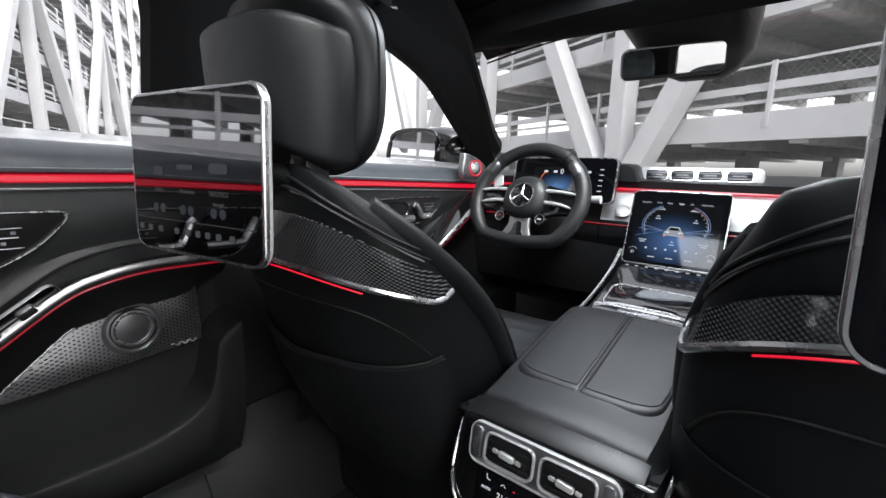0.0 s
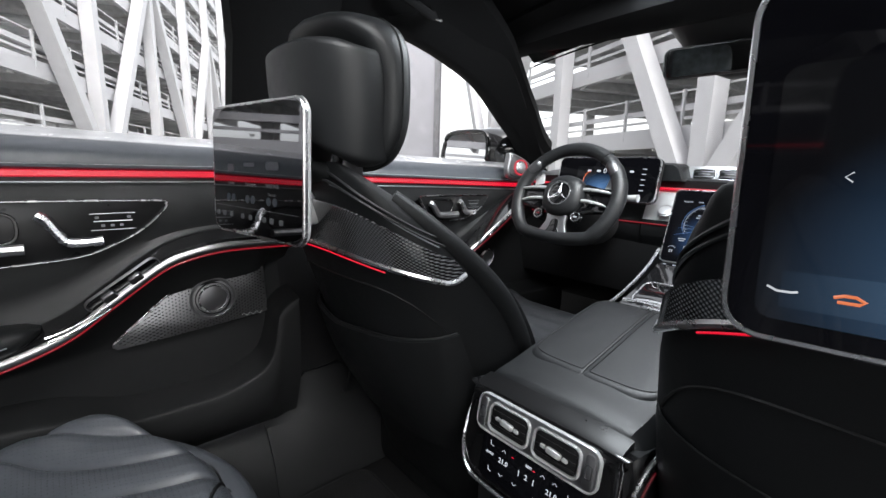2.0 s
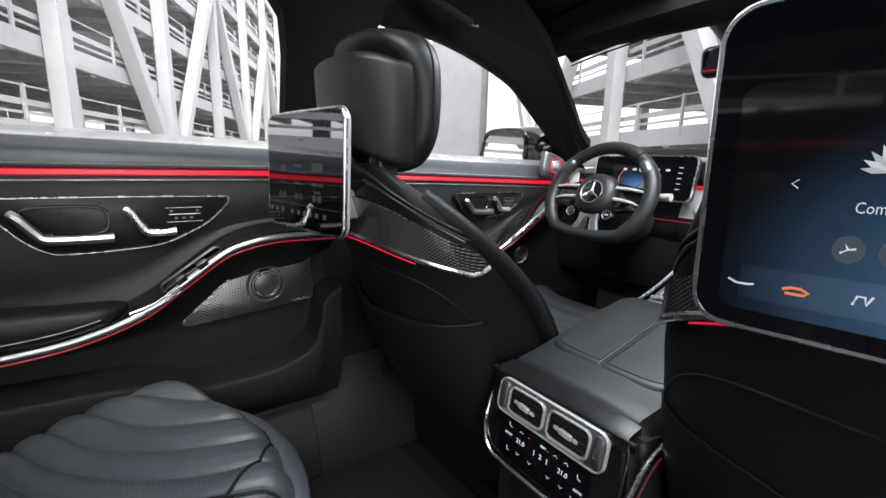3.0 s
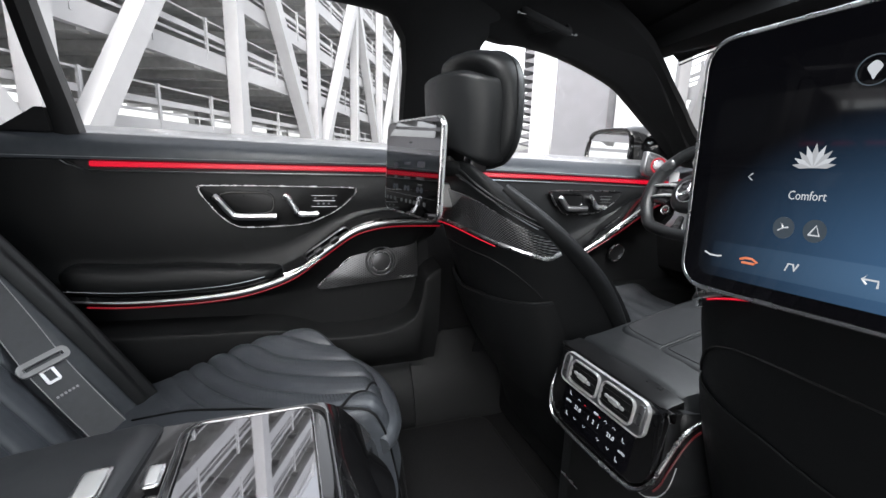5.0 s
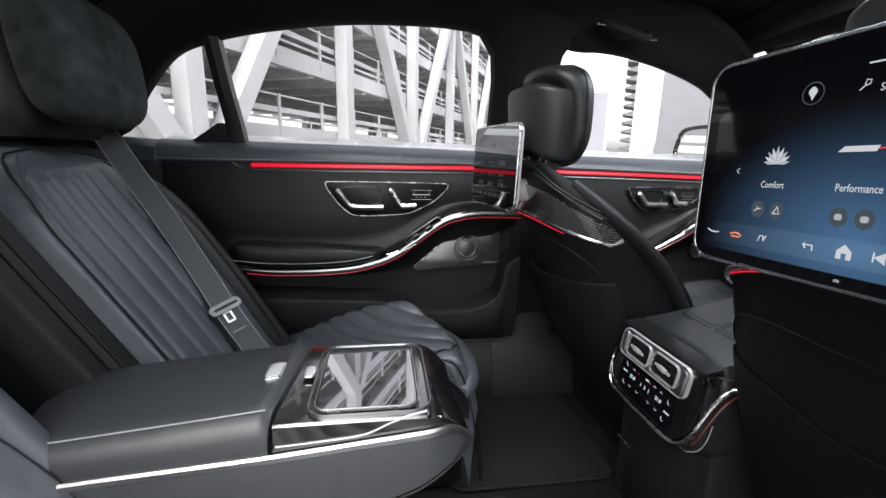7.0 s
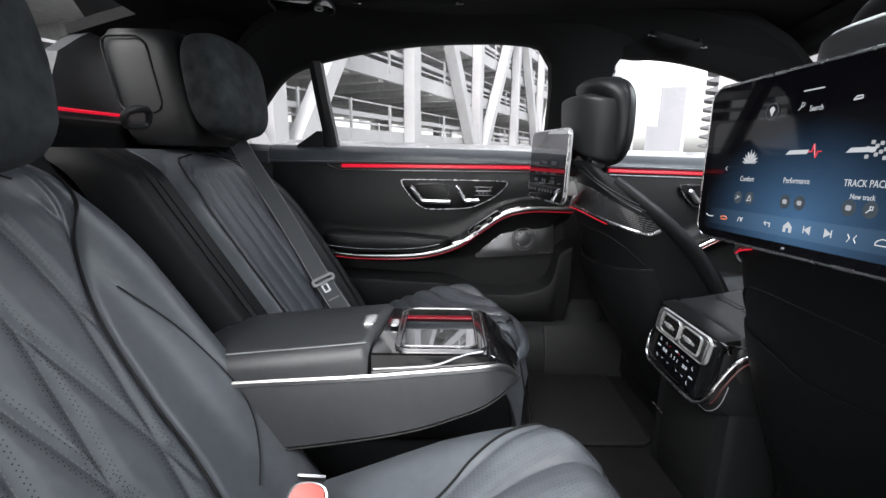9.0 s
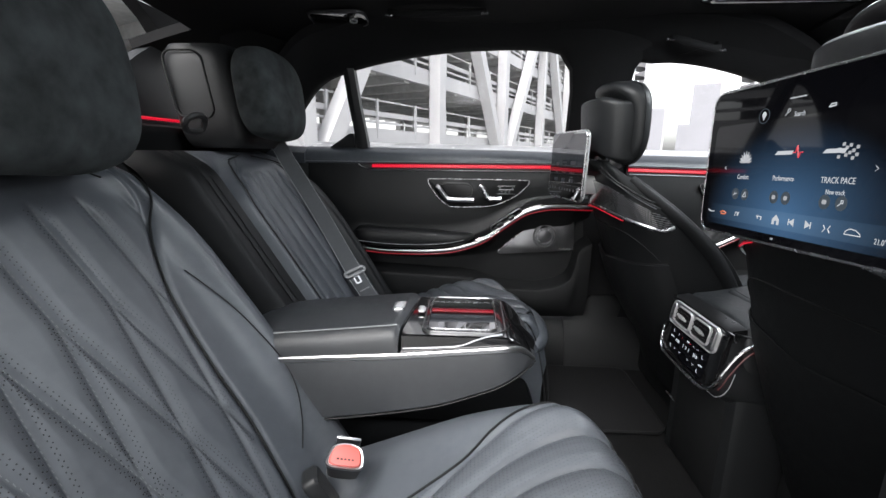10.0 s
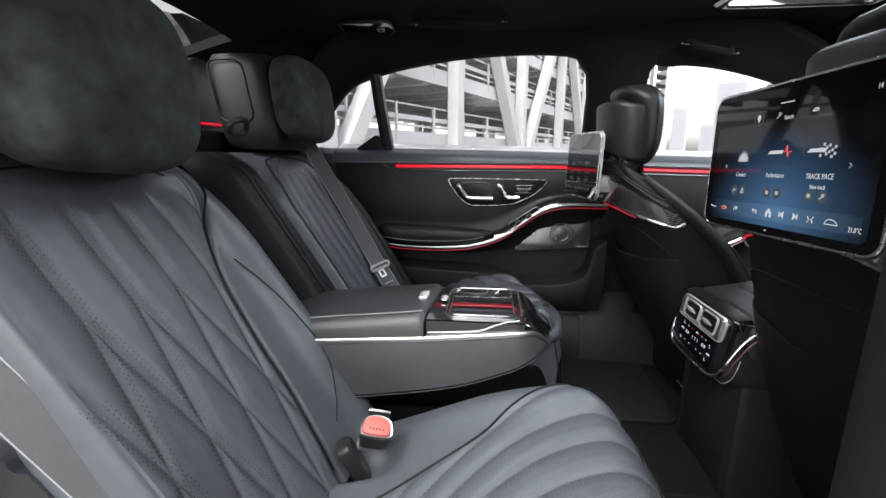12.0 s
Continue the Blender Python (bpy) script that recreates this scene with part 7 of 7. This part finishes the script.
# ---- mirror, overhead unit, visors, handles ----
mir = thing("interior_mirror", (-0.05, 1.10, 0.90), "frameless interior mirror on a black housing", "mirror")
MM = axes((-0.052, 1.10, 0.925), (1, 0.30, 0.05), (0, -0.13, 1))
part("housing", plate(rounded(0.225, 0.072, 0.018), 0.03, MM, 0.01), PLASTIC, mir)
MIRROR = material("mirror_glass", (0.75, 0.75, 0.76), 0.02, 1.0, vary=0.01, rough_vary=0.005)
part("glass", plate(rounded(0.213, 0.060, 0.013), 0.002, MM @ pose(0, 0, 0.002)), MIRROR, mir, "mirror glass", smooth=False)
rows = []
for z, x0, x1, y0, y1 in ((0.892, -0.05, 0.045, 1.16, 1.20), (0.91, -0.09, 0.075, 1.14, 1.22), (0.945, -0.13, 0.098, 1.13, 1.24), (1.0, -0.17, 0.104, 1.10, 1.26), (1.06, -0.21, 0.108, 1.04, 1.26), (1.09, -0.21, 0.108, 1.0, 1.26)):
    cx_, cy_, w_, h_ = (x0 + x1) / 2, (y0 + y1) / 2, x1 - x0, y1 - y0
    rows.append([(cx_ + a, cy_ + b, z) for a, b in rounded(w_, h_, min(w_, h_) * 0.35, 4)])
part("mount", loft(rows), PLASTIC, mir, "black sensor housing")
ovh = thing("overhead_console", (0, 1.0, 1.04), "glossy black overhead console with lamp lenses", "overhead console")
rows = []
for y, d, hw in ((0.90, 0.002, 0.10), (0.93, 0.020, 0.135), (0.99, 0.034, 0.155), (1.06, 0.042, 0.160), (1.12, 0.040, 0.150), (1.17, 0.020, 0.13)):
    z = roof_z(0, y) - d
    rows.append([(-0.015 - hw, y, z + 0.03), (-0.015 - hw * 0.94, y, z + 0.004), (-0.015 - hw * 0.80, y, z - 0.004), (-0.015, y, z - 0.008), (-0.015 + hw * 0.80, y, z - 0.004), (-0.015 + hw * 0.94, y, z + 0.004), (-0.015 + hw, y, z + 0.03)])
part("panel", loft(rows), PIANO, ovh, "glossy black panel")
for sg in (-1, 1):
    part("lip", tube([(-0.015 + sg * hw * 0.97, y, roof_z(0, y) - d + 0.008) for y, d, hw in ((0.915, 0.010, 0.12), (0.95, 0.026, 0.142), (1.0, 0.036, 0.155), (1.06, 0.042, 0.160), (1.12, 0.040, 0.150))], 0.0022, 6), CHROME, ovh, "thin chrome edge line")
    LO = axes((sg * 0.085 - 0.015, 1.02, roof_z(0, 1.02) - 0.0475), (1, 0, 0), (0, -1, 0.1))
    lens = part("lamp_lens", plate(rounded(0.05, 0.085, 0.018), 0.006, LO, 0.001), RECESS, ovh, "dark lamp lens")
    part("lens_rim", frame_ring(rounded(0.057, 0.092, 0.021), 0.003, 0.006, LO @ pose(0, 0, 0.001)), CHROME, lens, "chrome lens rim")
for k in range(3):
    part("roof_key", plate(rounded(0.022, 0.014, 0.004), 0.005, axes((-0.045 + 0.03 * k, 1.03, roof_z(0, 1.03) - 0.0475), (1, 0, 0), (0, -1, 0.1)), 0.001), PLASTIC, ovh, "small black key")
for sg in (-1, 1):
    vis = thing("sun_visor", (sg * 0.36, 1.0, 1.02), "black folded sun visor", "sun visor", "sun visors")

    def visor_z(a, b):
        x, y = sg * (0.14 + 0.42 * a), 0.92 + 0.16 * b
        return x, y, roof_z(x, y) - 0.012 - 0.048 * b ** 1.5
    part("board", sheet(lambda a, b: visor_z(a, b), 12, 8, thick=0.016), SUEDE, vis, "black fabric board")
    part("clip", box((sg * 0.15 - 0.012, 1.05, 1.02), (sg * 0.15 + 0.012, 1.075, 1.05), 0.004), PLASTIC, vis, "small plastic clip")
    part("edge_seam", tube([Vector(visor_z(i / 12, 1.0)) + Vector((0, 0.001, -0.008)) for i in range(13)], 0.0025, 5), LEATHER_DULL, vis)


def grab_handle(y0, y1, x, z0, z1, label):
    root = thing("grab_handle", (x, (y0 + y1) / 2, z0), label, "grab handle", "grab handles")
    zm = (z0 + z1) / 2
    pts = smooth_path([(x - 0.02, y0, z0 + 0.02), (x + 0.005, y0 + 0.012, z0), (x + 0.012, (y0 + y1) / 2, zm - 0.004), (x + 0.005, y1 - 0.012, z1), (x - 0.02, y1, z1 + 0.02)], 6)
    part("grip", tube(pts, 0.009, 10, flat=1.2), SUEDE, root, "black soft grip")
    for y, z in ((y0, z0), (y1, z1)):
        part("end_cap", tube([(x + 0.004, y - 0.016, z - 0.002), (x + 0.010, y, z - 0.006), (x + 0.006, y + 0.016, z - 0.004)], 0.0028, 6), CHROME, root, "chrome end cap")
    return root


grab_handle(0.497, 0.651, -0.535, 1.045, 1.013, "black folded grab handle over the front door")
grab_handle(-0.394, -0.113, -0.42, 1.093, 1.095, "black folded grab handle over the rear door")
lamp = thing("reading_lamp", (-0.45, -0.565, 1.09), "black reading lamp with chrome surround in the headliner", "lamp")
LM = axes((-0.45, -0.565, 1.090), (0, -1, 0), (-1, 0, -0.137))
part("bezel", frame_ring(rounded(0.18, 0.10, 0.03), 0.003, 0.010, LM @ pose(0, 0, 0.004)), GRILLE, lamp, "chrome bezel")
part("lens", plate(rounded(0.172, 0.092, 0.027), 0.008, LM, 0.001), PIANO, lamp, "glossy black lens")
ring = [(0.013 * math.cos(2 * math.pi * k / 24), 0.013 * math.sin(2 * math.pi * k / 24)) for k in range(24)]
part("lamp_ring", frame_ring(ring, 0.004, 0.004, LM @ pose(-0.045, 0.01, 0.005)), SILVER, lamp)

# tweeter in the mirror corner
tw = thing("mirror_corner_speaker", (-0.62, 1.1, 0.66), "silver corner speaker with a glowing red ring", "speaker")
TM = axes((-0.585, 1.075, 0.672), (0.35, 1, 0), (0, 0.1, 1))
corner = [(p.x, p.y) for p in smooth_path([(-0.042, -0.038, 0), (-0.044, 0.026, 0), (-0.034, 0.040, 0), (0.024, 0.018, 0), (0.052, -0.018, 0), (0.050, -0.042, 0)], 4, True)][::-1]
part("body", plate(corner, 0.03, TM, 0.006), SATIN, tw, "satin silver corner piece")
part("cover", plate([(x * 0.86, y * 0.86) for x, y in corner], 0.003, TM @ pose(0, 0, 0.0015), 0.001), GRILLE, tw, "dark metal cover")
ring = [(0.026 * math.cos(2 * math.pi * k / 32), 0.026 * math.sin(2 * math.pi * k / 32)) for k in range(32)]
part("light_ring", frame_ring(ring, 0.005, 0.004, TM @ pose(0, -0.006, 0.004)), RED_GLOW, tw, "red glowing ring")
part("cone", plate([(x * 0.75, y * 0.75) for x, y in ring], 0.006, TM @ pose(0, -0.006, 0.004), 0.002), CHROME, tw)

# outside mirror
ext = thing("outside_mirror", (-0.95, 1.25, 0.66), "glossy black outside mirror on the front door", "mirror")
rows = []
for i in range(15):
    t = i / 14
    s = math.sin(math.pi * (0.05 + 0.91 * t ** 0.8)) ** 0.55
    x = -0.752 - 0.328 * t
    rows.append([(x, 1.27 + 0.085 * s * math.copysign(abs(math.cos(q)) ** 0.7, math.cos(q)) , 0.735 + 0.088 * s * math.copysign(abs(math.sin(q)) ** 0.8, math.sin(q))) for q in [2 * math.pi * k / 24 for k in range(24)]])
part("housing", loft(rows), PIANO, ext, "glossy black housing")
part("glass", plate([(p.x, p.y) for p in smooth_path([(-0.105, -0.055, 0), (-0.118, 0.01, 0), (-0.085, 0.062, 0), (0.05, 0.068, 0), (0.10, 0.045, 0), (0.105, -0.04, 0), (0.07, -0.066, 0)], 4, True)][::-1], 0.003, axes((-0.945, 1.176, 0.735), (1, 0.12, 0), (0, 0.05, 1))), MIRROR, ext, "mirror glass", smooth=False)
part("glass_rim", tube([axes((-0.945, 1.175, 0.735), (1, 0.12, 0), (0, 0.05, 1)) @ p for p in smooth_path([Vector(q) for q in ((-0.105, -0.055, 0), (-0.118, 0.01, 0), (-0.085, 0.062, 0), (0.05, 0.068, 0), (0.10, 0.045, 0), (0.105, -0.04, 0), (0.07, -0.066, 0))], 4, True)], 0.009, 8, closed=True), PIANO, ext, "black rim of the housing")
part("arm", box((-0.85, 1.24, 0.655), (-0.74, 1.32, 0.69), 0.012), PIANO, ext)

# pedals
ped = thing("brake_pedal", (-0.30, 1.3, 0.0), "studded metal pedal in the footwell", "pedal")
part("pad", plate(rounded(0.07, 0.05, 0.008), 0.008, axes((-0.24, 1.28, 0.13), (1, 0, 0), (0, 0.6, 1)), 0.002), SILVER, ped)

# ---- menu on the passenger side rear screen ----
menu = [c for c in right_screen.children if c.name.startswith("glass")][0]
def ui(x, y, lift=0.0030):
    return RIGHT_M @ pose(x * 1.07 + 0.0085, y + 0.002, lift)


soft_glow("menu_picture", RIGHT_M @ pose(0.0, -0.019, 0.0026), 0.312, 0.152, (0.115, 0.27, 0.52), 0.27, 1.4, menu, (0.52, 0.18), (1.85, 1.25))
ICON = glow("pale_icon", (0.82, 0.86, 0.92), 0.34)
GREY_ICON = glow("grey_icon", (0.62, 0.64, 0.68), 0.32)
AMBER = glow("amber_icon", (0.9, 0.22, 0.07), 0.4)
RED_ICON = glow("red_icon", (0.9, 0.03, 0.05), 0.4)
DIM_ICON = glow("dim_icon", (0.30, 0.45, 0.62), 0.055)
soft_glow("dock_picture", ui(-0.006, -0.0770, 0.0030), 0.292, 0.023, (0.13, 0.27, 0.48), 0.34, 1.1, menu, (0.52, 0.6), (1.75, 0.3))
for txt, size, x, y in (("Comfort", 0.0120, -0.0816, -0.0225), ("Performance", 0.0120, -0.0097, -0.0225), ("TRACK PACE", 0.0128, 0.0642, -0.0228), ("New track", 0.0100, 0.064, -0.036), ("Search", 0.0110, 0.0, 0.0575), ("21.0°C", 0.0108, 0.123, -0.0825), ("14", 0.0110, 0.121, 0.0755), ("ON", 0.005, -0.0126, -0.1025)):
    words("menu_word", txt, size * 0.80, ui(x, y, 0.0034), ICON, menu, depth=0.0001, narrow=0.72)
part("pull_bar", plate(rounded(0.026, 0.0014, 0.0006), 0.0002, ui(-0.0067, 0.0782, 0.0032)), ICON, menu)
# lotus flower of pointed petals
for a in (-80, -60, -40, -20, 0, 20, 40, 60, 80):
    L = 0.018 - abs(a) * 0.00005
    o = ui(-0.081, -0.002, 0.0032 + abs(a) * 0.000004) @ pose(0, 0, 0, 0, 0, -a)
    part("petal", plate([(0, 0), (0.0019, L * 0.6), (0, L), (-0.0019, L * 0.6)], 0.0001, o), ICON if a % 40 else GREY_ICON, menu, "pale flower petal")
# performance and track marks as plain shapes
part("mark_bar", plate([(-0.017, -0.0024), (0.012, -0.0024), (0.014, 0.0024), (-0.012, 0.0024)], 0.0002, ui(-0.0137, 0.0103, 0.0032)), ICON, menu, "plain pale bar")
part("mark_pulse", tube([ui(x, y, 0.0034).translation for x, y in ((-0.001, 0.0103), (0.003, 0.0103), (0.005, 0.0185), (0.008, 0.0035), (0.010, 0.0103), (0.014, 0.0103))], 0.0008, 4), RED_ICON, menu, "red pulse line")
part("mark_bar", plate([(-0.019, -0.0024), (0.010, -0.0024), (0.012, 0.0024), (-0.014, 0.0024)], 0.0002, ui(0.0575, 0.0103, 0.0032)), ICON, menu, "plain pale bar")
for i in range(6):
    for j in range(4):
        if (i + j) % 2 == 0:
            part("flag_check", plate(rounded(0.0038, 0.0038, 0.0005, 1), 0.0001, ui(0.060 + i * 0.0040, 0.0035 + j * 0.0040 + 0.002 * math.sin(i), 0.0031)), GREY_ICON, menu, "pale flag square")


def bent(pts, r, m_, mat_=None):
    part("icon_line", tube([ui(m_[0] + x * 0.8, m_[1] + y * 0.8, 0.0034).translation for x, y in pts], r * 0.8, 4), mat_ or ICON, menu)


bent([(0.002, 0.0035), (-0.002, 0), (0.002, -0.0035)], 0.0005, (-0.1207, -0.009))
bent([(-0.002, 0.0035), (0.002, 0), (-0.002, -0.0035)], 0.0005, (0.1037, -0.009))
bent([(0.006, -0.004), (0.006, 0.002), (-0.004, 0.002), (-0.001, 0.006), (-0.004, 0.002), (-0.001, -0.002)], 0.0009, (-0.0407, -0.077))
part("home_icon", plate([(-0.006, -0.006), (-0.002, -0.006), (-0.002, -0.001), (0.002, -0.001), (0.002, -0.006), (0.006, -0.006), (0.006, 0.001), (0.0, 0.007), (-0.006, 0.001)], 0.0002, ui(-0.0111, -0.0768, 0.0034)), ICON, menu, "white house sign")
for sg, x in ((-1, 0.0134), (1, 0.0369)):
    part("skip_icon", plate([(-0.004 * sg, 0.005), (0.004 * sg, 0.0), (-0.004 * sg, -0.005)], 0.0002, ui(x, -0.0765, 0.0034)), ICON, menu)
    bent([(0.005 * sg, 0.005), (0.005 * sg, -0.005)], 0.0008, (x, -0.0765))
bent([(-0.004, -0.005), (-0.001, 0.0), (-0.004, 0.005)], 0.0008, (0.0605, -0.0775))
bent([(0.003, -0.005), (0.0, 0.0), (0.003, 0.005)], 0.0008, (0.0635, -0.0775))
bent([(-0.011, -0.002), (-0.009, 0.002), (-0.004, 0.005), (0.004, 0.004), (0.010, 0.0), (0.011, -0.003), (-0.011, -0.003)], 0.0007, (0.0917, -0.0775))
bent([(-0.010, 0.002), (-0.004, -0.001), (0.004, -0.001), (0.008, 0.0)], 0.0009, (-0.1406, -0.0778))
bent([(-0.008, 0.0), (-0.003, 0.002), (0.003, 0.002), (0.008, -0.001), (0.005, -0.003), (-0.006, -0.003)], 0.0012, (-0.1128, -0.0776), AMBER)
bent([(-0.005, -0.004), (-0.003, 0.003), (0.001, 0.003), (0.002, -0.003), (0.005, 0.004)], 0.0009, (-0.0832, -0.0768))
for x, y, k in ((-0.0928, -0.0474, 0), (-0.0736, -0.0474, 1), (-0.0203, -0.0473, 2), (-0.0014, -0.0473, 2), (0.0528, -0.0474, 2), (0.0729, -0.0474, 3)):
    ring = [(0.0075 * math.cos(2 * math.pi * i / 20), 0.0085 * math.sin(2 * math.pi * i / 20)) for i in range(20)]
    part("round_key", plate(ring, 0.0002, ui(x, y, 0.0031)), DIM_ICON, menu)
    if k == 0:
        bent([(-0.004, -0.003), (0.0, 0.0), (-0.002, 0.005), (0.0, 0.0), (0.004, 0.001)], 0.0009, (x, y))
    elif k == 1:
        bent([(-0.004, -0.004), (0.004, -0.004), (0.001, 0.005), (-0.004, -0.004)], 0.0008, (x, y))
    elif k == 2:
        part("key_dot", plate(rounded(0.0062, 0.0055, 0.002), 0.0001, ui(x, y, 0.0034)), GREY_ICON, menu)
    else:
        bent([(-0.004, -0.004), (0.0, 0.0), (0.003, 0.0), (0.003, 0.004), (0.0, 0.004), (0.0, 0.0)], 0.0008, (x, y))
bent([(-0.005, -0.005), (-0.001, -0.001), (0.003, 0.0), (0.004, 0.004), (0.0, 0.005), (-0.001, 0.001), (0.0, -0.001)], 0.0006, (-0.0179, 0.0615))
ring = [(0.010 * math.cos(2 * math.pi * i / 24), 0.010 * math.sin(2 * math.pi * i / 24)) for i in range(24)]
part("profile_key", frame_ring(ring, 0.0008, 0.0003, ui(-0.0578, 0.0611, 0.0033)), DIM_ICON, menu)
part("profile_drop", plate([(p.x, p.y) for p in smooth_path([(0, 0.006, 0), (-0.004, 0.002, 0), (-0.0015, -0.003, 0), (0, -0.006, 0), (0.0015, -0.003, 0), (0.004, 0.002, 0)], 3, True)], 0.0001, ui(-0.0578, 0.0611, 0.0033)), ICON, menu, "plain pale sign")
bent([(-0.005, -0.002), (-0.002, 0.002), (0.005, 0.002), (0.005, -0.001), (-0.005, -0.002)], 0.001, (0.0425, 0.0615))

# ---- dimmed menu on the driver side rear screen ----
dim_glass = [c for c in left_screen.children if c.name.startswith("glass")][0]
FAINT = glow("faint_icon", (0.62, 0.68, 0.76), 0.022)
FAINT_BLUE = glow("faint_blue_key", (0.25, 0.40, 0.62), 0.016)


def faint(x, y, lift=0.0030):
    return LEFT_M @ pose(x * 0.86, y * 0.92, lift)


for txt, size, x, y in (("Comfort", 0.0100, -0.0816, -0.0225), ("Performance", 0.0100, -0.0097, -0.0225), ("TRACK PACE", 0.0110, 0.0642, -0.0228), ("New track", 0.0085, 0.064, -0.036), ("Search", 0.0090, 0.0, 0.0575)):
    words("menu_word", txt, size * 0.80, faint(x, y), FAINT, dim_glass, depth=0.0001, narrow=0.72)
for x, y, w, h in ((-0.081, 0.004, 0.022, 0.012), (-0.012, 0.010, 0.034, 0.006), (0.066, 0.009, 0.036, 0.012)):
    part("mark_bar", plate(rounded(w, h, h * 0.4, 3), 0.0002, faint(x, y)), FAINT_BLUE, dim_glass, "plain faint mark")
for x in (-0.0928, -0.0736, -0.0203, -0.0014, 0.0528, 0.0729):
    part("round_key", plate(rounded(0.012, 0.012, 0.0058, 4), 0.0002, faint(x, -0.0474)), FAINT_BLUE, dim_glass)
for x in (-0.138, -0.112, -0.083, -0.040, -0.011, 0.0134, 0.0369, 0.062, 0.092):
    part("dock_icon", plate(rounded(0.010, 0.008, 0.0025, 3), 0.0002, faint(x, -0.0775)), FAINT, dim_glass)
part("dock_line", plate(rounded(0.252, 0.0007, 0.0003, 1), 0.0002, faint(-0.004, -0.0630)), FAINT, dim_glass)
